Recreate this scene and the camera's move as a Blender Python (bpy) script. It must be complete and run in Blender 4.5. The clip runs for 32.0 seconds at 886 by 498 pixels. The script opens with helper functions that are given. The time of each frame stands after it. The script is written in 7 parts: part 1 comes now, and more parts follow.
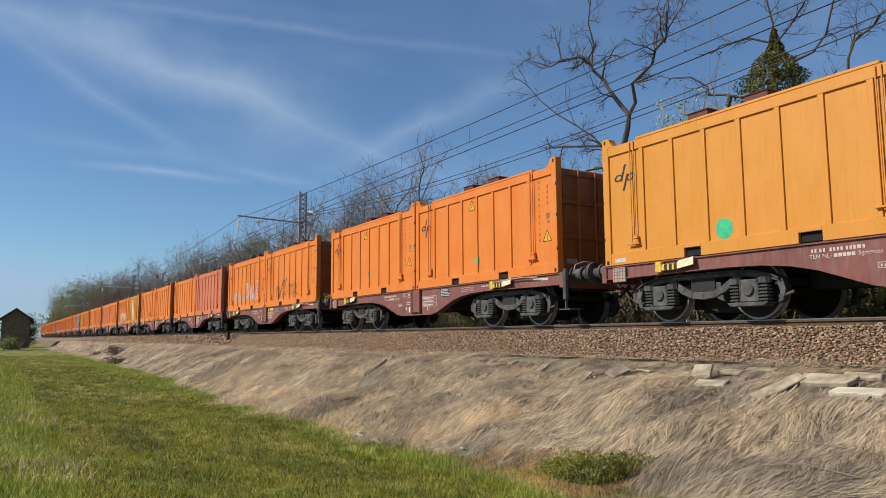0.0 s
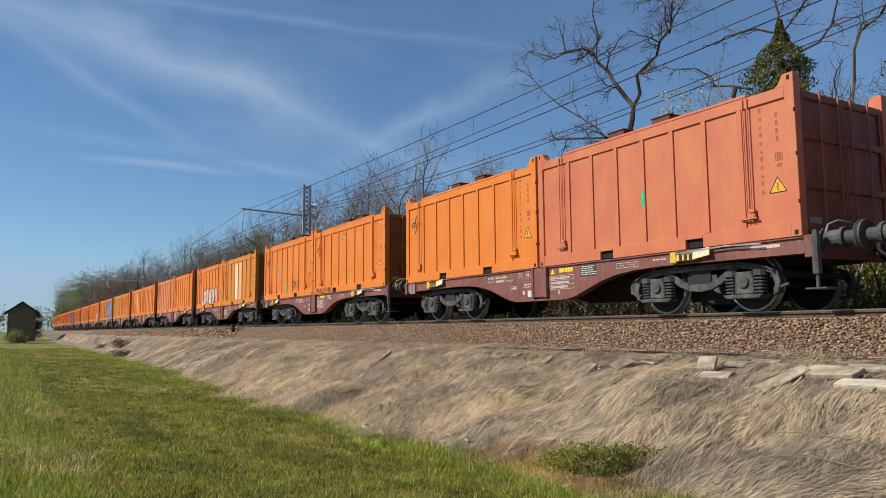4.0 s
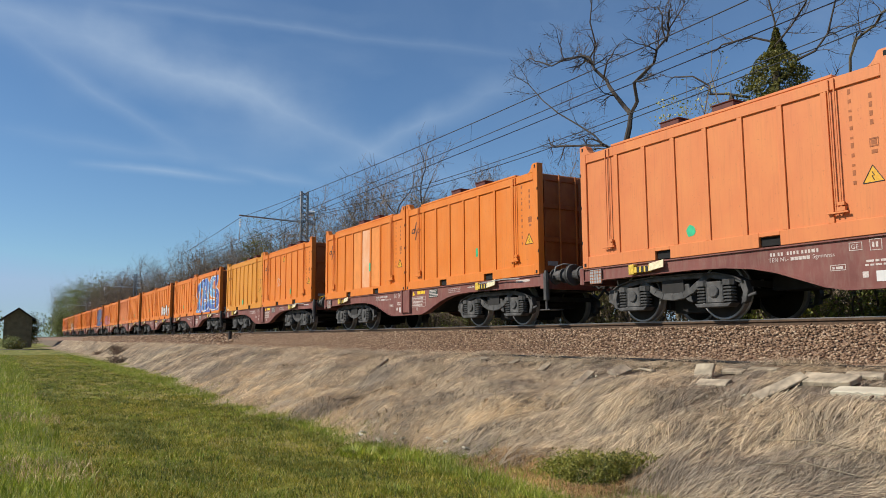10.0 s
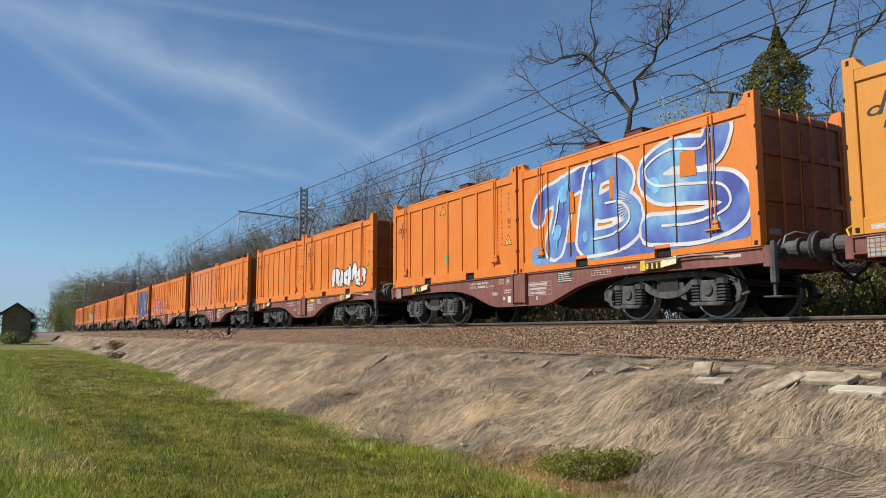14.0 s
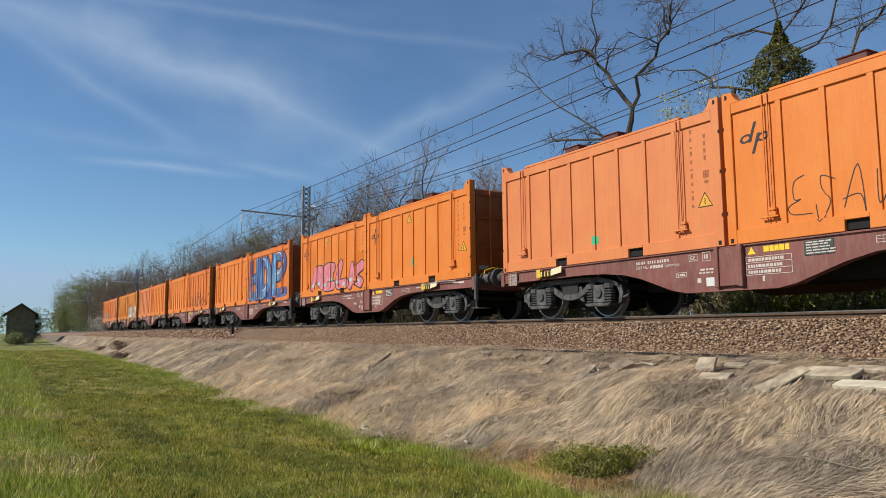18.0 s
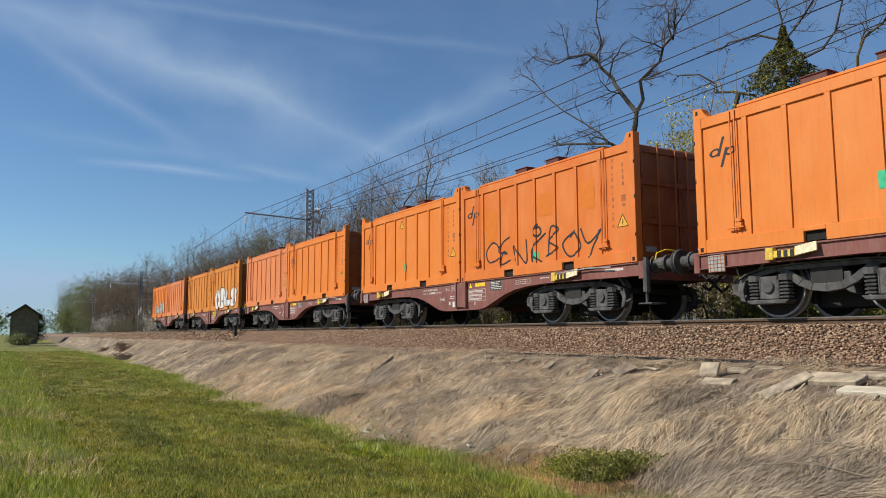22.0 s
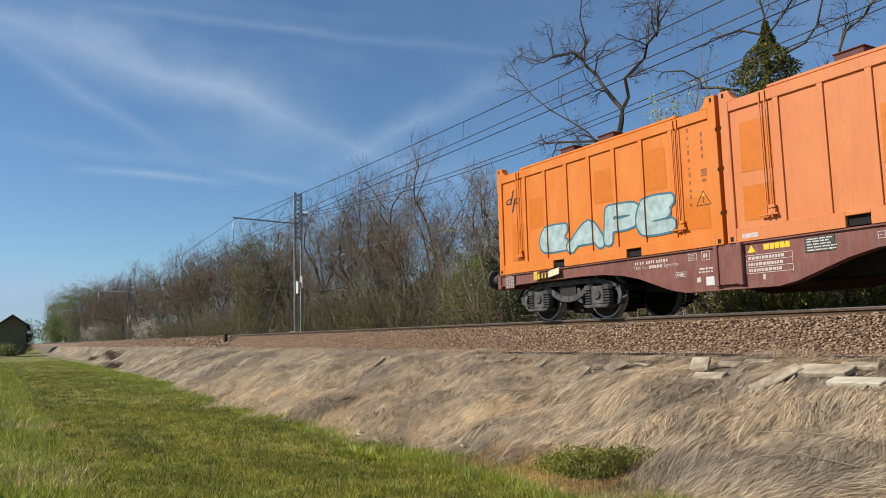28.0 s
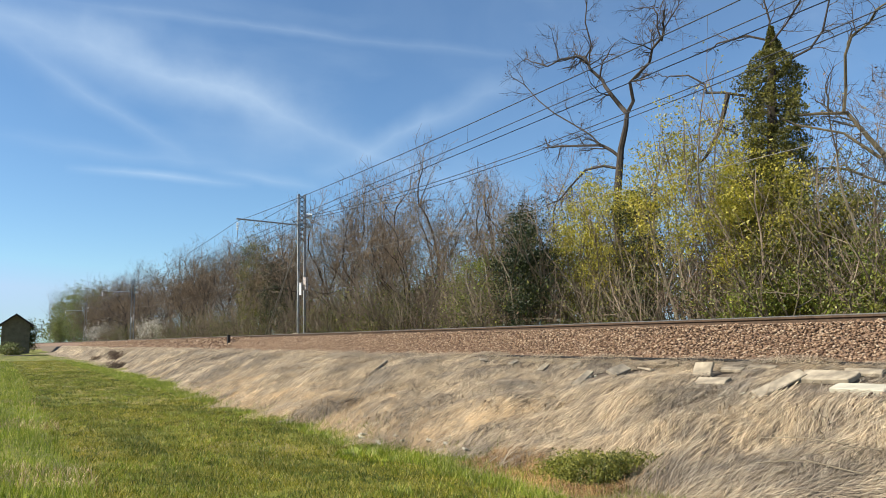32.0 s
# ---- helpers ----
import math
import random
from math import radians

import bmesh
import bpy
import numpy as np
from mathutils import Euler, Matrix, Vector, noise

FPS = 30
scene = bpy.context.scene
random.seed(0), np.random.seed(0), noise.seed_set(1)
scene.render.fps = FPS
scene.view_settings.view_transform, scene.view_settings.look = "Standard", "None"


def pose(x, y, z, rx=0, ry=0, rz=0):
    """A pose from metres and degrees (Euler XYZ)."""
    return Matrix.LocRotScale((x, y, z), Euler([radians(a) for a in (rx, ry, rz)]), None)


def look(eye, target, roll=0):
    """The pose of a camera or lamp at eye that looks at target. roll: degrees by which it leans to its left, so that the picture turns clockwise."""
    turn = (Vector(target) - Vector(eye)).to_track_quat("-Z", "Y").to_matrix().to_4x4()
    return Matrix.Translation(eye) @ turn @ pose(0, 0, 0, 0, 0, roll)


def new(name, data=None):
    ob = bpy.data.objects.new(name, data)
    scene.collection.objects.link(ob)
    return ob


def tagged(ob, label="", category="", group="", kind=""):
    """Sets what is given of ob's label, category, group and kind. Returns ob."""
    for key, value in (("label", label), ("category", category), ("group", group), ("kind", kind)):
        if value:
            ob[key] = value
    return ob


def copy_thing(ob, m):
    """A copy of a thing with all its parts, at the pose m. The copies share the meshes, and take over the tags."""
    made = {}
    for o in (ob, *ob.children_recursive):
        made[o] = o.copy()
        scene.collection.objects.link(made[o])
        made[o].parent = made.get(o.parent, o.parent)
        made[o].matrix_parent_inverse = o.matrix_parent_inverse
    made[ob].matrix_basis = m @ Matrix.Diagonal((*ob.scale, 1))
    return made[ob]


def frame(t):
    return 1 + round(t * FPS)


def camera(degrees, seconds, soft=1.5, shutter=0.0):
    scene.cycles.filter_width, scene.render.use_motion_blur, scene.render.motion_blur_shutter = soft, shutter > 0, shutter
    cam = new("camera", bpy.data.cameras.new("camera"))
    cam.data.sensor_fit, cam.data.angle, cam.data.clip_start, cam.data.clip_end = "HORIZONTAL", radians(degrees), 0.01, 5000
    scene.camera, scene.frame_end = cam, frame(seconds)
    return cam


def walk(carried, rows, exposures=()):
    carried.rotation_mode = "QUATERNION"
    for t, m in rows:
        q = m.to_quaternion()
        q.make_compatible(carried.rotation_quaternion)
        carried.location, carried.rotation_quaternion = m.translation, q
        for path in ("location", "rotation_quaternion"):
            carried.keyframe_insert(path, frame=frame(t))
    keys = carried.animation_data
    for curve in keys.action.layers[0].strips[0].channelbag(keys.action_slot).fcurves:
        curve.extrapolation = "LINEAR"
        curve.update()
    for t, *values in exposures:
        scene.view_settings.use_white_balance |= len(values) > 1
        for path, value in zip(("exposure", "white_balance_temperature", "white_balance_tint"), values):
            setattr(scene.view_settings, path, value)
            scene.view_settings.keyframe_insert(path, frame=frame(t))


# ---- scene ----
# World: x across the railway, y along it (away from the viewer), z up; 0 is the mown track beside the bank.
EYE = (0.0, 0.0, 1.5)
RAIL = 1.724          # top of the rails
TRACK = 10.92         # centre line of the railway


def aim(yaw, pitch, roll):
    """Looks yaw degrees to the right of the railway's direction and pitch degrees up."""
    a, b = radians(yaw), radians(pitch)
    way = Vector((math.sin(a) * math.cos(b), math.cos(a) * math.cos(b), math.sin(b)))
    return look(EYE, Vector(EYE) + way, roll)


cam = camera(61.74, 32.0, soft=0.9, shutter=0.0)
walk(cam, [
    (0.0, aim(30.678, 6.704, -0.333)),
    (0.5, aim(30.629, 6.597, -0.341)),
    (1.0, aim(30.577, 6.510, -0.298)),
    (1.5, aim(30.538, 6.349, -0.287)),
    (2.0, aim(30.494, 6.230, -0.186)),
    (2.5, aim(30.496, 6.191, -0.181)),
    (3.0, aim(30.439, 6.199, -0.167)),
    (3.5, aim(30.400, 6.173, -0.257)),
    (5.5, aim(30.230, 6.012, -0.915)),
    (6.0, aim(30.275, 6.059, -0.856)),
    (6.5, aim(30.370, 6.154, -0.737)),
    (7.0, aim(30.465, 6.277, -0.561)),
    (7.5, aim(30.516, 6.403, -0.451)),
    (8.0, aim(30.503, 6.513, -0.380)),
    (8.5, aim(30.490, 6.571, -0.376)),
    (9.0, aim(30.487, 6.646, -0.367)),
    (9.5, aim(30.529, 6.656, -0.339)),
    (10.0, aim(30.547, 6.655, -0.354)),
    (10.5, aim(30.581, 6.593, -0.336)),
    (11.0, aim(30.585, 6.541, -0.296)),
    (11.5, aim(30.605, 6.475, -0.215)),
    (12.0, aim(30.628, 6.423, -0.201)),
    (12.5, aim(30.624, 6.432, -0.114)),
    (13.0, aim(30.631, 6.440, -0.075)),
    (13.5, aim(30.636, 6.448, -0.040)),
    (14.0, aim(30.627, 6.423, -0.080)),
    (14.5, aim(30.672, 6.376, -0.174)),
    (16.5, aim(30.548, 6.231, -0.594)),
    (17.0, aim(30.484, 6.223, -0.535)),
    (17.5, aim(30.417, 6.235, -0.533)),
    (18.0, aim(30.408, 6.232, -0.496)),
    (18.5, aim(30.371, 6.298, -0.413)),
    (19.0, aim(30.337, 6.312, -0.372)),
    (19.5, aim(30.300, 6.375, -0.295)),
    (20.0, aim(30.273, 6.449, -0.232)),
    (20.5, aim(30.243, 6.507, -0.245)),
    (21.0, aim(30.207, 6.552, -0.165)),
    (21.5, aim(30.217, 6.538, -0.189)),
    (22.0, aim(30.157, 6.495, -0.148)),
    (22.5, aim(30.162, 6.431, -0.145)),
    (23.0, aim(30.208, 6.397, -0.189)),
    (23.5, aim(30.284, 6.426, -0.149)),
    (24.0, aim(30.418, 6.446, -0.144)),
    (24.5, aim(30.529, 6.478, -0.140)),
    (25.0, aim(30.613, 6.529, -0.197)),
    (25.5, aim(30.693, 6.559, -0.389)),
    (27.5, aim(31.031, 6.565, -1.410)),
    (28.0, aim(30.982, 6.539, -1.478)),
    (28.5, aim(30.872, 6.534, -1.475)),
    (29.0, aim(30.762, 6.593, -1.390)),
    (29.5, aim(30.648, 6.659, -1.296)),
    (30.0, aim(30.580, 6.712, -1.214)),
    (30.5, aim(30.579, 6.739, -1.128)),
    (31.0, aim(30.634, 6.756, -1.038)),
    (31.5, aim(30.692, 6.752, -1.037)),
    (32.0, aim(30.718, 6.762, -0.981)),
], exposures=[(0.0, 0.0, 6500, 10), (25.5, 0.0, 6500, 10), (27.5, 0.02, 6520, 9.5), (28.0, 0.06, 6550, 9.5), (29.0, 0.30, 6620, 9), (30.0, 0.46, 6680, 8), (32.0, 0.49, 6680, 8)])

# ---- light ----
SUN = Vector((-0.72, 0.24, 0.62)).normalized()
world = bpy.data.worlds.new("sky")
scene.world = world
world.use_nodes = True
wn, wl = world.node_tree.nodes, world.node_tree.links
wn.clear()


def wnode(kind):
    return wn.new(kind)


def wvector(op):
    n = wn.new("ShaderNodeVectorMath")
    n.operation = op
    return n


def wmath(op, a, b=None, clamp=False):
    n = wn.new("ShaderNodeMath")
    n.operation, n.use_clamp = op, clamp
    for i, v in enumerate((a, b)):
        if v is None:
            continue
        if isinstance(v, (int, float)):
            n.inputs[i].default_value = v
        else:
            wl.new(v, n.inputs[i])
    return n.outputs[0]


sky = wnode("ShaderNodeTexSky")
sky.sky_type, sky.sun_disc = "NISHITA", False
sky.sun_elevation = math.asin(SUN.z)
sky.sun_rotation = math.atan2(SUN.x, SUN.y)
sky.altitude, sky.air_density, sky.dust_density, sky.ozone_density = 300, 1.0, 0.15, 4.0
coord = wnode("ShaderNodeTexCoord")


def band(normal, width, along, reach, middle, strength, seed):
    """One streak of high cloud along a great circle: soft, frayed, fading towards its ends."""
    nrm = Vector(normal).normalized()
    mid = Vector(middle).normalized()
    dot = wvector("DOT_PRODUCT")
    wl.new(coord.outputs["Generated"], dot.inputs[0])
    dot.inputs[1].default_value = nrm
    fray = wnode("ShaderNodeTexNoise")
    fray.inputs["Scale"].default_value, fray.inputs["Detail"].default_value = 7.0, 5.0
    shift = wvector("ADD")
    wl.new(coord.outputs["Generated"], shift.inputs[0])
    shift.inputs[1].default_value = (seed, 0.3 * seed, 0)
    wl.new(shift.outputs[0], fray.inputs["Vector"])
    off = wmath("MULTIPLY", wmath("SUBTRACT", fray.outputs["Fac"], 0.5), width * 2.6)
    d = wmath("ABSOLUTE", wmath("ADD", dot.outputs["Value"], off))
    across = wmath("SUBTRACT", 1.0, wmath("DIVIDE", d, width), True)
    end = wvector("DISTANCE")
    wl.new(coord.outputs["Generated"], end.inputs[0])
    end.inputs[1].default_value = mid
    fade = wmath("SUBTRACT", 1.0, wmath("DIVIDE", end.outputs["Value"], reach), True)
    soft = wmath("MULTIPLY", wmath("POWER", across, 1.5), wmath("POWER", fade, 0.7))
    return wmath("MULTIPLY", soft, wmath("MULTIPLY", wmath("ADD", fray.outputs["Fac"], 0.25), strength))


def streak(a, b, width, strength, seed, stretch=0.75):
    """A streak between two directions of the sky."""
    va, vb = Vector(a).normalized(), Vector(b).normalized()
    return band(va.cross(vb), width, None, (va - vb).length * stretch, (va + vb), strength, seed)


STREAKS = []
cloud = None
STREAKS.append(streak((-0.007, 0.928, 0.372), (0.456, 0.858, 0.235), 0.042, 0.40, 1.0, 0.85))
STREAKS.append(streak((-0.03, 0.930, 0.372), (0.30, 0.905, 0.290), 0.080, 0.26, 2.0, 0.8))
STREAKS.append(streak((0.066, 0.917, 0.393), (0.532, 0.764, 0.365), 0.011, 0.20, 3.0, 0.68))
STREAKS.append(streak((0.023, 0.946, 0.324), (0.151, 0.956, 0.252), 0.018, 0.24, 4.0, 0.9))
STREAKS.append(streak((0.388, 0.889, 0.242), (0.529, 0.787, 0.318), 0.028, 0.34, 5.0, 0.85))
STREAKS.append(streak((0.096, 0.974, 0.205), (0.234, 0.951, 0.200), 0.009, 0.34, 6.0, 0.8))
STREAKS.append(streak((0.246, 0.945, 0.214), (0.336, 0.920, 0.199), 0.011, 0.24, 7.0, 0.8))
STREAKS.append(streak((0.022, 0.972, 0.236), (0.192, 0.955, 0.227), 0.015, 0.16, 8.0, 0.8))
STREAKS.append(streak((0.30, 0.80, 0.50), (0.85, 0.45, 0.28), 0.30, 0.08, 11.0, 0.95))
STREAKS.append(streak((-0.75, 0.45, 0.45), (-0.20, 0.60, 0.76), 0.050, 0.6, 9.0, 0.8))
STREAKS.append(streak((0.90, -0.30, 0.33), (0.30, -0.80, 0.50), 0.050, 0.6, 10.0, 0.8))
for s in STREAKS:
    cloud = s if cloud is None else wmath("ADD", cloud, s, True)
veil = wnode("ShaderNodeTexNoise")
vmap = wnode("ShaderNodeMapping")
vmap.inputs["Scale"].default_value, vmap.inputs["Rotation"].default_value = (1.2, 5.0, 7.0), (0.3, 0.2, 0.7)
wl.new(coord.outputs["Generated"], vmap.inputs["Vector"])
wl.new(vmap.outputs[0], veil.inputs["Vector"])
veil.inputs["Scale"].default_value, veil.inputs["Detail"].default_value = 1.4, 6.0
thin = wmath("MULTIPLY", wmath("SUBTRACT", veil.outputs["Fac"], 0.55, True), 0.5, True)
cloud = thin if cloud is None else wmath("ADD", cloud, thin, True)
mixc = wnode("ShaderNodeMix")
mixc.data_type = "RGBA"
wl.new(cloud, mixc.inputs["Factor"])
tint = wvector("MULTIPLY")
wl.new(sky.outputs[0], tint.inputs[0])
tint.inputs[1].default_value = (0.90, 1.06, 1.15)
calm = wvector("MINIMUM")                    # keeps the clear air's glow near the sun low
wl.new(tint.outputs[0], calm.inputs[0])
calm.inputs[1].default_value = (3.8, 5.4, 7.6)
wl.new(calm.outputs[0], mixc.inputs[6])
mixc.inputs[7].default_value = (5.6, 6.9, 8.4, 1)
bg = wnode("ShaderNodeBackground")
bg.inputs["Strength"].default_value = 0.095
wl.new(mixc.outputs[2], bg.inputs["Color"])
wl.new(bg.outputs[0], wnode("ShaderNodeOutputWorld").inputs["Surface"])

sun = new("sun", bpy.data.lights.new("sun", "SUN"))
sun.data.energy, sun.data.angle, sun.data.color = 5.0, radians(0.53), (1.0, 0.93, 0.82)
sun.matrix_world = look(SUN * 50, (0, 0, 0))

# ---- materials ----


class Nodes:
    """A small helper that builds a Principled material."""

    def __init__(self, name):
        self.m = bpy.data.materials.new(name)
        self.m.use_nodes = True
        self.n, self.l = self.m.node_tree.nodes, self.m.node_tree.links
        self.b = self.n["Principled BSDF"]
        self.co = self.n.new("ShaderNodeTexCoord").outputs["Object"]

    def put(self, socket, value):
        if isinstance(value, (int, float, tuple, list)):
            socket.default_value = value if not isinstance(value, (tuple, list)) or len(value) == 4 or len(socket.default_value) == 3 else (*value, 1)
        else:
            self.l.new(value, socket)

    def scaled(self, s):
        n = self.n.new("ShaderNodeMapping")
        n.inputs["Scale"].default_value = s if isinstance(s, tuple) else (s, s, s)
        self.l.new(self.co, n.inputs["Vector"])
        return n.outputs[0]

    def noise(self, scale=1.0, detail=4.0, rough=0.55, stretch=(1, 1, 1)):
        n = self.n.new("ShaderNodeTexNoise")
        n.inputs["Scale"].default_value, n.inputs["Detail"].default_value, n.inputs["Roughness"].default_value = scale, detail, rough
        self.l.new(self.scaled(stretch), n.inputs["Vector"])
        return n.outputs["Fac"]

    def ramp(self, fac, *stops):
        n = self.n.new("ShaderNodeValToRGB")
        e = n.color_ramp.elements
        while len(e) < len(stops):
            e.new(0.5)
        for el, (p, c) in zip(e, stops):
            el.position = p
            el.color = (c, c, c, 1) if isinstance(c, (int, float)) else (*c, 1)
        self.put(n.inputs["Fac"], fac)
        return n.outputs["Color"]

    def mix(self, fac, a, b, blend="MIX"):
        n = self.n.new("ShaderNodeMix")
        n.data_type, n.blend_type = "RGBA", blend
        for s, v in ((n.inputs["Factor"], fac), (n.inputs[6], a), (n.inputs[7], b)):
            self.put(s, v)
        return n.outputs[2]

    def math(self, op, a, b=0.0):
        n = self.n.new("ShaderNodeMath")
        n.operation = op
        self.put(n.inputs[0], a)
        self.put(n.inputs[1], b)
        return n.outputs[0]

    def bump(self, height, strength=0.3, distance=0.01):
        n = self.n.new("ShaderNodeBump")
        n.inputs["Strength"].default_value, n.inputs["Distance"].default_value = strength, distance
        self.put(n.inputs["Height"], height)
        self.l.new(n.outputs[0], self.b.inputs["Normal"])

    def island(self):
        return self.n.new("ShaderNodeNewGeometry").outputs["Random Per Island"]

    def thing(self, what="Random"):
        return self.n.new("ShaderNodeObjectInfo").outputs[what]

    def done(self, colour, rough=0.6, metal=0.0):
        self.put(self.b.inputs["Base Color"], colour)
        self.put(self.b.inputs["Roughness"], rough)
        self.put(self.b.inputs["Metallic"], metal)
        return self.m


def plain(name, colour, rough=0.6, metal=0.0, vary=0.25, scale=6.0, bump=0.15):
    k = Nodes(name)
    f = k.noise(scale, 5)
    dark = tuple(c * (1 - vary) for c in colour)
    light = tuple(min(1, c * (1 + vary)) for c in colour)
    if bump:
        k.bump(k.noise(scale * 8, 3), bump, 0.004)
    return k.done(k.ramp(f, (0.3, dark), (0.7, light)), rough, metal)


def make_paint():
    """Weathered container paint; the shade comes from each object's own colour."""
    k = Nodes("container_paint")
    base = k.thing("Color")
    fade = k.noise(1.7, 7, 0.65, (1, 1, 0.6))
    col = k.mix(k.math("MULTIPLY", k.ramp(fade, (0.38, 0.0), (0.68, 1.0)), 0.26), base, (0.78, 0.34, 0.10, 1))
    runs = k.noise(5.0, 6, 0.6, (6, 6, 0.35))
    col = k.mix(k.math("MULTIPLY", k.ramp(runs, (0.50, 0.0), (0.74, 1.0)), 0.20), col, (0.24, 0.09, 0.03, 1))
    chips = k.noise(24.0, 4, 0.6)
    col = k.mix(k.math("MULTIPLY", k.ramp(chips, (0.64, 0.0), (0.70, 1.0)), 0.28), col, (0.16, 0.06, 0.03, 1))
    k.bump(k.noise(3.0, 3, 0.5, (1, 1, 0.4)), 0.12, 0.03)
    return k.done(col, k.ramp(fade, (0.2, 0.5), (0.8, 0.68)))


def make_wagon():
    k = Nodes("wagon_paint")
    f = k.noise(1.6, 5, 0.6)
    col = k.ramp(f, (0.3, (0.14, 0.042, 0.034)), (0.7, (0.22, 0.075, 0.06)))
    dust = k.noise(7.0, 6, 0.65, (2, 2, 0.5))
    col = k.mix(k.math("MULTIPLY", k.ramp(dust, (0.45, 0.0), (0.75, 1.0)), 0.5), col, (0.24, 0.16, 0.12, 1))
    k.bump(k.noise(30.0, 3), 0.15, 0.004)
    return k.done(col, 0.7)


def make_bogie():
    k = Nodes("bogie_steel")
    f = k.noise(5.0, 6, 0.6)
    col = k.ramp(f, (0.3, (0.026, 0.025, 0.024)), (0.55, (0.078, 0.077, 0.075)), (0.8, (0.15, 0.14, 0.13)))
    rust = k.noise(14.0, 4)
    col = k.mix(k.math("MULTIPLY", k.ramp(rust, (0.6, 0.0), (0.72, 1.0)), 0.35), col, (0.12, 0.07, 0.045, 1))
    k.bump(k.noise(40.0, 4), 0.3, 0.005)
    return k.done(col, 0.75, 0.1)


def make_stone(name, tones, vary="island"):
    k = Nodes(name)
    r = k.island() if vary == "island" else k.thing()
    col = k.ramp(r, *tones)
    g = k.noise(40.0, 4, 0.6)
    col = k.mix(0.5, col, k.ramp(g, (0.3, 0.55), (0.7, 1.0)), "MULTIPLY")
    k.bump(k.noise(70.0, 3), 0.35, 0.006)
    return k.done(col, 0.88)


def make_blades(name, tones, rough=0.7, glow=0.0, lanes=(1, 1, 1), low=0.47):
    k = Nodes(name)
    col = k.ramp(k.island(), *tones)
    patch = k.noise(0.9, 4, 0.6, lanes)
    col = k.mix(0.6, col, k.ramp(patch, (0.38, (low, low, low)), (0.60, (1.28, 1.20, 1.02))), "MULTIPLY")
    fine = k.noise(6.5, 3, 0.6)
    col = k.mix(0.55, col, k.ramp(fine, (0.34, (0.5, 0.5, 0.5)), (0.64, (1.3, 1.27, 1.15))), "MULTIPLY")
    if glow:
        k.b.inputs["Subsurface Weight"].default_value = 0.0
        tr = k.n.new("ShaderNodeBsdfTranslucent")
        k.put(tr.inputs["Color"], col)
        mx = k.n.new("ShaderNodeMixShader")
        mx.inputs[0].default_value = glow
        k.l.new(k.b.outputs[0], mx.inputs[1])
        k.l.new(tr.outputs[0], mx.inputs[2])
        k.l.new(mx.outputs[0], k.n["Material Output"].inputs["Surface"])
    return k.done(col, rough)


def make_ground():
    """Soil under the grass: green in the field, straw on the bank, by large soft patches."""
    k = Nodes("ground_soil")
    f = k.noise(0.8, 7, 0.65, (1.6, 0.35, 1))
    g = k.noise(4.0, 7, 0.7)
    col = k.ramp(f, (0.38, (0.095, 0.115, 0.008)), (0.5, (0.175, 0.185, 0.014)), (0.62, (0.29, 0.235, 0.07)))
    col = k.mix(0.55, col, k.ramp(g, (0.36, (0.35, 0.34, 0.3)), (0.60, (1.2, 1.2, 1.1))), "MULTIPLY")
    k.bump(g, 0.6, 0.05)
    return k.done(col, 0.95)


def make_bank():
    k = Nodes("bank_thatch")
    f = k.noise(1.2, 6, 0.6)
    g = k.noise(9.0, 6, 0.65, (1, 0.5, 1))
    col = k.ramp(f, (0.3, (0.11, 0.08, 0.05)), (0.7, (0.19, 0.145, 0.10)))
    col = k.mix(0.6, col, k.ramp(g, (0.3, 0.4), (0.65, 1.1)), "MULTIPLY")
    k.bump(g, 0.8, 0.06)
    return k.done(col, 0.95)


def make_bark(name, a, b):
    k = Nodes(name)
    f = k.noise(9.0, 6, 0.6, (2, 2, 0.4))
    k.bump(f, 0.6, 0.02)
    return k.done(k.ramp(f, (0.3, a), (0.7, b)), 0.9)


PAINT = make_paint()
WAGON = make_wagon()
BOGIE = make_bogie()
DARK = plain("dark_underframe", (0.02, 0.019, 0.018), 0.85)
BLACK = plain("black_recess", (0.008, 0.008, 0.008), 0.9, 0, 0.2)
TREAD = plain("wheel_tread", (0.34, 0.32, 0.30), 0.45, 0.5, 0.2)
WHEEL = plain("wheel_disc", (0.022, 0.019, 0.017), 0.9, 0.0)
GREY = plain("galvanised_grey", (0.30, 0.31, 0.31), 0.6, 0.2)
HATCH = plain("hatch_red", (0.09, 0.022, 0.015), 0.65)
WHITE = plain("white_marking", (0.52, 0.45, 0.41), 0.7, 0, 0.25, 40, 0)
YELLOW = plain("yellow_marking", (0.80, 0.52, 0.02), 0.6, 0, 0.12, 30, 0)
GREEN = plain("green_spray", (0.03, 0.42, 0.20), 0.6, 0, 0.2, 9, 0)
INK = plain("black_ink", (0.015, 0.015, 0.018), 0.6, 0, 0.2, 20, 0)
PLATE = plain("dark_plate", (0.03, 0.05, 0.045), 0.6, 0, 0.3, 20, 0)
def make_spray(name, k_):
    """Graffiti filling that drifts from violet-blue to light blue and near white."""
    k = Nodes(name)
    f = k.noise(1.3, 3, 0.5, (1, 1, 0.8))
    return k.done(k.ramp(f, *[(q, tuple(k_ * c for c in tone)) for q, tone in ((0.34, (0.05, 0.075, 0.34)), (0.48, (0.11, 0.19, 0.52)), (0.60, (0.16, 0.36, 0.62)), (0.76, (0.36, 0.58, 0.74)))]), 0.6)


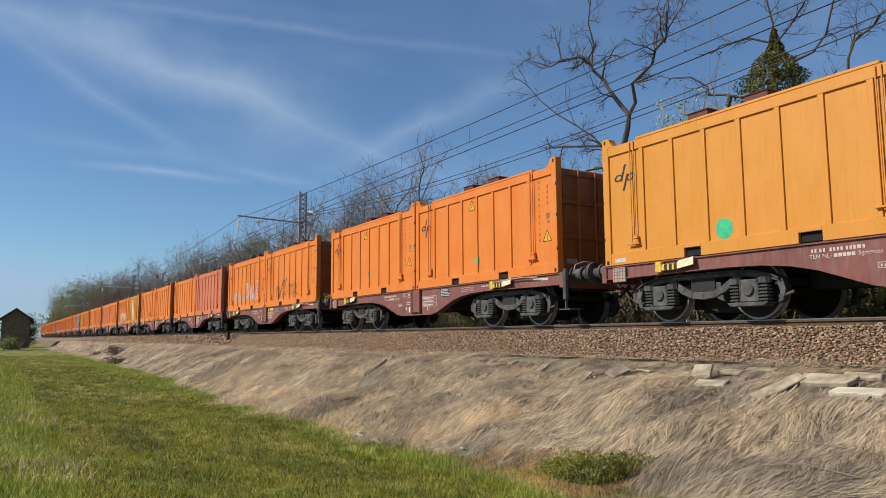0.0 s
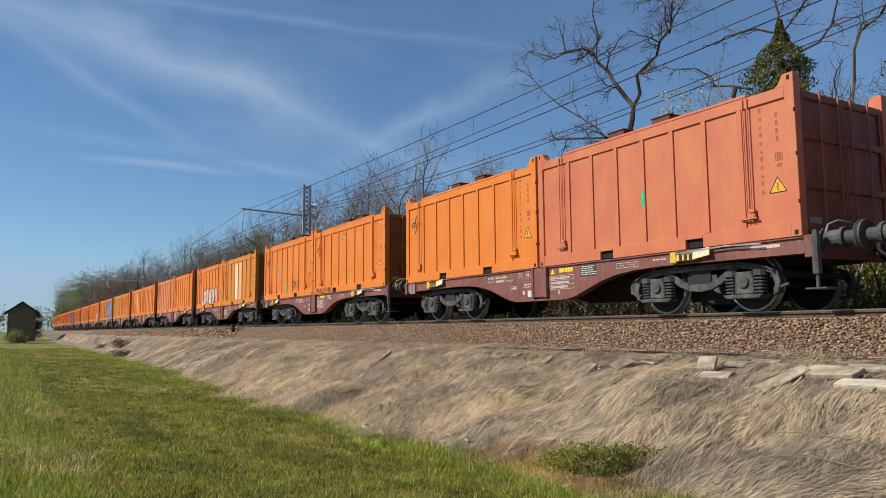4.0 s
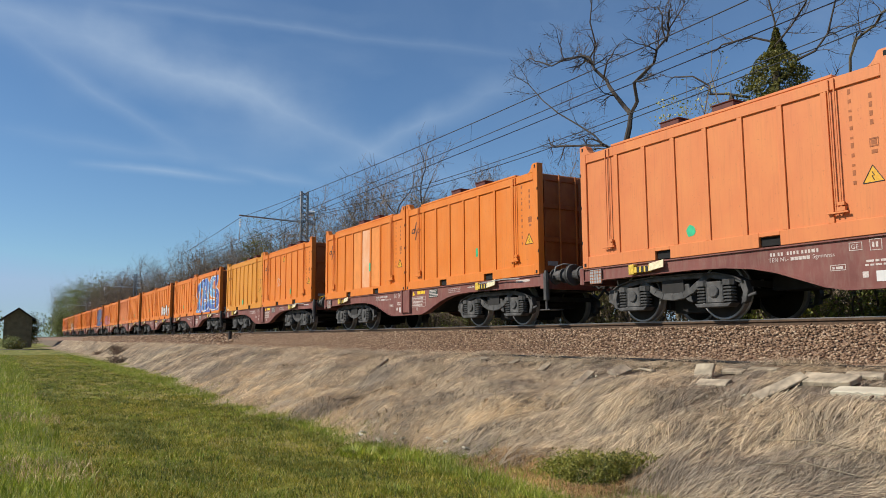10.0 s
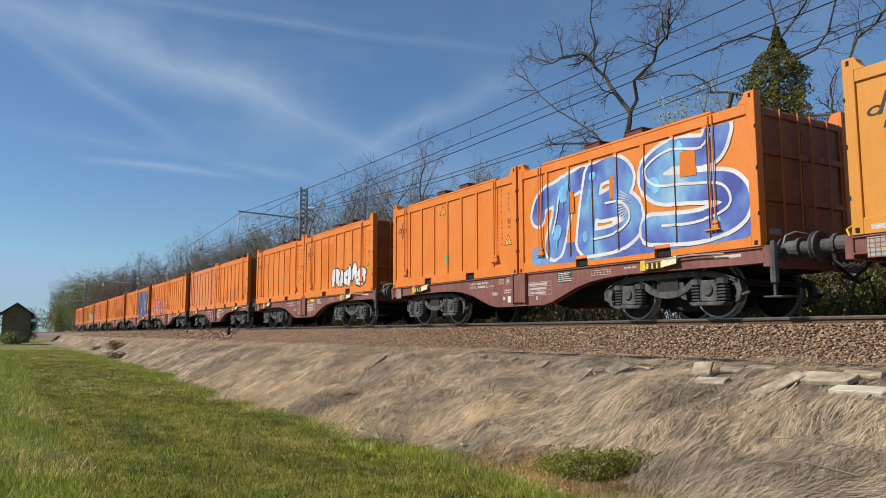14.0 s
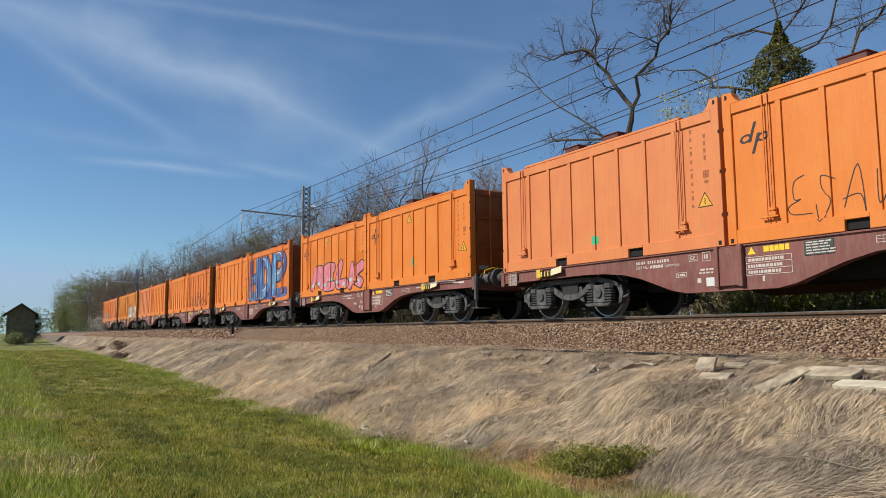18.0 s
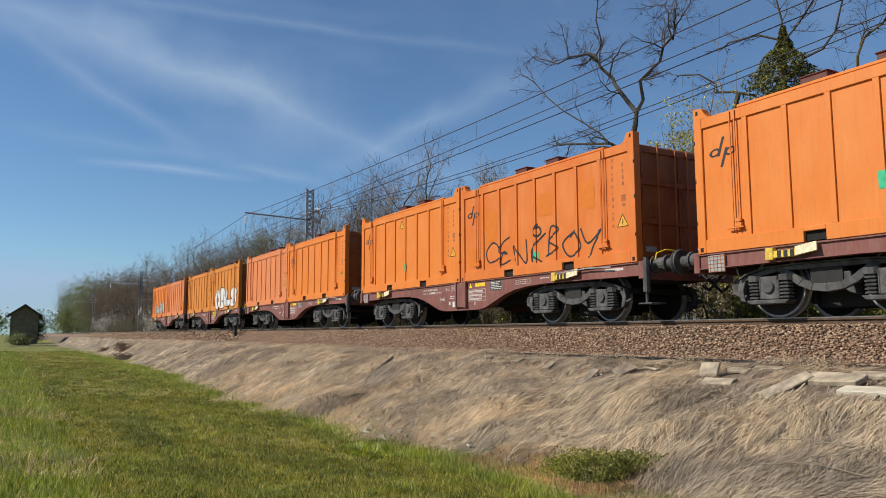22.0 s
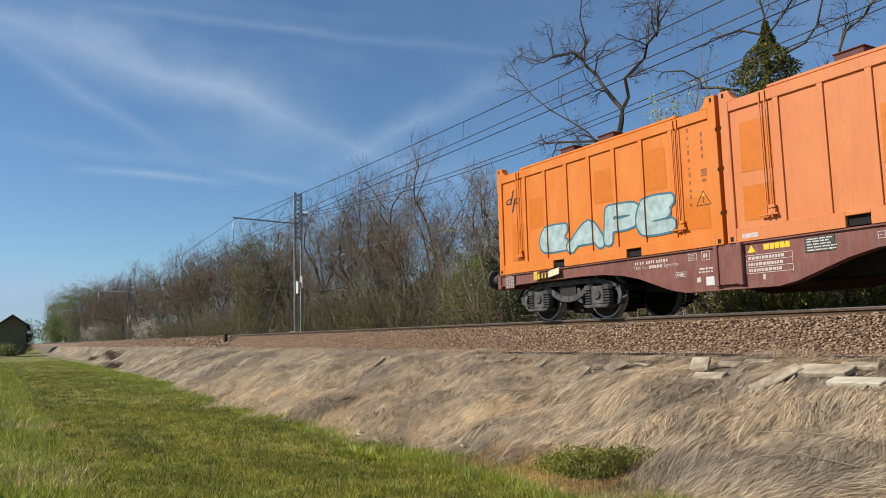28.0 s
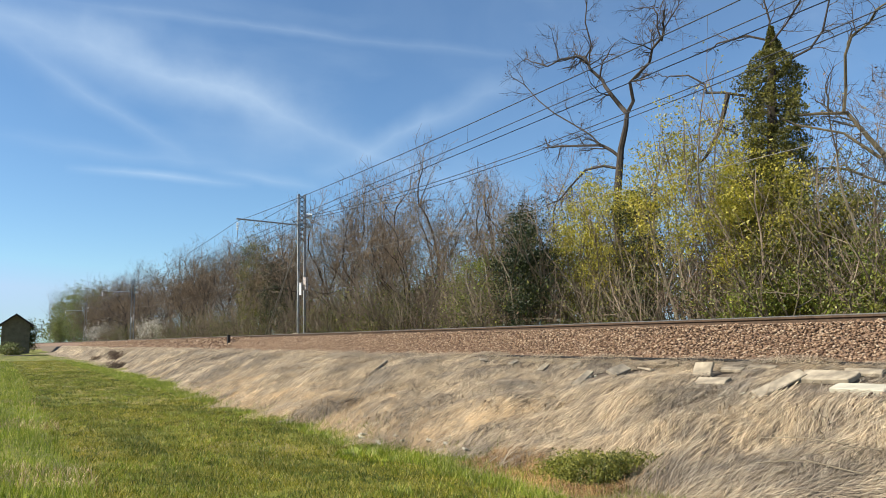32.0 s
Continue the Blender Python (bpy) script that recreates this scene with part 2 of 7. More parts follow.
BLUE = make_spray("blue_spray", 0.85)
DEEPBLUE = make_spray("deep_blue_spray", 0.55)
SKYBLUE = plain("light_blue_spray", (0.16, 0.42, 0.68), 0.55, 0, 0.3, 3, 0)
CREAM = plain("white_spray", (0.60, 0.595, 0.58), 0.6, 0, 0.14, 3, 0)
NAVY = plain("navy_spray", (0.012, 0.016, 0.05), 0.6, 0, 0.3, 5, 0)
TEAL = plain("teal_spray", (0.04, 0.14, 0.19), 0.6, 0, 0.3, 5, 0)
SIGN = plain("sign_yellow", (0.66, 0.34, 0.02), 0.6, 0, 0.12, 30, 0)
PALE = plain("pale_blue_spray", (0.34, 0.44, 0.44), 0.6, 0, 0.3, 5, 0)
BLUSH = plain("pinkish_white_spray", (0.60, 0.42, 0.33), 0.6, 0, 0.22, 4, 0)
PINK = plain("pink_spray", (0.55, 0.17, 0.20), 0.6, 0, 0.3, 5, 0)
FRESH = plain("fresh_orange_patch", (0.58, 0.15, 0.0), 0.5, 0, 0.08, 8, 0)


def make_faded(name, sound, worn):
    """A wall panel whose paint has bleached in soft uneven clouds."""
    k = Nodes(name)
    cloud_ = k.noise(1.5, 3, 0.5, (1, 1.6, 0.7))
    fine = k.noise(9.0, 5, 0.6)
    return k.done(k.mix(k.math("MULTIPLY", k.ramp(cloud_, (0.34, 0.25), (0.58, 1.0)), k.ramp(fine, (0.2, 0.7), (0.6, 1.0))), (*sound, 1), (*worn, 1)), 0.6)


WASHED = make_faded("washed_out_panel", (0.66, 0.20, 0.02), (0.72, 0.40, 0.23))
FADED = plain("faded_panel", (0.68, 0.235, 0.05), 0.6, 0, 0.1, 4, 0)
IVORY = plain("ivory_panel", (0.70, 0.58, 0.37), 0.6, 0, 0.1, 4, 0)
RUST = plain("rail_rust", (0.095, 0.058, 0.034), 0.85, 0.1, 0.35, 12)
SHINE = plain("rail_head", (0.35, 0.31, 0.28), 0.35, 0.9, 0.2)
CONCRETE = plain("weathered_concrete", (0.33, 0.275, 0.195), 0.9, 0, 0.45, 7, 0.5)
PALECON = plain("pale_concrete", (0.50, 0.46, 0.35), 0.9, 0, 0.2, 6, 0.3)
STONES = make_stone("ballast_stone", [(0.0, (0.09, 0.05, 0.03)), (0.35, (0.23, 0.135, 0.078)), (0.75, (0.36, 0.235, 0.145)), (1.0, (0.54, 0.41, 0.28))])
BED = plain("ballast_bed", (0.19, 0.12, 0.078), 0.95, 0, 0.4, 14, 0.6)
SOIL = make_ground()
THATCH = make_bank()
STRAW = make_blades("dry_grass", [(0.0, (0.115, 0.085, 0.055)), (0.3, (0.325, 0.252, 0.175)), (0.7, (0.555, 0.452, 0.33)), (1.0, (0.76, 0.65, 0.495))], 0.75)
FOXY = make_blades("orange_dead_grass", [(0.0, (0.22, 0.11, 0.045)), (0.5, (0.46, 0.26, 0.10)), (1.0, (0.62, 0.44, 0.22))], 0.75)
DULL = make_blades("grey_dead_grass", [(0.0, (0.09, 0.07, 0.05)), (0.6, (0.20, 0.16, 0.12)), (1.0, (0.40, 0.33, 0.26))], 0.8)
GOLD = make_blades("tan_grass", [(0.0, (0.33, 0.22, 0.125)), (0.5, (0.54, 0.395, 0.24)), (1.0, (0.68, 0.54, 0.36))], 0.75)
TURF = make_blades("short_turf", [(0.0, (0.12, 0.14, 0.009)), (0.45, (0.24, 0.25, 0.018)), (0.75, (0.40, 0.37, 0.048)), (1.0, (0.60, 0.50, 0.18))], 0.7, 0.3, (1.5, 0.3, 1), 0.55)
GRASS = make_blades("green_grass", [(0.0, (0.15, 0.22, 0.018)), (0.5, (0.28, 0.355, 0.036)), (0.85, (0.45, 0.475, 0.092)), (1.0, (0.64, 0.57, 0.27))], 0.6, 0.3, (1, 1, 1), 0.55)
DARKTURF = make_blades("dark_turf", [(0.0, (0.035, 0.06, 0.008)), (0.6, (0.09, 0.13, 0.014)), (1.0, (0.18, 0.22, 0.03))], 0.65, 0.25)
BARK = make_bark("bark_grey", (0.025, 0.02, 0.016), (0.085, 0.066, 0.05))
TWIG = make_bark("twig_brown", (0.125, 0.094, 0.066), (0.32, 0.245, 0.17))
DARKTWIG = make_bark("twig_dark", (0.045, 0.035, 0.028), (0.13, 0.10, 0.075))
MOSSBARK = make_bark("mossy_bark", (0.05, 0.04, 0.025), (0.15, 0.12, 0.065))
PALEBARK = make_bark("pale_stem", (0.16, 0.13, 0.085), (0.30, 0.25, 0.17))
WEED = make_blades("weed_leaf", [(0.0, (0.07, 0.09, 0.013)), (0.55, (0.22, 0.235, 0.034)), (1.0, (0.44, 0.42, 0.10))], 0.55, 0.25)
YOUNG = make_blades("young_leaf", [(0.0, (0.20, 0.215, 0.022)), (0.5, (0.50, 0.46, 0.06)), (1.0, (0.72, 0.64, 0.13))], 0.5, 0.35)
IVY = make_blades("ivy_leaf", [(0.0, (0.04, 0.055, 0.013)), (0.6, (0.11, 0.12, 0.025)), (1.0, (0.24, 0.23, 0.055))], 0.6, 0.15)
OLIVE = make_blades("olive_ivy_leaf", [(0.0, (0.06, 0.068, 0.014)), (0.55, (0.15, 0.15, 0.028)), (1.0, (0.27, 0.25, 0.05))], 0.6, 0.2)
DEEP = make_blades("deep_ivy_leaf", [(0.0, (0.014, 0.026, 0.008)), (0.7, (0.035, 0.055, 0.014)), (1.0, (0.09, 0.11, 0.03))], 0.55, 0.1)
LEAF = make_blades("shrub_leaf", [(0.0, (0.10, 0.14, 0.022)), (0.6, (0.23, 0.28, 0.045)), (1.0, (0.40, 0.42, 0.09))], 0.5, 0.3)
PALELEAF = make_blades("pale_leaf", [(0.0, (0.13, 0.165, 0.05)), (1.0, (0.27, 0.31, 0.11))], 0.6, 0.3)
POD = make_blades("dry_pod", [(0.0, (0.09, 0.055, 0.038)), (1.0, (0.22, 0.14, 0.09))], 0.7)
BLOSSOM = make_blades("white_blossom", [(0.0, (0.5, 0.47, 0.42)), (1.0, (0.75, 0.72, 0.66))], 0.7)
WIRE = plain("wire_copper", (0.045, 0.05, 0.055), 0.6, 0.4, 0.2, 4, 0)
PALEWIRE = plain("pale_cable", (0.26, 0.24, 0.20), 0.6, 0, 0.2, 4, 0)
PORCELAIN = plain("white_insulator", (0.80, 0.80, 0.78), 0.25, 0, 0.08)
STEEL = plain("mast_steel", (0.34, 0.35, 0.35), 0.55, 0.3, 0.3)
PLASTER = plain("house_plaster", (0.15, 0.125, 0.075), 0.9, 0, 0.25, 1.5)
TILE = plain("roof_tile", (0.035, 0.026, 0.022), 0.85, 0, 0.3, 4)

# ---- shapes ----


class Shape:
    """Collects plain pieces of geometry into one mesh."""

    def __init__(self):
        self.v, self.f = [], []

    def add(self, verts, faces):
        o = len(self.v)
        self.v += [tuple(p) for p in verts]
        self.f += [tuple(i + o for i in f) for f in faces]
        return self

    def box(self, x0, x1, y0, y1, z0, z1, m=None):
        p = [Vector((x, y, z)) for x in (x0, x1) for y in (y0, y1) for z in (z0, z1)]
        if m is not None:
            p = [m @ q for q in p]
        return self.add(p, [(0, 1, 3, 2), (4, 6, 7, 5), (0, 4, 5, 1), (2, 3, 7, 6), (0, 2, 6, 4), (1, 5, 7, 3)])

    def prism(self, outline, x0, x1):
        """A flat outline in (y, z), from x0 to x1."""
        n = len(outline)
        p = [(x0, y, z) for y, z in outline] + [(x1, y, z) for y, z in outline]
        return self.add(p, [tuple(range(n)), tuple(range(2 * n - 1, n - 1, -1))] + [(i, i + n, (i + 1) % n + n, (i + 1) % n) for i in range(n)])

    def tube(self, points, radii, sides=6, caps=True):
        pts = [Vector(p) for p in points]
        if isinstance(radii, (int, float)):
            radii = [radii] * len(pts)
        o, verts, faces = len(self.v), [], []
        way = (pts[1] - pts[0]).normalized()
        u = way.orthogonal().normalized()
        for i, p in enumerate(pts):
            d = (pts[min(i + 1, len(pts) - 1)] - pts[max(i - 1, 0)]).normalized()
            u = (u - d * u.dot(d)).normalized()
            w = d.cross(u)
            for k in range(sides):
                a = 2 * math.pi * k / sides
                verts.append(p + (u * math.cos(a) + w * math.sin(a)) * radii[i])
        for i in range(len(pts) - 1):
            for k in range(sides):
                a, b = i * sides + k, i * sides + (k + 1) % sides
                faces.append((a, b, b + sides, a + sides))
        if caps:
            faces.append(tuple(range(sides - 1, -1, -1)))
            faces.append(tuple(range((len(pts) - 1) * sides, len(pts) * sides)))
        return self.add(verts, faces)

    def lathe(self, centre, axis, profile, sides=16, hollow=False):
        """A turned piece: profile of (along, radius) round an axis 'x', 'y' or 'z'."""
        c = Vector(centre)
        i = "xyz".index(axis)
        e = [Vector((1, 0, 0)), Vector((0, 1, 0)), Vector((0, 0, 1))]
        a, b, d = e[i], e[(i + 1) % 3], e[(i + 2) % 3]
        verts, faces, n = [], [], len(profile)
        for s, r in profile:
            for k in range(sides):
                t = 2 * math.pi * k / sides
                verts.append(c + a * s + (b * math.cos(t) + d * math.sin(t)) * r)
        for j in range(n - 1):
            for k in range(sides):
                p, q = j * sides + k, j * sides + (k + 1) % sides
                faces.append((p, q, q + sides, p + sides))
        if hollow:
            faces += [((n - 1) * sides + k, (n - 1) * sides + (k + 1) % sides, (k + 1) % sides, k) for k in range(sides)]
        else:
            faces += [tuple(range(sides - 1, -1, -1)), tuple(range((n - 1) * sides, n * sides))]
        return self.add(verts, faces)

    def mesh(self, name, material, bevel=0.0, smooth=False):
        bm = bmesh.new()
        vs = [bm.verts.new(p) for p in self.v]
        for f in self.f:
            try:
                bm.faces.new([vs[i] for i in f])
            except ValueError:
                pass
        bmesh.ops.recalc_face_normals(bm, faces=bm.faces)
        if bevel:
            sharp = [e for e in bm.edges if len(e.link_faces) == 2 and e.calc_face_angle(0) > 0.6]
            bmesh.ops.bevel(bm, geom=sharp, offset=bevel, segments=1, affect="EDGES", clamp_overlap=True)
        if smooth:
            for f in bm.faces:
                f.smooth = True
        me = bpy.data.meshes.new(name)
        bm.to_mesh(me)
        bm.free()
        me.materials.append(material)
        return me


def part(name, me, parent, label="", at=None):
    """Links a mesh as one part of a thing, at a pose in its thing's space."""
    ob = new(name, me)
    ob.parent = parent
    if at is not None:
        ob.matrix_basis = at
    if "lettering" in name:                     # print too small to pick apart
        tagged(ob, label, kind="stuff")
    elif label:
        tagged(ob, label)
    return ob


def thing(name, label, category, group="", kind="", at=None, me=None):
    ob = new(name, me)
    if at is not None:
        ob.matrix_basis = at
    return tagged(ob, label, category, group, kind)


def raw_mesh(name, verts, faces, material):
    """A large mesh from arrays, all faces with the same number of corners."""
    me = bpy.data.meshes.new(name)
    v, f = np.asarray(verts, np.float32), np.asarray(faces, np.int32)
    me.vertices.add(len(v))
    me.vertices.foreach_set("co", v.ravel())
    k = f.shape[1]
    me.loops.add(f.size)
    me.loops.foreach_set("vertex_index", f.ravel())
    me.polygons.add(len(f))
    me.polygons.foreach_set("loop_start", np.arange(0, f.size, k, dtype=np.int32))
    me.update(calc_edges=True)
    me.materials.append(material)
    return me

# ---- ground, bank and railway ----
rng = np.random.default_rng(7)
TOE_Y = np.array([-80.0, 0, 5, 8, 14, 19, 26, 45, 66, 120, 260])
TOE_X = np.array([5.4, 5.4, 5.2, 4.85, 4.6, 4.65, 5.2, 6.1, 6.9, 7.4, 7.6])
SHELF_X, SHELF_Z = 8.45, 1.02


def toe(y):
    return np.interp(y, TOE_Y, TOE_X) + 0.10 * np.sin(np.asarray(y) * 1.7) + 0.06 * np.sin(np.asarray(y) * 4.1 + 1)


def wave(x, y):
    """Gentle unevenness of natural ground."""
    return 0.03 * np.sin(1.3 * x + 0.7 * y) + 0.025 * np.sin(2.9 * x - 1.9 * y + 1.0) + 0.015 * np.sin(5.3 * x + 4.1 * y + 2.0)


def height(x, y):
    """Height of the ground at a place: field, grassy bank, shelf beside the ballast, wood floor behind."""
    x, y = np.asarray(x, float), np.asarray(y, float)
    t = np.clip((x - toe(y)) / (SHELF_X - toe(y)), 0, 1)
    rise = SHELF_Z * (t + 0.10 * np.sin(math.pi * t))
    bumps = wave(x, y) * (0.5 + 1.6 * np.sin(math.pi * t))
    behind = np.clip((x - 13.0) / 1.4, 0, 1)
    z = rise + bumps - behind * 0.1
    verge = np.clip((0.7 - x) / 0.6, 0, 1) * 0.05
    return z + verge


def grid(xs, ys, fn):
    gx, gy = np.meshgrid(xs, ys)
    v = np.stack([gx, gy, fn(gx, gy)], -1).reshape(-1, 3)
    n, m = len(ys), len(xs)
    i = (np.arange(n - 1)[:, None] * m + np.arange(m - 1)[None]).ravel()
    return v, np.stack([i, i + 1, i + m + 1, i + m], 1)


xs = np.concatenate([[-1500, -600, -250, -100, -50, -25], np.arange(-14, 15.5, 0.2), [17, 20, 25, 35, 60, 120, 300, 800, 1500]])
ys = np.concatenate([[-600, -250, -100, -50, -25], np.arange(-12, 40, 0.25), np.arange(40, 120, 1.0), [125, 135, 150, 180, 230, 300, 420, 600, 900, 1400, 2200]])
v, f = grid(xs, ys, height)
ground = thing("ground", "green field and straw-covered railway bank", "ground", kind="structure", me=raw_mesh("ground", v, f, SOIL))
ground.data.materials.append(THATCH)
cx = v[f].mean(1)
ground.data.polygons.foreach_set("material_index", (cx[:, 0] > toe(cx[:, 1]) + 0.05).astype(np.int32))
ground.data.polygons.foreach_set("use_smooth", np.ones(len(f), bool))

bed = Shape()
bed.prism([(8.5, 0.7), (8.62, 1.07), (9.42, 1.56), (12.42, 1.56), (13.2, 1.05), (13.4, 0.7)], -60, 420)
bed.v = [(b, a, c) for a, b, c in bed.v]
thing("ballast_bed", "brown crushed-stone bed under the rails", "track bed", kind="structure", me=bed.mesh("ballast_bed", BED))


def rail_outline():
    half = [(0.075, 0.0), (0.075, 0.012), (0.02, 0.028), (0.0085, 0.05), (0.0085, 0.115), (0.035, 0.128), (0.036, 0.158)]
    return half + [(-a, b) for a, b in reversed(half)]


for side in (-1, 1):
    xr = TRACK + side * 0.7525
    s = Shape().prism(rail_outline(), -60, 420)
    s.v = [(a_y, a_x, a_z) for a_x, a_y, a_z in s.v]
    rail = thing("rail", "rust-brown steel rail with a polished running edge", "rail", "rails of the line", at=pose(xr, 0, RAIL - 0.172), me=s.mesh("rail", RUST))
    part("rail_head", Shape().box(-0.034, 0.034, -60, 420, 0.158, 0.172).mesh("rail_head", SHINE), rail, "polished steel running surface")

sleeper_mesh = Shape().prism([(-0.13, 0), (0.13, 0), (0.11, 0.16), (-0.11, 0.16)], -1.25, 1.25).mesh("sleeper", CONCRETE, 0.01)
sleeper = thing("sleeper", "grey concrete sleeper sunk in ballast", "sleeper", "sleepers under the rails", at=pose(TRACK, -11.8, RAIL - 0.172 - 0.162), me=sleeper_mesh)
for i in range(1, 280):
    copy_thing(sleeper, pose(TRACK, -11.8 + 0.6 * i, RAIL - 0.172 - 0.162))


def stones(name, x0, x1, y0, y1, count, size, zf, material, seed, label):
    """Loose crushed stones as small uneven lumps, one object."""
    r = np.random.default_rng(seed)
    # a cube-like lump: eight uneven corners
    cube = np.array([(sx, sy, sz) for sx in (-1, 1) for sy in (-1, 1) for sz in (-1, 1)], float) * 0.62
    quad = np.array([(0, 1, 3, 2), (4, 6, 7, 5), (0, 4, 5, 1), (2, 3, 7, 6), (0, 2, 6, 4), (1, 5, 7, 3)])
    px, py = r.uniform(x0, x1, count), r.uniform(y0, y1, count)
    sz = size * r.uniform(0.6, 1.35, count)
    pts = cube[None] * (1 + r.uniform(-0.58, 0.52, (count, 8, 3)))
    ang = r.uniform(0, 6.283, (count, 3))
    for k, (i, j) in enumerate(((0, 1), (1, 2), (0, 2))):
        c, s_ = np.cos(ang[:, k])[:, None], np.sin(ang[:, k])[:, None]
        a, b = pts[:, :, i].copy(), pts[:, :, j].copy()
        pts[:, :, i], pts[:, :, j] = a * c - b * s_, a * s_ + b * c
    pts *= sz[:, None, None]
    pts[:, :, 2] *= 0.72
    pts += np.stack([px, py, zf(px, py) + sz * 0.25], -1)[:, None]
    faces = (quad[None] + (np.arange(count) * 8)[:, None, None]).reshape(-1, 4)
    return thing(name, label, "ballast", kind="stuff", me=raw_mesh(name, pts.reshape(-1, 3), faces, material))


def shoulder(x, y):
    return np.where(x < 9.42, 1.07 + (x - 8.62) / 0.8 * 0.52, 1.59) - np.clip(8.62 - x, 0, 1) * 0.6


stones("ballast_stones", 8.5, 9.95, 2.0, 34.0, 60000, 0.0195, shoulder, STONES, 3, "loose brown and tan crushed ballast stones")
stones("ballast_stones", 8.5, 9.95, 34.0, 110.0, 7000, 0.06, shoulder, STONES, 4, "distant brown crushed ballast stones")
stones("ballast_stones", 9.95, 12.6, 2.0, 30.0, 2000, 0.045, shoulder, STONES, 5, "crushed ballast stones between the rails")

# ---- the goods train ----
CL, CW, CH = 6.058, 1.22, 2.42        # container length, half width, height of the corner posts
BODY = 2.24                            # top of the container's long walls
PITCH = 13.58                          # one wagon over its buffers
RIBS = [0.96, 1.655, 2.345, 3.03, 3.71, 4.39, 5.08]
SKIN = CW - 0.035                      # the recessed wall sheet


def c_mesh(name, shape, material=None, bevel=0.006):
    return shape.mesh(name, material or PAINT, bevel)


def ear(y0, y1, s):
    """Corner post seen from the side, with the curved horn that rises over the wall."""
    return [(y0, 0), (y0 + s * 0.16, 0), (y0 + s * 0.16, BODY - 0.01), (y0 + s * 0.34, BODY - 0.01), (y0 + s * 0.27, BODY + 0.03), (y0 + s * 0.22, BODY + 0.09),
            (y0 + s * 0.185, CH - 0.02), (y0 + s * 0.16, CH), (y0, CH)]


CM = {}
for i, (sx, sy) in enumerate(((-1, -1), (-1, 1), (1, -1), (1, 1))):
    s = Shape().prism(ear(sy * CL / 2, 0, -sy), sx * CW, sx * (CW - 0.16))
    CM["post", sx, sy] = c_mesh("corner_post", s)
    # holes are flat black plates, the shade inside them painted on
    h = Shape()
    for zc, hz, hy in ((CH - 0.07, 0.035, 0.022), (0.06, 0.035, 0.03), (1.85, 0.03, 0.012), (1.2, 0.03, 0.012), (0.5, 0.03, 0.012)):
        yc = sy * (CL / 2 - (0.08 if hy > 0.02 else 0.012))
        h.box(sx * (CW - 0.01), sx * (CW + 0.002), yc - hy, yc + hy, zc - hz, zc + hz)
    CM["hole", sx, sy] = h.mesh("casting_hole", BLACK)
for sx in (-1, 1):
    lo, hi = -CL / 2 + 0.16, CL / 2 - 0.16
    CM["top", sx] = c_mesh("top_rail", Shape().box(sx * (CW - 0.09), sx * (CW - 0.004), lo, hi, BODY - 0.17, BODY))
    b, cut = Shape(), [-CL / 2 + 0.16, -CL / 2 + 1.75, -CL / 2 + 2.11, -CL / 2 + 3.84, -CL / 2 + 4.18, CL / 2 - 0.16]
    for y0, y1 in ((cut[0], cut[1]), (cut[2], cut[3]), (cut[4], cut[5])):
        b.box(sx * (CW - 0.10), sx * (CW - 0.004), y0, y1, 0.0, 0.22)
    for y0, y1 in ((cut[1], cut[2]), (cut[3], cut[4])):
        b.box(sx * (CW - 0.10), sx * (CW - 0.004), y0, y1, 0.155, 0.22)
    CM["low", sx] = c_mesh("bottom_rail", b)
    # a black box in each opening paints the shade inside it
    for q, (y0, y1) in enumerate(((cut[1], cut[2]), (cut[3], cut[4]))):
        CM["fork", sx, q] = Shape().box(sx * (CW - 0.3), sx * (CW - 0.06), y0 + 0.002, y1 - 0.002, 0.02, 0.153).mesh("fork_pocket", BLACK)
    CM["skin", sx] = c_mesh("side_wall", Shape().box(sx * (SKIN - 0.03), sx * SKIN, lo, hi, 0.2, BODY - 0.16), bevel=0)
    CM["rib", sx] = c_mesh("rib", Shape().prism([(-0.045, 0.218), (0.045, 0.218), (0.045, BODY - 0.168), (-0.045, BODY - 0.168)], sx * (SKIN - 0.01), sx * (CW - 0.006)), bevel=0.004)
    CM["rod", sx] = Shape().tube([(sx * (CW + 0.012), 0, 0.30), (sx * (CW + 0.012), 0, BODY - 0.02)], 0.012, 6).mesh("locking_rod", PAINT)
    g = Shape().box(sx * (CW - 0.01), sx * (CW + 0.035), -0.06, 0.06, 0.36, 0.42)
    g.box(sx * (CW + 0.01), sx * (CW + 0.04), -0.10, 0.20, 0.335, 0.36).box(sx * (CW - 0.02), sx * (CW + 0.03), -0.05, 0.05, 0.44, 0.49)
    CM["grip", sx] = g.mesh("rod_handle", PAINT, 0.004)
d = Shape().box(-CW + 0.16, CW - 0.16, 0.0, 0.04, 0.06, BODY - 0.05)
CM["beam"] = Shape().box(-CW + 0.16, CW - 0.16, -0.035, -0.001, 0.0, 0.1).mesh("door_stiffener", PAINT, 0.004)
CM["stile"] = Shape().box(-0.025, 0.025, -0.032, -0.001, 0.06, BODY - 0.06).mesh("door_stile", PAINT, 0.004)
CM["door"] = d.mesh("end_door", PAINT, 0.005)
CM["endwall"] = d.mesh("end_wall", PAINT, 0.005)
CM["bar"] = Shape().tube([(0, -0.06, 0.06), (0, -0.06, BODY - 0.04)], 0.018, 6).mesh("door_bar", PAINT)
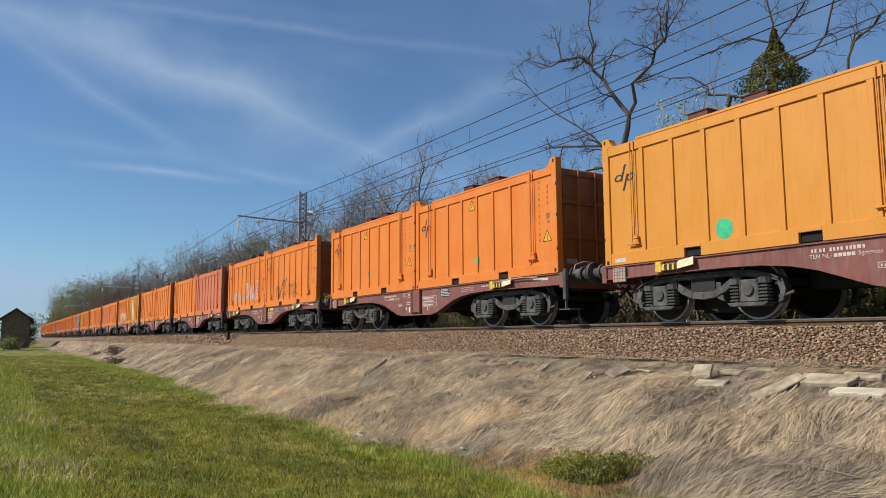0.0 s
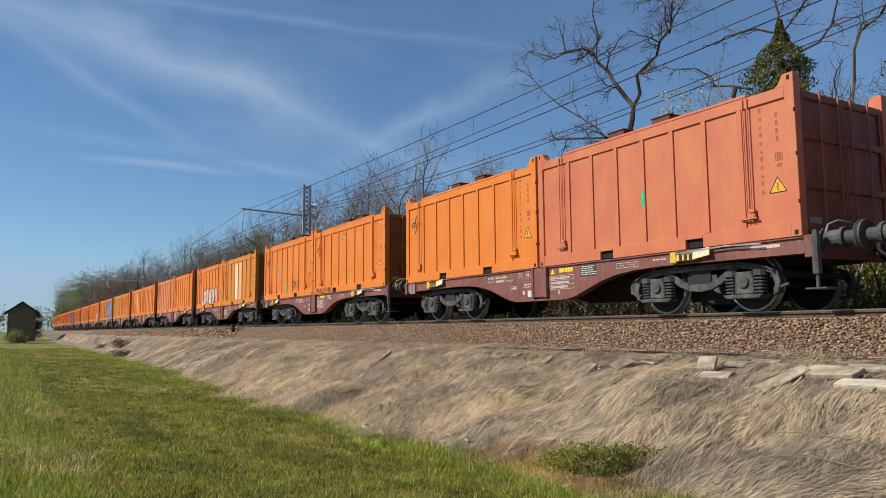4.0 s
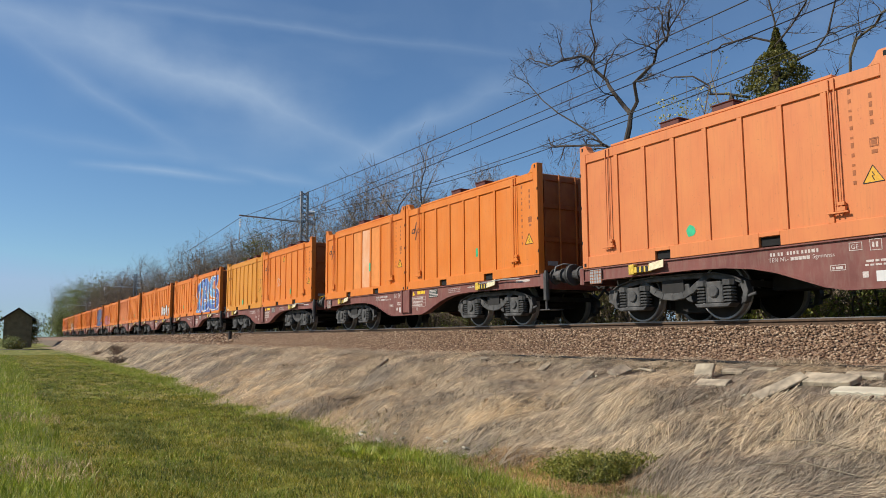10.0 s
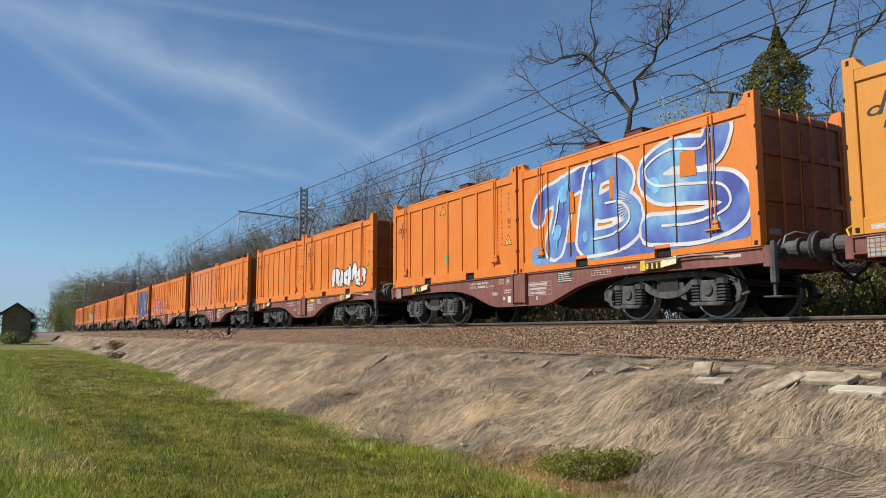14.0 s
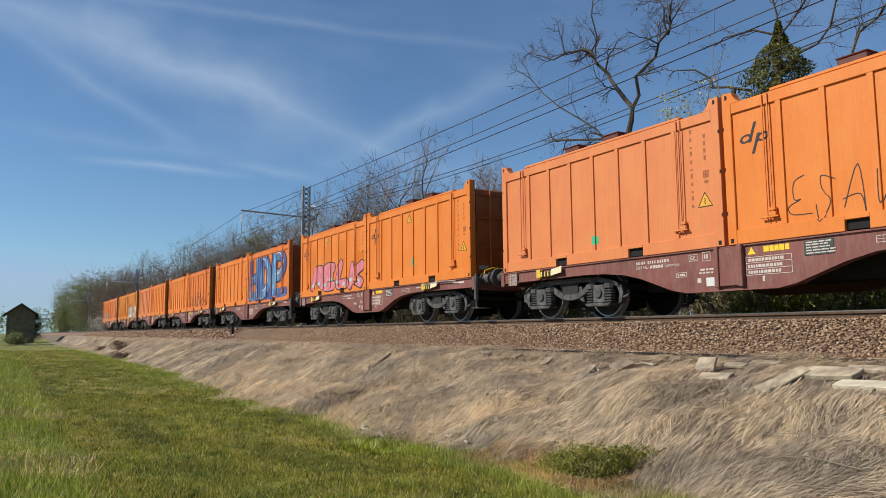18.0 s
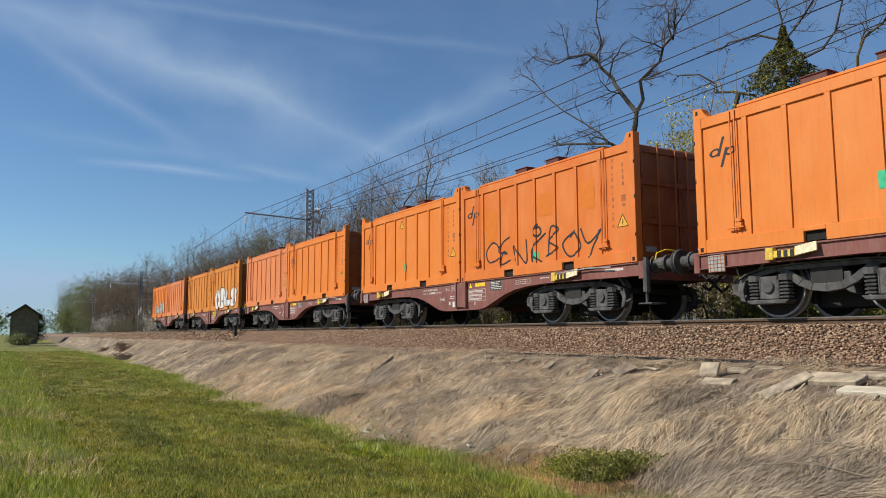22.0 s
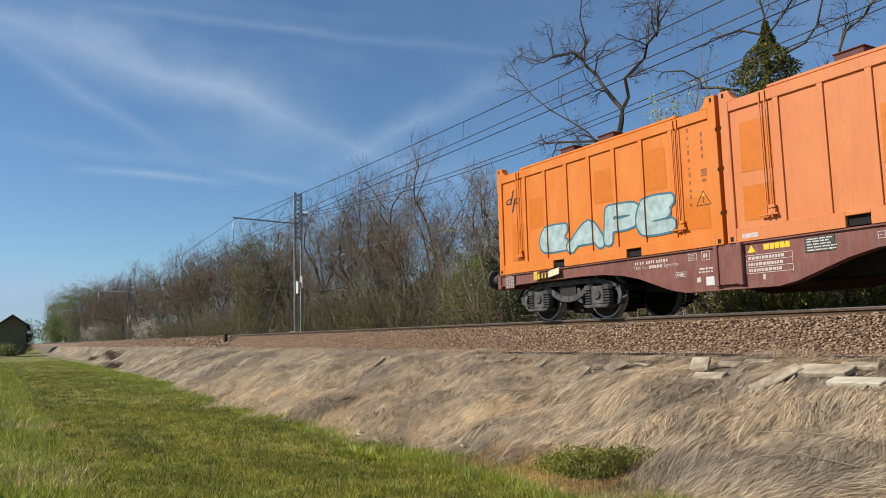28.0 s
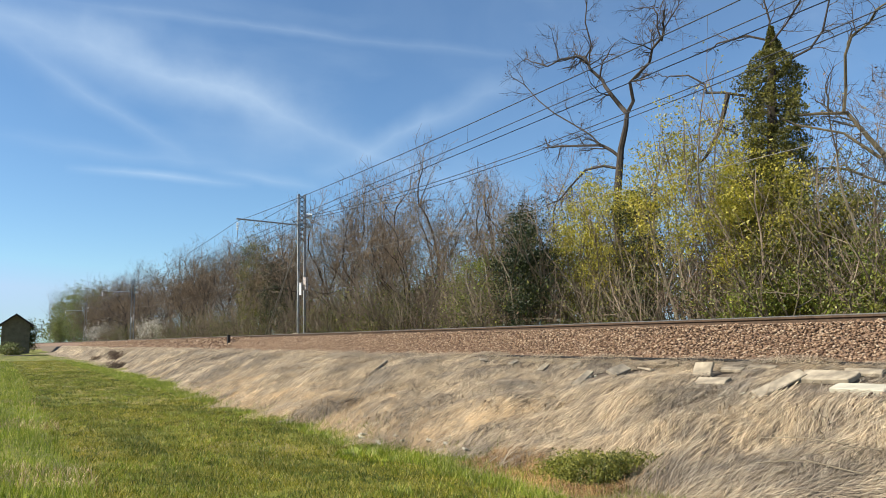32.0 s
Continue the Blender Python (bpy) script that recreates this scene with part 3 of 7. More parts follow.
CM["barclamp"] = Shape().box(-0.05, 0.05, -0.08, -0.03, 0.62, 0.67).box(-0.03, 0.03, -0.09, -0.03, BODY - 0.14, BODY - 0.06).box(-0.12, 0.03, -0.085, -0.065, 0.70, 0.73).mesh("bar_clamp", GREY)
r = Shape().box(-CW + 0.08, CW - 0.08, -CL / 2 + 0.1, CL / 2 - 0.1, BODY - 0.06, BODY - 0.02)
for y in RIBS:
    r.box(-CW + 0.08, CW - 0.08, y - CL / 2 - 0.03, y - CL / 2 + 0.03, BODY - 0.02, BODY + 0.015)
CM["roof"] = r.mesh("roof", PAINT, 0.004)
CM["lid"] = Shape().box(-CW + 0.02, CW - 0.02, -CL / 2 + 0.82, CL / 2 - 0.84, BODY + 0.004, BODY + 0.062).mesh("roof_lid", PAINT, 0.016)
CM["hatch"] = Shape().box(-0.2, 0.2, -0.22, 0.22, BODY - 0.02, BODY + 0.345).box(-0.22, 0.22, -0.24, 0.24, BODY + 0.345, BODY + 0.37).mesh("roof_hatch", HATCH, 0.01)
CM["floor"] = Shape().box(-CW + 0.1, CW - 0.1, -CL / 2 + 0.16, CL / 2 - 0.16, 0.03, 0.16).mesh("floor_plate", DARK)


def ring(shape, cy, cz, ry, rz, thick, slant=0.25, x=0.0, sides=14):
    """A slanted oval band standing on the plane x."""
    p, f = [], []
    for k in range(sides):
        a = 2 * math.pi * k / sides
        for q in (1.0, 1.0 - thick):
            y, z = ry * q * math.cos(a), rz * q * math.sin(a)
            p.append((x, cy + y - slant * z, cz + z))
    n = 2 * sides
    f = [(2 * k, 2 * k + 1, (2 * k + 3) % n, (2 * k + 2) % n) for k in range(sides)]
    return shape.add(p, f)


def blob(shape, cy, cz, ry, rz, x, seed, sides=22):
    """A flat sprayed spot with a soft uneven edge line."""
    r_ = random.Random(seed)
    p = [(x, cy + ry * math.cos(2 * math.pi * k / sides) * r_.uniform(0.86, 1.08), cz + rz * math.sin(2 * math.pi * k / sides) * r_.uniform(0.86, 1.08)) for k in range(sides)]
    return shape.add(p, [tuple(range(sides))])


NEAR = -(SKIN + 0.003)                 # just outside the wall sheet on the field side
RIBFACE = -(CW - 0.003)
lg = Shape()
ring(lg, 0.150, 0.0, 0.105, 0.068, 0.42, 0.35, NEAR, 18)
ring(lg, -0.150, -0.02, 0.105, 0.068, 0.42, 0.35, NEAR - 0.0004, 18)
for y_, z0_, z1_, lift_ in ((0.060, -0.068, 0.235, 0.0008), (-0.062, -0.255, 0.048, 0.0012)):
    lg.add([(NEAR - lift_, y_ - 0.36 * z_ + d_, z_) for z_, d_ in ((z0_, -0.024), (z0_, 0.024), (z1_, 0.024), (z1_, -0.024))], [(0, 1, 2, 3)])
CM["logo"] = lg.mesh("emblem", INK)
tr = Shape().add([(NEAR, -0.14, -0.11), (NEAR, 0.14, -0.11), (NEAR, 0.0, 0.12)], [(0, 1, 2)])
CM["sign"] = tr.mesh("warning_sign", SIGN)
tb = Shape()
for a, b_ in (((-0.14, -0.11), (0.14, -0.11)), ((0.14, -0.11), (0.0, 0.12)), ((0.0, 0.12), (-0.14, -0.11))):
    tb.tube([(NEAR - 0.001, *a), (NEAR - 0.001, *b_)], 0.006, 4)
tb.tube([(NEAR - 0.001, 0.01, 0.03), (NEAR - 0.001, -0.015, -0.02), (NEAR - 0.001, 0.015, -0.02), (NEAR - 0.001, -0.01, -0.08)], 0.007, 4)
CM["signedge"] = tb.mesh("sign_border", INK)
cd = Shape()
for k in range(11):
    cd.box(NEAR - 0.001, NEAR + 0.001, 0.59, 0.63, 1.95 - 0.125 * k, 2.02 - 0.125 * k - 0.02 * (k % 3))
for k in range(4):
    cd.box(NEAR - 0.001, NEAR + 0.001, 0.31, 0.35, 1.82 - 0.12 * k, 1.89 - 0.12 * k)
for z0, z1, y0, y1 in ((1.16, 1.18, 0.26, 0.38), (1.26, 1.28, 0.26, 0.38), (1.16, 1.28, 0.26, 0.27), (1.16, 1.28, 0.37, 0.38), (1.19, 1.25, 0.285, 0.355), (1.07, 1.12, 0.28, 0.36)):
    cd.box(NEAR - 0.001, NEAR + 0.001, y0, y1, z0, z1)
CODE = plain("faded_lettering", (0.32, 0.10, 0.03), 0.7, 0, 0.2, 20, 0)
CM["code"] = cd.mesh("vertical_lettering", CODE)
CM["data"] = Shape().box(RIBFACE - 0.001, RIBFACE + 0.002, -0.14, 0.14, 0.05, 0.12).mesh("data_plate", WHITE)
CM["cond"] = Shape().box(-0.14, 0.14, -0.003, 0.0, 0.30, 0.42).mesh("data_plate", GREY)


def clip_to(me_src, spans, low_, high_, out=0.029):
    """Keeps of a flat drawing what lies in the given spans and heights, moved out to the face of ribs and rails."""
    s = Shape()
    for a, b in spans:
        bm = bmesh.new()
        bm.from_mesh(me_src)
        for co, no in (((0, a, 0), (0, -1, 0)), ((0, b, 0), (0, 1, 0)), ((0, 0, low_), (0, 0, -1)), ((0, 0, high_), (0, 0, 1))):
            bmesh.ops.bisect_plane(bm, geom=bm.verts[:] + bm.edges[:] + bm.faces[:], plane_co=co, plane_no=no, clear_outer=True)
        bm.verts.index_update()
        s.add([(v_.co.x - out, v_.co.y, v_.co.z) for v_ in bm.verts], [[q.index for q in f_.verts] for f_ in bm.faces])
        bm.free()
    return s


def paint_on(name, drawing, material, box_, label=""):
    """Lays a flat drawing (y, z in container space) on the wall, over its ribs and over the rail below it."""
    me = drawing.mesh(name, material)
    flat = clip_to(me, [(-CL / 2 + 0.16, CL / 2 - 0.16)], 0.222, 2.07, 0.0)
    if flat.f:
        part(name, flat.mesh(name, material), box_, label)
    ribs = [(y - CL / 2 - 0.045, y - CL / 2 + 0.045) for y in RIBS]
    rail_ = [(a - CL / 2, b - CL / 2) for a, b in ((0.16, 1.75), (2.11, 3.84), (4.18, CL - 0.16))]
    for span, low_, high_ in [(q, 0.222, 2.07) for q in ribs] + [(q, 0.0, 0.218) for q in rail_]:
        over = clip_to(me, [span], low_, high_)
        if over.f:
            part(name, over.mesh(name, material), box_, label)


def letters(text, size, y, z, x, offset=0.0, shear=0.0, squeeze=1.0):
    """Letters of the built-in font as a flat drawing on the field side of a container, reading from far to near."""
    cu = bpy.data.curves.new("letters", "FONT")
    cu.body, cu.size, cu.offset, cu.shear, cu.fill_mode = text, size, offset, shear, "FRONT"
    cu.space_character, cu.resolution_u = 1.05, 10
    ob = bpy.data.objects.new("letters", cu)
    scene.collection.objects.link(ob)
    me = bpy.data.meshes.new_from_object(ob.evaluated_get(bpy.context.evaluated_depsgraph_get()))
    s = Shape().add([(x, y - v_.co.x * squeeze, z + v_.co.y) for v_ in me.vertices], [list(p.vertices) for p in me.polygons])
    bpy.data.objects.remove(ob)
    bpy.data.curves.remove(cu)
    bpy.data.meshes.remove(me)
    return s


# one pen stroke for each sprayed sign, in a unit square
STROKES = {"C": [(0.9, 0.8), (0.5, 1.0), (0.1, 0.6), (0.3, 0.1), (0.9, 0.2)], "E": [(0.8, 0.95), (0.2, 0.9), (0.15, 0.55), (0.6, 0.5), (0.12, 0.42), (0.1, 0.05), (0.85, 0.1)],
           "N": [(0.05, 0.0), (0.15, 0.95), (0.7, 0.05), (0.9, 1.0)], "K": [(0.1, 1.0), (0.12, 0.0), (0.15, 0.5), (0.85, 0.95), (0.2, 0.5), (0.95, 0.0)],
           "B": [(0.1, 0.0), (0.15, 1.0), (0.75, 0.85), (0.25, 0.55), (0.85, 0.3), (0.1, 0.02)], "O": [(0.5, 1.0), (0.1, 0.6), (0.3, 0.05), (0.85, 0.4), (0.6, 0.95), (0.2, 0.85)],
           "Y": [(0.05, 1.0), (0.45, 0.5), (0.95, 1.0), (0.5, 0.4), (0.35, -0.25)], "S": [(0.9, 0.8), (0.45, 1.0), (0.15, 0.75), (0.85, 0.35), (0.5, 0.0), (0.05, 0.15)],
           "W": [(0.0, 0.9), (0.25, 0.05), (0.5, 0.7), (0.72, 0.0), (1.0, 1.0)], "A": [(0.0, 0.0), (0.5, 1.0), (0.9, 0.0), (0.75, 0.4), (0.05, 0.35)]}


def smooth_line(p, steps=4):
    """A soft line through the given points."""
    out = []
    q = [p[0], *p, p[-1]]
    for i in range(1, len(q) - 2):
        for j in range(steps):
            t_ = j / steps
            out.append(tuple(0.5 * (2 * b + (c - a) * t_ + (2 * a - 5 * b + 4 * c - d_) * t_ ** 2 + (3 * b - a - 3 * c + d_) * t_ ** 3) for a, b, c, d_ in zip(q[i - 1], q[i], q[i + 1], q[i + 2])))
    return out + [p[-1]]


def sprayed(strokes, x, cell=0.035, floor_=0.03, roof=2.04):
    """One flat patch of paint that covers all the strokes, each a line of (y, z) points with its breadth."""
    every = np.array([q for line, _ in strokes for q in line])
    edge_ = max(b for _, b in strokes) / 2 + 2 * cell
    ys_ = np.arange(every[:, 0].min() - edge_, every[:, 0].max() + edge_, cell)
    zs_ = np.arange(max(floor_, every[:, 1].min() - edge_), min(roof, every[:, 1].max() + edge_), cell)
    gy, gz = np.meshgrid(ys_, zs_, indexing="ij")
    far = np.full(gy.shape, 9.0)
    for line, breadth in strokes:
        for (ya, za), (yb, zb) in zip(line, line[1:]):
            dy, dz = yb - ya, zb - za
            k = np.clip(((gy - ya) * dy + (gz - za) * dz) / (dy * dy + dz * dz + 1e-9), 0, 1)
            far = np.minimum(far, np.hypot(gy - ya - k * dy, gz - za - k * dz) - breadth / 2)
    shape = Shape()
    inside = far < 0
    full = inside[:-1, :-1] & inside[1:, :-1] & inside[1:, 1:] & inside[:-1, 1:]
    some = (inside[:-1, :-1] | inside[1:, :-1] | inside[1:, 1:] | inside[:-1, 1:]) & ~full
    for i in range(full.shape[0]):                    # whole cells, joined into upright strips
        j = 0
        while j < full.shape[1]:
            if full[i, j]:
                j1 = j
                while j1 < full.shape[1] and full[i, j1]:
                    j1 += 1
                shape.add([(x, ys_[i], zs_[j]), (x, ys_[i + 1], zs_[j]), (x, ys_[i + 1], zs_[j1]), (x, ys_[i], zs_[j1])], [(0, 1, 2, 3)])
                j = j1
            else:
                j += 1
    for i, j in np.argwhere(some):                    # cells on the outline, cut along it
        ring_ = [(i, j), (i + 1, j), (i + 1, j + 1), (i, j + 1)]
        pts = []
        for (a, b), (c, d_) in zip(ring_, ring_[1:] + ring_[:1]):
            fa, fb = far[a, b], far[c, d_]
            if fa < 0:
                pts.append((x, ys_[a], zs_[b]))
            if (fa < 0) != (fb < 0):
                k = fa / (fa - fb)
                pts.append((x, ys_[a] + k * (ys_[c] - ys_[a]), zs_[b] + k * (zs_[d_] - zs_[b])))
        if len(pts) > 2:
            shape.add(pts, [tuple(range(len(pts)))])
    return shape


def scrawl(y0, y1, z0, z1, loops, thick, seed, x, lift=0.0, text=""):
    """A sprayed line of looping strokes across part of the wall."""
    r_ = random.Random(seed)
    strokes = []
    w = (y1 - y0) / loops
    for k in range(loops):
        key = text[k % len(text)] if text else r_.choice(sorted(STROKES))
        tall, low_, slant = r_.uniform(0.8, 1.05), r_.uniform(-0.06, 0.08), r_.uniform(-0.05, 0.2)
        raw = [(u + r_.uniform(-0.20, 0.20), v + r_.uniform(-0.16, 0.16)) for u, v in STROKES[key]]
        pts = [(y1 - (k + 0.06 + 0.95 * (u + slant * v)) * w, z0 + (z1 - z0) * (low_ + tall * v) + lift * k) for u, v in smooth_line(raw)]
        strokes.append((pts, thick))
    return sprayed(strokes, x, max(0.012, thick * 0.5))


TONES = {"o": (0.64, 0.165, 0.008), "d": (0.58, 0.135, 0.008), "y": (0.57, 0.225, 0.012), "w": (0.54, 0.175, 0.005), "p": (0.60, 0.18, 0.055), "r": (0.50, 0.130, 0.062)}
WORDS = {"o": "bright orange", "d": "deep orange", "y": "yellow-orange", "w": "ochre-orange", "p": "faded pinkish-orange", "r": "faded red"}


def container(tone, note=""):
    """A twenty-foot open-topped steel container with horned corner posts; its origin is the middle of its base."""
    box_ = thing("container", WORDS[tone] + " ribbed steel container" + (" " + note if note else " on a flat wagon"), "container", "containers of the train")
    for sx in (-1, 1):
        part("side_wall", CM["skin", sx], box_)
        part("top_rail", CM["top", sx], box_)
        low_ = part("bottom_rail", CM["low", sx], box_)
        for q in (0, 1):
            part("fork_pocket", CM["fork", sx, q], low_, "forklift opening with its inside painted dark")
        for y in RIBS:
            part("rib", CM["rib", sx], box_, at=pose(0, y - CL / 2, 0))
        for y in (0.79, 5.24):
            part("rod_handle", CM["grip", sx], part("locking_rod", CM["rod", sx], box_, at=pose(0, y - CL / 2, 0)), at=pose(0, 0, 0))
            part("locking_rod", CM["rod", sx], box_, at=pose(0, y - CL / 2 + (0.09 if y > 3 else 0.08), 0))
        for sy in (-1, 1):
            part("casting_hole", CM["hole", sx, sy], part("corner_post", CM["post", sx, sy], box_))
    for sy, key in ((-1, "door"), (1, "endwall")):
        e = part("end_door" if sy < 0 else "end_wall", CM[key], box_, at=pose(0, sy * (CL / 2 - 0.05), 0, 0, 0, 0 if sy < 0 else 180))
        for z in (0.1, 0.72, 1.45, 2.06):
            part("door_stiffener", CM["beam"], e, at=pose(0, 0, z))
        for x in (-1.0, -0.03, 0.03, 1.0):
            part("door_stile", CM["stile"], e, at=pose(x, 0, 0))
        if sy < 0:
            part("data_plate", CM["cond"], e, at=pose(-0.8, -0.004, -0.12))
            for x in (-0.62, -0.16, 0.16, 0.62):
                part("door_bar", CM["bar"], e, "rusty orange locking bar", at=pose(x, 0, 0))
    part("floor_plate", CM["floor"], box_)
    part("roof", CM["roof"], box_)
    part("roof_lid", CM["lid"], box_, "scuffed orange roof lid")
    for y in (0.05, 1.22):
        part("roof_hatch", CM["hatch"], box_, "dark red roof hatch", at=pose(-0.45, y, 0))
    shade = TONES[tone]
    for o in box_.children_recursive:
        o.color = (*shade, 1)
    end_shade = [c * 0.33 for c in shade]           # the shade at both ends is put into their paint
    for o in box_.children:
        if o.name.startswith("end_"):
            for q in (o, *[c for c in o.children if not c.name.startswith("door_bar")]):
                q.color = (end_shade[0], end_shade[1] * 0.85, end_shade[2], 1)
            # the bars at the ends are dimmed less
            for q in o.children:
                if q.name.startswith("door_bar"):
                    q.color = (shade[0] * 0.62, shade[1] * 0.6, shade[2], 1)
    return box_


def deco(box_, logo=True, sign=True, top_sign=False, green=None, code=True, plate=False):
    if logo:
        part("emblem", CM["logo"], box_, "dark stencilled emblem", at=pose(0, 5.52 - CL / 2, 1.62))
    for on, y, z in ((sign, 0.36, 0.80), (top_sign, 3.25, 1.88)):
        if on:
            part("sign_border", CM["signedge"], part("warning_sign", CM["sign"], box_, "yellow triangular warning sign", at=pose(0, y - CL / 2, z)))
    if code:
        part("vertical_lettering", CM["code"], box_, "faded vertical lettering", at=pose(0, -CL / 2, 0))
    if plate:
        part("data_plate", CM["data"], box_, "small white data plate", at=pose(0, CL / 2 - 0.4, 0))
    if green:
        y, z, ry, rz, sq = green
        s = Shape()
        if sq:
            s.box(RIBFACE - 0.001, RIBFACE + 0.002, y - CL / 2 - ry, y - CL / 2 + ry, z - rz, z + rz)
            part("green_mark", s.mesh("green_mark", GREEN), box_, "green sprayed mark")
        else:
            paint_on("green_mark", blob(s, y - CL / 2, z, ry, rz, NEAR, int(y * 100)), GREEN, box_, "green sprayed spot")


def patches(box_, spots, material=FRESH, name="repaint_patch", label="fresher repainted patch", lift=0.001):
    for y0, y1, z0, z1 in spots:
        s = Shape().add([(NEAR - lift, y0 - CL / 2, z0), (NEAR - lift, y1 - CL / 2, z0 + 0.02), (NEAR - lift, y1 - CL / 2 - 0.01, z1), (NEAR - lift, y0 - CL / 2 + 0.02, z1 - 0.02)], [(0, 1, 2, 3)])
        part(name, s.mesh(name, material), box_, label)


# -- wagon --
OCHRE = plain("worn_yellow", (0.62, 0.42, 0.05), 0.7, 0, 0.3, 20, 0.1)
CREAMY = plain("cream_enamel", (0.62, 0.54, 0.34), 0.6, 0, 0.2, 20, 0.1)
SILL = [(0.0, 0.345), (0.85, 0.345), (1.15, 0.40), (1.5, 0.52), (1.9, 0.655), (2.3, 0.745), (2.8, 0.80), (3.4, 0.82), (6.12, 0.80)]
WM = {}
outline = [(-y, z) for y, z in reversed(SILL)] + [(y, z) for y, z in SILL[1:]]
for sx in (-1, 1):
    WM["sill", sx] = Shape().prism(outline + [(6.12, 1.045), (-6.12, 1.045)], sx * 1.17, sx * 1.10).mesh("side_sill", WAGON, 0.006)
    fl = Shape().box(sx * 1.05, sx * 1.20, -6.13, 6.13, 1.025, 1.05)
    for (ya, za), (yb, zb) in zip(outline, outline[1:]):
        fl.add([(sx * 1.20, ya, za), (sx * 1.20, yb, zb), (sx * 1.02, yb, zb), (sx * 1.02, ya, za), (sx * 1.20, ya, za + 0.018), (sx * 1.20, yb, zb + 0.018), (sx * 1.02, yb, zb + 0.018), (sx * 1.02, ya, za + 0.018)],
               [(0, 1, 2, 3), (7, 6, 5, 4), (0, 4, 5, 1), (3, 2, 6, 7), (0, 3, 7, 4), (1, 5, 6, 2)])
    WM["flange", sx] = fl.mesh("sill_flange", WAGON, 0.0)
    st = Shape().box(sx * 1.17, sx * 1.225, -0.20, 0.16, 0.42, 1.02).box(sx * 1.17, sx * 1.25, -0.28, -0.20, 0.40, 1.06).box(sx * 1.17, sx * 1.25, 0.16, 0.24, 0.40, 1.06)
    WM["stake", sx] = st.mesh("centre_stake", WAGON, 0.008)
WM["spine"] = Shape().box(-0.42, 0.42, -6.0, 6.0, 0.72, 1.0).box(-0.30, 0.30, -2.6, 2.6, 0.46, 0.72).mesh("centre_sill", DARK)
WM["cross"] = Shape().box(-1.1, 1.1, -0.09, 0.09, 0.84, 1.02).mesh("cross_member", DARK)
WM["tank"] = Shape().lathe((0, 0, 0), "y", [(-0.5, 0.02), (-0.48, 0.16), (-0.4, 0.2), (0.4, 0.2), (0.48, 0.16), (0.5, 0.02)], 12).mesh("brake_reservoir", DARK)
for sy in (-1, 1):
    hs = Shape().prism([(sy * 6.10, 0.74), (sy * 6.22, 0.74), (sy * 6.22, 1.06), (sy * 6.10, 1.06)], -1.2, 1.2)
    WM["head", sy] = hs.mesh("headstock", WAGON, 0.008)
bf = Shape().lathe((0, 0, 0), "y", [(0.0, 0.17), (0.03, 0.17), (0.031, 0.125), (0.27, 0.125), (0.271, 0.155), (0.30, 0.16), (0.32, 0.155)], 14)
WM["buffer"] = bf.mesh("buffer_sleeve", BOGIE, 0, False)
WM["plunger"] = Shape().lathe((0, 0, 0), "y", [(0.28, 0.10), (0.52, 0.10), (0.525, 0.215), (0.545, 0.225), (0.568, 0.20), (0.575, 0.05)], 18).mesh("buffer_head", BOGIE)
WM["step"] = Shape().tube([(-1.16, 0, 0.30), (-1.16, 0, 0.52)], 0.03, 6).tube([(-1.16, 0, 0.50), (-1.16, 0, 1.06)], 0.062, 8).tube([(-1.16, 0, 1.06), (-1.16, 0, 1.12)], 0.045, 8).mesh("end_post", BOGIE)
WM["tread"] = Shape().box(-1.20, -0.82, -0.04, 0.28, 0.285, 0.31).mesh("shunter_step", BOGIE, 0.004)
rl = Shape().tube([(-0.95, -0.02, 0.98), (-0.95, -0.10, 1.20), (-0.75, -0.12, 1.27), (-0.45, -0.12, 1.26), (-0.25, -0.10, 1.18), (-0.25, -0.02, 0.98)], 0.016, 6)
WM["rail_y"] = rl.mesh("hand_rail", YELLOW)
WM["rail_g"] = rl.mesh("hand_rail", GREY)
WM["hook"] = Shape().box(-0.05, 0.05, 0, 0.28, 0.88, 0.97).box(-0.06, 0.06, 0.22, 0.32, 0.78, 0.97).mesh("draw_hook", DARK, 0.01)
WM["hose"] = Shape().tube([(-0.32, 0.0, 0.92), (-0.36, 0.2, 0.70), (-0.34, 0.42, 0.52), (-0.30, 0.6, 0.60)], 0.028, 6).mesh("brake_hose", BLACK, 0, True)
WM["link"] = Shape().tube([(-0.06, 0.25, 0.90), (-0.07, 0.45, 0.74), (-0.06, 0.62, 0.80)], 0.022, 6).tube([(0.06, 0.25, 0.90), (0.07, 0.45, 0.74), (0.06, 0.62, 0.80)], 0.022, 6).mesh("coupling_link", DARK)
WM["lever_y"] = Shape().box(-1.27, -1.19, 0.34, 0.47, 0.86, 1.04).box(-1.262, -1.19, -0.02, 0.34, 0.885, 0.99).mesh("brake_panel", OCHRE, 0.006)
WM["lever_c"] = Shape().box(-0.17, 0.17, -0.012, 0.012, -0.07, 0.07, None).mesh("brake_plate", CREAMY, 0.004)
sl = Shape()
for k in range(3):
    y = 0.0 + 0.105 * k
    sl.box(-1.268, -1.262, y, y + 0.06, 0.887, 0.988, Matrix.Identity(4))
WM["lever_b"] = sl.mesh("hazard_marking", INK)
WM["lever_rod"] = Shape().tube([(-1.24, 0.5, 0.99), (-1.25, -0.6, 1.03), (-1.25, -1.25, 1.00)], 0.014, 5).mesh("brake_rod", GREY)
WM["ladder"] = Shape().box(-1.21, -1.19, -0.16, 0.16, 0.74, 1.01).mesh("mesh_plate", GREY)
grd = Shape()
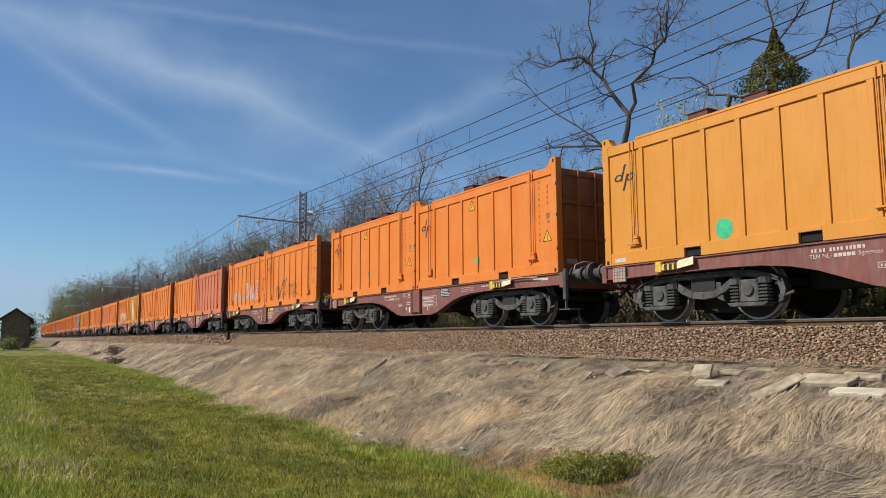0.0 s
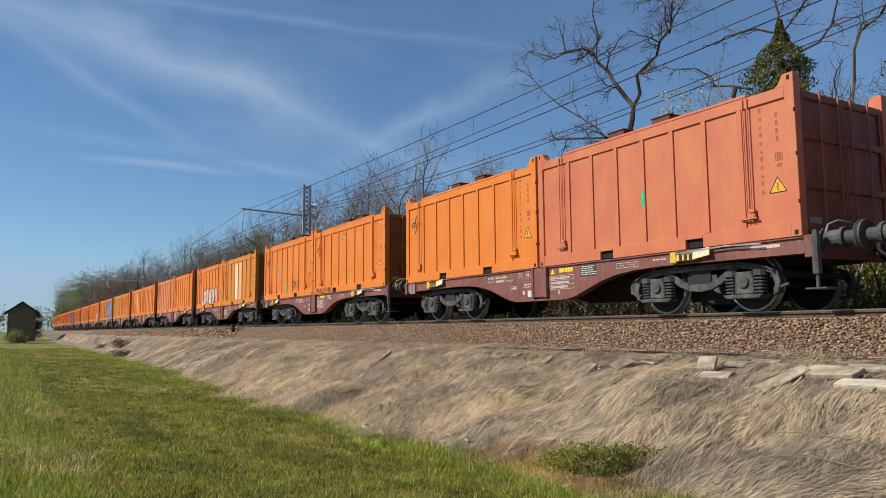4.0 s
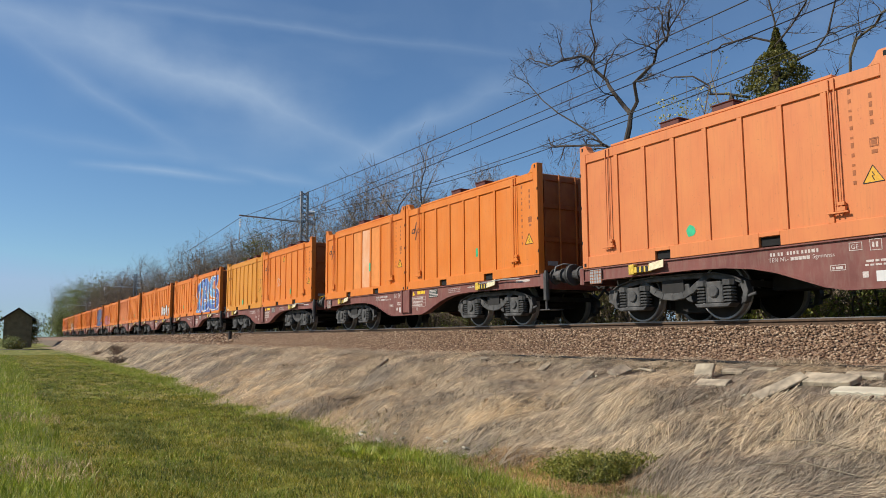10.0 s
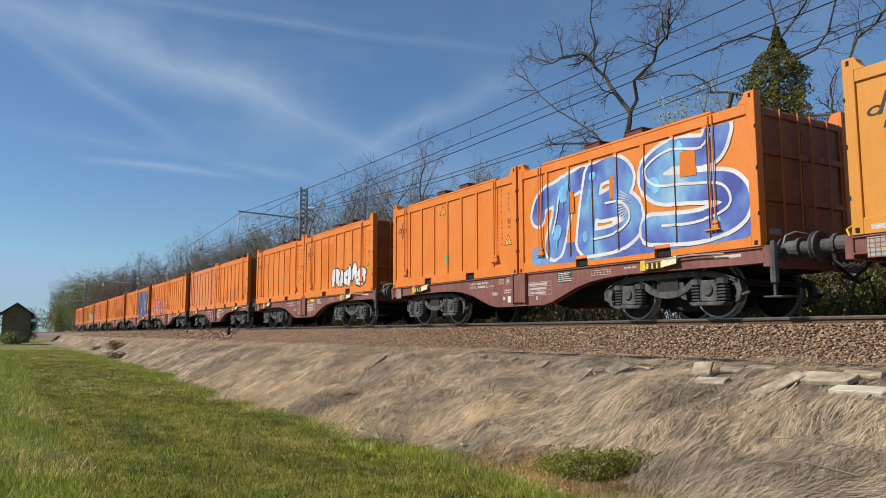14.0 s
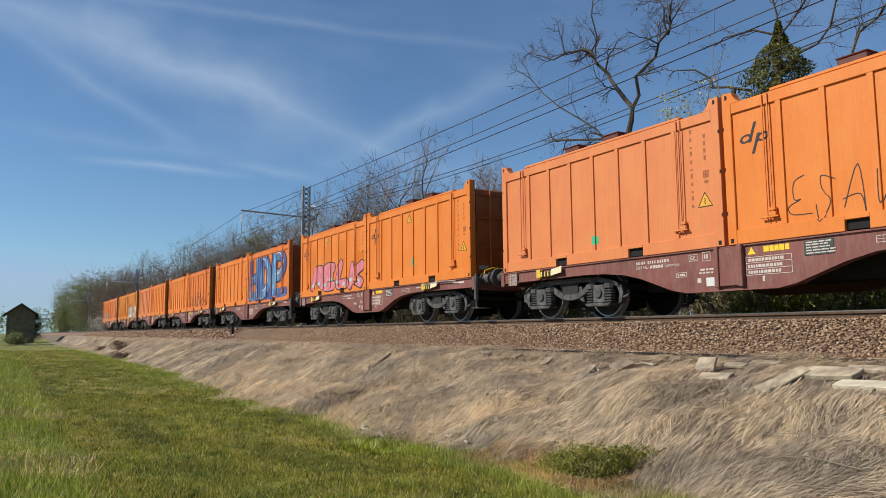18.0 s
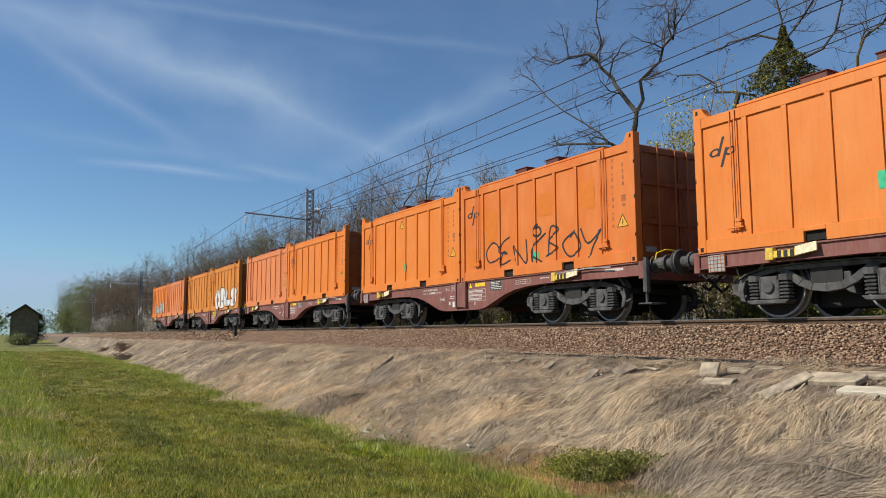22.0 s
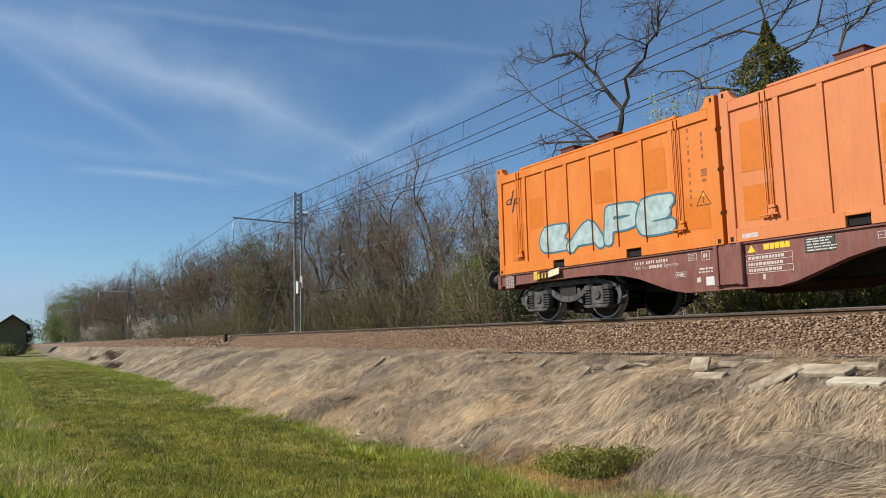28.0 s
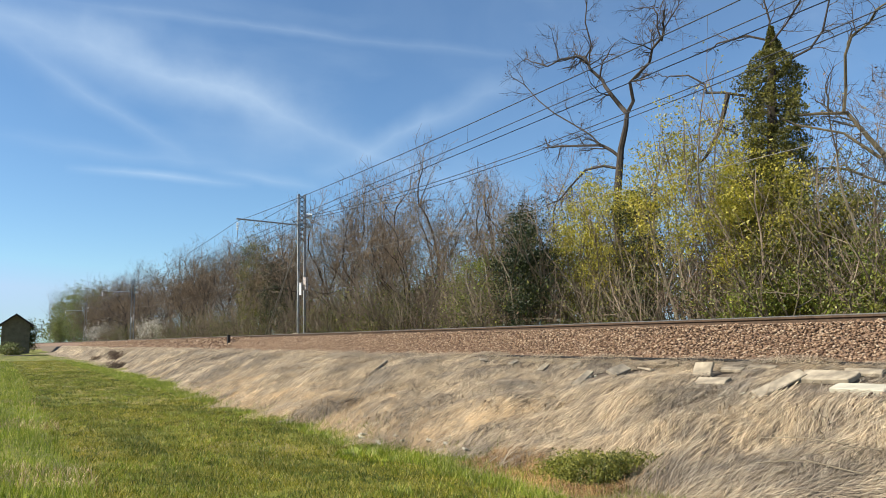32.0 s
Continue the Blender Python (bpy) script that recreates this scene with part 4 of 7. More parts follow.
for k in range(5):
    grd.box(-1.214, -1.21, -0.16 + 0.07 * k, -0.15 + 0.07 * k, 0.74, 1.01).box(-1.214, -1.21, -0.16, 0.16, 0.745 + 0.06 * k, 0.755 + 0.06 * k)
WM["ladder_g"] = grd.mesh("mesh_grid", CODE)


def bars(shape, y1, z, widths, h, gap=0.02, x=-1.1725):
    """A row of small bars, running from far to near, that stands for a line of print."""
    y = y1
    for w in widths:
        shape.box(x - 0.001, x + 0.001, y - w, y, z, z + h)
        y -= w + gap
    return shape


def frame_box(shape, y0, y1, z0, z1, t=0.008, x=-1.1725):
    for a, b, c, d_ in ((y0, y1, z0, z0 + t), (y0, y1, z1 - t, z1), (y0, y0 + t, z0 + t, z1 - t), (y1 - t, y1, z0 + t, z1 - t)):
        shape.box(x - 0.001, x + 0.001, a, b, c, d_)
    return shape


mk = Shape()
bars(mk, 2.0, 0.905, [0.03, 0.03, 0, 0.03, 0.03, 0, 0, 0.03, 0.03, 0.03, 0.03, 0, 0.03, 0.03, 0.03, 0.05, 0.03], 0.05, 0.022)
bars(mk, 1.67, 0.82, [0.05, 0.05, 0.05, 0.05, 0.05], 0.05, 0.012)
for text_, y_ in (("TEN NL-", 2.03), ("Sgmmnss", 1.33)):
    ink = letters(text_, 0.085, y_, 0.82, -1.1735)
    mk.add(ink.v, ink.f)
ink = letters("GE", 0.085, 0.775, 0.895, -1.1735)
mk.add(ink.v, ink.f)
frame_box(mk, 0.62, 0.80, 0.87, 0.98)
frame_box(mk, 0.36, 0.52, 0.85, 1.0)
bars(mk, 0.49, 0.89, [0.03, 0.03], 0.07)
frame_box(mk, 0.86, 1.08, 0.62, 0.70)
bars(mk, 1.05, 0.64, [0.03, 0.10], 0.035)
bars(mk, 0.58, 0.70, [0.1, 0.05, 0.08], 0.03)
bars(mk, 0.60, 0.65, [0.05, 0.05, 0.08, 0.04], 0.025)
WM["mark_l"] = mk.mesh("white_lettering", WHITE)
mk = Shape()
frame_box(mk, -1.08, -0.30, 0.56, 0.84)
for z in (0.65, 0.745):
    mk.box(-1.1735, -1.1715, -1.08, -0.30, z, z + 0.008)
rr = random.Random(4)
for z in (0.585, 0.675, 0.77):
    bars(mk, -0.34, z, [rr.uniform(0.025, 0.06) for _ in range(11)], 0.045, 0.012)
frame_box(mk, -2.85, -2.30, 0.86, 0.955)
for k in range(5):
    mk.box(-1.1735, -1.1715, -2.76 + 0.09 * k, -2.755 + 0.09 * k, 0.86, 0.955)
mk.box(-1.1735, -1.1715, -2.85, -2.30, 0.905, 0.911)
bars(mk, -5.2, 0.93, [0.5], 0.05)
bars(mk, -3.2, 0.93, [0.05, 0.1, 0.04, 0.05], 0.025)
WM["mark_r"] = mk.mesh("white_lettering", WHITE)
WM["name"] = bars(Shape(), -0.62, 0.90, [0.09, 0.07, 0.07, 0.08, 0.07], 0.085, 0.012).add([(-1.1735, -0.34, 0.88), (-1.1735, -0.48, 0.88), (-1.1735, -0.41, 0.995)], [(0, 1, 2)]).mesh("yellow_emblem", YELLOW)
WM["plate"] = Shape().box(-1.178, -1.17, -1.72, -1.28, 0.78, 0.99).mesh("dark_data_plate", PLATE, 0.002)
pm = Shape()
for z in (0.80, 0.84, 0.88, 0.92, 0.955):
    bars(pm, -1.31, z, [rr.uniform(0.05, 0.12) for _ in range(4)], 0.018, 0.015, -1.179)
WM["plate_t"] = pm.mesh("plate_lettering", WHITE)
WM["patch"] = Shape().box(-1.1745, -1.1715, 0.30, 0.46, 0.44, 0.58).mesh("label_plate", CREAM)
WM["tag"] = Shape().box(-1.1745, -1.1715, 0.56, 0.64, 0.50, 0.58).box(-1.1745, -1.1715, -0.62, -0.58, 0.46, 0.54).mesh("small_tag", WHITE)
hw = Shape()
for k in range(12):
    a, b = 2 * math.pi * k / 12, 2 * math.pi * (k + 1) / 12
    hw.tube([(-1.26, 0.17 * math.cos(a), 0.17 * math.sin(a)), (-1.26, 0.17 * math.cos(b), 0.17 * math.sin(b))], 0.016, 5)
for k in range(3):
    a = math.pi * k / 3
    hw.tube([(-1.26, 0.17 * math.cos(a), 0.17 * math.sin(a)), (-1.26, -0.17 * math.cos(a), -0.17 * math.sin(a))], 0.012, 5)
hw.tube([(-1.27, 0, 0), (-1.17, 0, 0)], 0.03, 8)
WM["wheelhand"] = hw.mesh("hand_wheel", YELLOW)

# -- bogie: side frames, axle boxes, springs, wheelsets --
BM = {}
for sx in (-1, 1):
    x0, x1 = sx * 1.06, sx * 0.96
    top = [(-1.42, 0.60), (-1.30, 0.665), (-0.95, 0.745), (-0.5, 0.765), (0.5, 0.765), (0.95, 0.745), (1.30, 0.665), (1.42, 0.60)]
    low = [(1.42, 0.555), (1.25, 0.605), (0.72, 0.695), (-0.72, 0.695), (-1.25, 0.605), (-1.42, 0.555)]
    s = Shape().prism(top + low, x0, x1)
    belly = [(-0.80, 0.70), (-0.62, 0.585), (-0.45, 0.46), (-0.25, 0.375), (0.0, 0.345), (0.25, 0.375), (0.45, 0.46), (0.62, 0.585), (0.80, 0.70)]
    inner = [(0.60, 0.70), (0.50, 0.64), (0.36, 0.545), (0.20, 0.49), (0.0, 0.475), (-0.20, 0.49), (-0.36, 0.545), (-0.50, 0.64), (-0.60, 0.70)]
    for k in range(8):
        s.prism([belly[k], belly[k + 1], inner[7 - k], inner[8 - k]], x0, x1)
    for y in (-0.17, 0.0, 0.17):
        s.prism([(y - 0.018, 0.47), (y + 0.018, 0.47), (y + 0.018, 0.70), (y - 0.018, 0.70)], x0 - sx * 0.012, x1)
    BM["side", sx] = s.mesh("side_frame", BOGIE, 0.008)
    fl = Shape()
    for (ya, za), (yb, zb) in zip(top, top[1:]):
        fl.prism([(ya, za), (yb, zb), (yb, zb + 0.02), (ya, za + 0.02)], sx * 1.11, sx * 0.92)
    BM["cap", sx] = fl.mesh("frame_flange", BOGIE)
    ab = Shape().box(sx * 1.12, sx * 0.93, -0.16, 0.14, 0.27, 0.62)
    ab.lathe((sx * 1.12 if sx > 0 else sx * 1.12 - 0.035, -0.01, 0.46), "x", [(0, 0.10), (0.03, 0.10), (0.035, 0.08)], 14)
    ab.prism([(-0.37, 0.265), (0.37, 0.265), (0.30, 0.20), (-0.30, 0.20)], sx * 1.16, sx * 0.93)
    ab.box(sx * 1.13, sx * 1.1, -0.19, -0.15, 0.27, 0.56).box(sx * 1.13, sx * 1.1, 0.12, 0.15, 0.27, 0.60)
    BM["box", sx] = ab.mesh("axle_box", BOGIE, 0.012)
    for dy in (-0.26, 0.26):
        sp = Shape()
        for k in range(5):
            sp.lathe((sx * 1.04, dy, 0.30 + 0.052 * k), "z", [(-0.018, 0.085), (-0.010, 0.105), (0.010, 0.105), (0.018, 0.085)], 8)
        sp.lathe((sx * 1.04, dy, 0.28), "z", [(0, 0.06), (0.29, 0.06)], 8)
        sp.lathe((sx * 1.04, dy, 0.55), "z", [(0, 0.115), (0.09, 0.115)], 10)
        BM["spring", sx, dy] = sp.mesh("coil_spring", BOGIE)
    BM["shoe", sx] = Shape().prism([(0.50, 0.30), (0.57, 0.62), (0.66, 0.62), (0.72, 0.50), (0.70, 0.42), (0.60, 0.33)], sx * 0.98, sx * 0.78).mesh("brake_shoe", BOGIE, 0.01)
    for sy in (-1, 1):
        hg = Shape()
        hg.prism([(sy * 1.33, 0.62), (sy * 1.45, 0.60), (sy * 1.50, 0.44), (sy * 1.45, 0.27), (sy * 1.36, 0.24), (sy * 1.40, 0.42)], sx * 0.99, sx * 0.86)
        hg.tube([(sx * 0.95, sy * 1.36, 0.33), (sx * 0.95, sy * 1.62, 0.40)], 0.03, 6)
        BM["hanger", sx, sy] = hg.mesh("brake_hanger", BOGIE, 0.008)
BM["bolster"] = Shape().box(-1.0, 1.0, -0.24, 0.24, 0.48, 0.70).mesh("bolster", DARK)
# solid dark block, added to close the view between the wheels
BM["gear"] = Shape().box(-0.62, 0.62, -0.52, -0.42, 0.20, 0.50).box(-0.62, 0.62, 0.42, 0.52, 0.20, 0.50).box(-0.5, 0.5, -0.42, 0.42, 0.14, 0.48).mesh("brake_gear", DARK, 0.01)
BM["endbeam"] = Shape().box(-0.95, 0.95, -0.05, 0.05, 0.52, 0.62).mesh("end_beam", DARK)
wt = Shape()
for sx in (-1, 1):
    xi = sx * 0.7525
    wt.lathe((xi, 0, 0), "x", [(-0.064, 0.426), (-0.062, 0.39), (-0.02, 0.37), (-0.012, 0.16), (-0.06, 0.13), (-0.06, 0.10), (0.06, 0.10), (0.06, 0.13), (0.02, 0.16), (0.018, 0.37), (0.062, 0.39), (0.064, 0.426)], 20)
wt.lathe((0, 0, 0), "x", [(-1.0, 0.065), (-0.8, 0.08), (0.8, 0.08), (1.0, 0.065)], 12)
tw = Shape()
for sx in (-1, 1):
    c = [(-0.067, 0.425), (-0.067, 0.452), (-0.06, 0.459), (0.03, 0.460), (0.034, 0.485), (0.06, 0.487), (0.067, 0.47), (0.067, 0.425)]
    tw.lathe((sx * 0.7525, 0, 0), "x", [(a * -sx if sx > 0 else a, r_) for a, r_ in c], 32, True)
discs = len(wt.f)
wt.add(tw.v, tw.f)
BM["wheelset"] = wt.mesh("wheelset", WHEEL)
BM["wheelset"].materials.append(TREAD)
for k, poly in enumerate(BM["wheelset"].polygons):
    poly.material_index = int(k >= discs)


def wagon(number):
    """A red-brown flat container wagon on two bogies; its origin is its middle at rail height."""
    w = thing("flat_wagon", "red-brown two-bogie flat container wagon on the rails", "wagon", "wagons of the train")
    w.empty_display_size = 0.2
    for sx in (-1, 1):
        part("sill_flange", WM["flange", sx], part("side_sill", WM["sill", sx], w))
        part("centre_stake", WM["stake", sx], w)
    part("centre_sill", WM["spine"], w)
    for y in (-5.9, -4.06, -2.2, -0.75, 0.75, 2.2, 4.06, 5.9):
        part("cross_member", WM["cross"], w, at=pose(0, y, 0))
    part("brake_reservoir", WM["tank"], w, at=pose(-0.6, 1.2, 0.62))
    for sy in (-1, 1):
        hs = part("headstock", WM["head", sy], w)
        turn = pose(0, 0, 0, 0, 0, 0 if sy > 0 else 180)
        for sx in (-1, 1):
            m = pose(sx * 0.875, sy * 6.22, 1.0) @ turn
            part("buffer_head", WM["plunger"], part("buffer_sleeve", WM["buffer"], w, at=m), "worn dark buffer head")
        part("coupling_link", WM["link"], part("draw_hook", WM["hook"], w, at=pose(0, sy * 6.22, 0) @ turn))
        part("brake_hose", WM["hose"], w, at=pose(0, sy * 6.22, 0) @ turn)
        part("hand_rail", WM["rail_y" if number % 2 == 0 else "rail_g"], w, at=pose(0, sy * 6.22, 0) @ (pose(0, 0, 0) if sy < 0 else Matrix.Rotation(math.pi, 4, "Z") @ pose(1.2, 0, 0)))
    part("end_post", WM["step"], w, "dark steel end post", at=pose(0, -6.26, 0))
    part("shunter_step", WM["tread"], w, at=pose(0, -6.36, 0))
    for y in (-4.15, 4.35):
        bp = part("brake_panel", WM["lever_y"], w, "yellow and black striped brake lever", at=pose(0, y, -0.02))
        part("hazard_marking", WM["lever_b"], bp)
        part("brake_plate", WM["lever_c"], bp, "cream enamel plate", at=pose(-1.25, -0.18, 0.98, 0, 0, 90) @ pose(0, 0, 0, 12, 8, 0))
    part("brake_rod", WM["lever_rod"], w, at=pose(0, -4.2, 0))
    part("mesh_grid", WM["ladder_g"], part("mesh_plate", WM["ladder"], w, "grey mesh plate", at=pose(0, 5.75, 0)))
    part("white_lettering", WM["mark_l"], w, "rows of small white print")
    part("white_lettering", WM["mark_r"], w, "white data grid")
    if number % 4 != 3 or number == 11:
        part("yellow_emblem", WM["name"], w, "yellow emblem")
    part("plate_lettering", WM["plate_t"], part("dark_data_plate", WM["plate"], w, "dark green data plate"))
    part("label_plate", WM["patch"], w)
    part("small_tag", WM["tag"], w)
    if number == 10:
        part("hand_wheel", WM["wheelhand"], w, "yellow brake hand wheel", at=pose(0, -1.5, 0.86))
    axles = []
    for yb in (-4.05, 4.05):
        b = part("bogie", BM["bolster"], w, "dirty grey steel bogie", at=pose(0, yb, 0))
        for sx in (-1, 1):
            part("side_frame", BM["side", sx], b, at=pose(-0.06 * sx, 0, 0))
            inward = pose(-0.06 * sx, 0, 0)
            for sy in (-1, 1):
                part("brake_hanger", BM["hanger", sx, sy], b)
            part("frame_flange", BM["cap", sx], b, at=inward)
            for ya in (-0.9, 0.9):
                part("axle_box", BM["box", sx], b, at=pose(-0.06 * sx, ya, 0))
                for dy in (-0.26, 0.26):
                    part("coil_spring", BM["spring", sx, dy], b, at=pose(-0.06 * sx, ya, 0))
                part("brake_shoe", BM["shoe", sx], b, at=pose(0, ya, 0) if ya < 0 else pose(0, ya, 0))
        part("brake_gear", BM["gear"], b)
        for ye in (-1.35, 1.35):
            part("end_beam", BM["endbeam"], b, at=pose(0, ye, 0))
        for ya in (-0.9, 0.9):
            a = part("wheelset", BM["wheelset"], b, at=pose(0, ya, 0.46))
            axles.append((a, ya))
    return w, axles

# -- the train, from the head to the tail: (front container, rear container) of each wagon --
TRAIN = {}


def load(number, front, rear):
    TRAIN[number] = (wagon(number), front, rear)


def make_train():
    box_ = container("o")
    deco(box_, green=(2.4, 0.75, 0.05, 0.12, True))
    b = container("y", "with a green sprayed spot")
    deco(b, green=(3.38, 0.38, 0.17, 0.17, False), plate=True)
    load(-6, box_, b)

    a = container("o")
    deco(a, top_sign=True, green=(3.0, 0.52, 0.04, 0.09, True))
    b = container("o")
    deco(b, top_sign=True, green=(3.03, 0.6, 0.03, 0.1, True))
    load(-5, a, b)

    a = container("o", "with black outlined graffiti")
    deco(a)
    for k, (y0, y1, z0, z1, n) in enumerate(((3.95, 4.75, 0.28, 0.85, 3), (3.3, 3.95, 0.35, 1.0, 2), (2.0, 3.2, 0.3, 0.85, 4), (3.55, 3.9, 0.8, 1.05, 1))):
        paint_on("graffiti", scrawl(y0 - CL / 2, y1 - CL / 2, z0, z1, n, 0.026, 20 + k, NEAR - 0.001), INK, a, "black spray-painted scrawl")
    b = container("o", "with faded pale graffiti")
    deco(b)
    patches(b, [(1.7, 3.0, 0.5, 2.0), (0.3, 0.9, 0.5, 1.4)])
    paint_on("graffiti", scrawl(0.9 - CL / 2, 3.2 - CL / 2, 0.45, 1.2, 4, 0.06, 31, NEAR - 0.002), PINK, b, "faded pink scrawl")
    paint_on("graffiti", scrawl(1.0 - CL / 2, 3.0 - CL / 2, 0.45, 1.25, 4, 0.034, 32, NEAR - 0.003), CREAM, b, "faded white scrawl")
    paint_on("graffiti", scrawl(3.0 - CL / 2, 5.4 - CL / 2, 0.4, 0.8, 5, 0.04, 33, NEAR - 0.002), PALE, b, "faded blue scrawl")
    load(-4, a, b)

    a = container("r")
    deco(a, logo=False, green=(3.03, 1.0, 0.04, 0.14, True))
    b = container("o")
    deco(b)
    load(-3, a, b)

    a = container("o", "with a small black scrawl")
    deco(a, top_sign=True, green=(3.03, 0.62, 0.04, 0.10, True))
    paint_on("graffiti", scrawl(4.3 - CL / 2, 5.75 - CL / 2, 0.04, 0.20, 6, 0.022, 41, -(CW + 0.001)), INK, a, "small black scrawl")
    b = container("o", "with a fresh patch and blue scrawl")
    deco(b, green=(3.0, 0.40, 0.09, 0.11, False), plate=True)
    patches(b, [(4.95, 5.6, 0.3, 0.75), (0.25, 0.65, 0.3, 0.85)])
    paint_on("graffiti", scrawl(3.5 - CL / 2, 4.6 - CL / 2, 0.7, 1.4, 2, 0.02, 43, NEAR - 0.002, text="OC"), SKYBLUE, b, "thin blue scrawl")
    paint_on("graffiti", scrawl(1.55 - CL / 2, 2.35 - CL / 2, 0.35, 0.65, 3, 0.03, 44, NEAR - 0.002), INK, b, "small black scrawl")
    load(-2, a, b)

    a = container("w", "with one ivory wall panel")
    deco(a)
    patches(a, [(3.08, 3.66, 0.23, 2.05)], IVORY, "ivory_panel", "ivory-painted wall panel")
    patches(a, [(2.40, 2.98, 0.23, 2.05)], WASHED, "washed_panel", "half faded wall panel")
    b = container("o", "with white graffiti lettering")
    deco(b)
    bubble(b, 1.3, 4.75, 0.10, 1.15, "SREM", BLUSH, INK, 51)
    load(-1, a, b)

    a = container("o", "with a green rectangle")
    deco(a, green=(3.03, 1.18, 0.055, 0.17, True))
    b = container("p")
    deco(b, logo=False, green=(3.4, 0.42, 0.10, 0.10, False))
    load(0, a, b)

    a = container("o")
    deco(a, green=(2.4, 0.7, 0.04, 0.1, True))
    b = container("o", "with three washed-out wall panels")
    deco(b, green=(2.35, 0.85, 0.045, 0.13, True))
    patches(b, [(2.40, 2.98, 0.23, 2.05)], WASHED, "washed_panel", "washed-out wall panel")
    patches(b, [(1.71, 2.29, 0.23, 2.05), (3.08, 3.66, 0.23, 2.05)], FADED, "faded_panel", "slightly faded wall panel")
    load(1, a, b)

    a = container("o", "with a faint pale scrawl")
    deco(a, top_sign=True, green=(2.35, 0.5, 0.05, 0.1, True))
    paint_on("graffiti", scrawl(3.55 - CL / 2, 4.15 - CL / 2, 0.75, 1.15, 2, 0.024, 61, NEAR - 0.002, text="SO"), BLUSH, a, "faint pale scrawl")
    b = container("y", "with a green sprayed spot")
    deco(b, green=(3.1, 0.36, 0.14, 0.14, False), plate=True)
    load(2, a, b)

    a = container("o", "with large blue-white graffiti letters")
    word(a, "TBS", 5.45, 0.10, 2.05, BLUE, CREAM, 71)
    patches(a, [(4.2, 4.45, 1.1, 1.55), (3.0, 3.2, 1.2, 1.65), (1.15, 1.5, 1.3, 1.75), (5.0, 5.3, 0.35, 0.65)], FRESH, "repaint_patch", lift=0.0205)
    b = container("o")
    deco(b, top_sign=True, green=(3.03, 0.6, 0.05, 0.1, True))
    load(3, a, b)

    a = container("o", "with white graffiti near its base")
    deco(a)
    bubble(a, 0.6, 3.4, 0.20, 1.0, "RKMS", CREAM, INK, 81)
    patches(a, [(3.2, 4.3, 0.6, 1.8), (4.9, 5.6, 0.5, 1.4)])
    b = container("o", "with fresh repainted patches")
    deco(b, top_sign=True, green=(2.35, 0.80, 0.05, 0.12, True))
    patches(b, [(4.50, 4.95, 1.1, 1.75), (5.15, 5.8, 0.28, 0.62), (1.8, 2.2, 1.1, 1.8)])
    load(4, a, b)

    a = container("o", "with thin black graffiti outlines")
    deco(a, top_sign=True, green=(2.35, 0.6, 0.05, 0.12, True))
    for k, (y0, y1, n) in enumerate(((3.4, 5.1, 4), (1.6, 3.2, 4), (0.2, 0.8, 2))):
        paint_on("graffiti", scrawl(y0 - CL / 2, y1 - CL / 2, 0.28, 0.85, n, 0.014, 90 + k, NEAR - 0.001), INK, a, "thin black scrawl")
    b = container("p")
    deco(b, logo=False, green=(3.0, 0.42, 0.10, 0.09, False))
    load(5, a, b)

    a = container("o")
    deco(a, top_sign=True, green=(3.03, 0.62, 0.045, 0.10, True))
    b = container("o", "with pink and blue graffiti")
    deco(b, top_sign=True)
    patches(b, [(1.7, 2.2, 1.0, 1.8), (3.1, 3.6, 1.0, 1.75), (4.5, 5.0, 1.0, 1.75), (0.2, 0.9, 0.6, 1.3)])
    bubble(b, 0.35, 5.05, 0.08, 1.30, "RELK", PINK, INK, 101, PALE)
    load(6, a, b)

    a = container("d", "with large blue graffiti letters")
    word(a, "HDP", 5.65, 0.10, 2.05, DEEPBLUE, NAVY, 111)
    b = container("o")
    deco(b, green=(3.03, 0.7, 0.05, 0.12, True))
    load(7, a, b)

    a = container("d", "with thin black scrawled letters")
    deco(a, green=(3.0, 0.38, 0.09, 0.10, False))
    patches(a, [(4.5, 4.95, 0.85, 1.6), (2.45, 2.9, 1.2, 1.7), (1.1, 1.55, 1.15, 1.75), (5.2, 5.7, 0.3, 0.8)])
    paint_on("graffiti", scrawl(1.0 - CL / 2, 5.0 - CL / 2, 0.30, 0.86, 7, 0.04, 121, NEAR - 0.002, text="CENKBOY"), INK, a, "black scrawled letters")
    paint_on("graffiti", scrawl(2.75 - CL / 2, 3.1 - CL / 2, 0.78, 1.1, 1, 0.05, 123, NEAR - 0.002, text="O"), INK, a, "small black drawing")
    b = container("o")
    deco(b, top_sign=True, green=(3.0, 0.62, 0.04, 0.10, True))
    load(8, a, b)

    a = container("o")
    deco(a)
    b = container("p")
    deco(b, logo=False)
    load(9, a, b)

    a = container("w", "with large white graffiti")
    deco(a)
    bubble(a, 0.6, 5.0, 0.06, 1.30, "OBLS", CREAM, INK, 131)
    patches(a, [(5.0, 5.6, 0.3, 0.8), (0.25, 0.75, 0.3, 0.85)])
    b = container("w")
    deco(b)
    load(10, a, b)

    a = container("p", "with fresh orange repaint patches")
    deco(a, logo=False, plate=True)
    patches(a, [(5.2, 5.75, 1.05, 1.85), (5.2, 5.75, 0.3, 0.85), (3.20, 3.62, 0.75, 1.55), (1.20, 1.55, 0.95, 1.75), (0.22, 0.70, 0.28, 0.78)])
    b = container("o", "with pale blue graffiti")
    deco(b)
    patches(b, [(4.45, 4.95, 0.9, 1.55), (2.42, 2.9, 1.1, 1.75), (1.1, 1.6, 1.1, 1.85), (0.25, 0.75, 0.3, 0.85), (5.15, 5.6, 0.25, 1.1)])
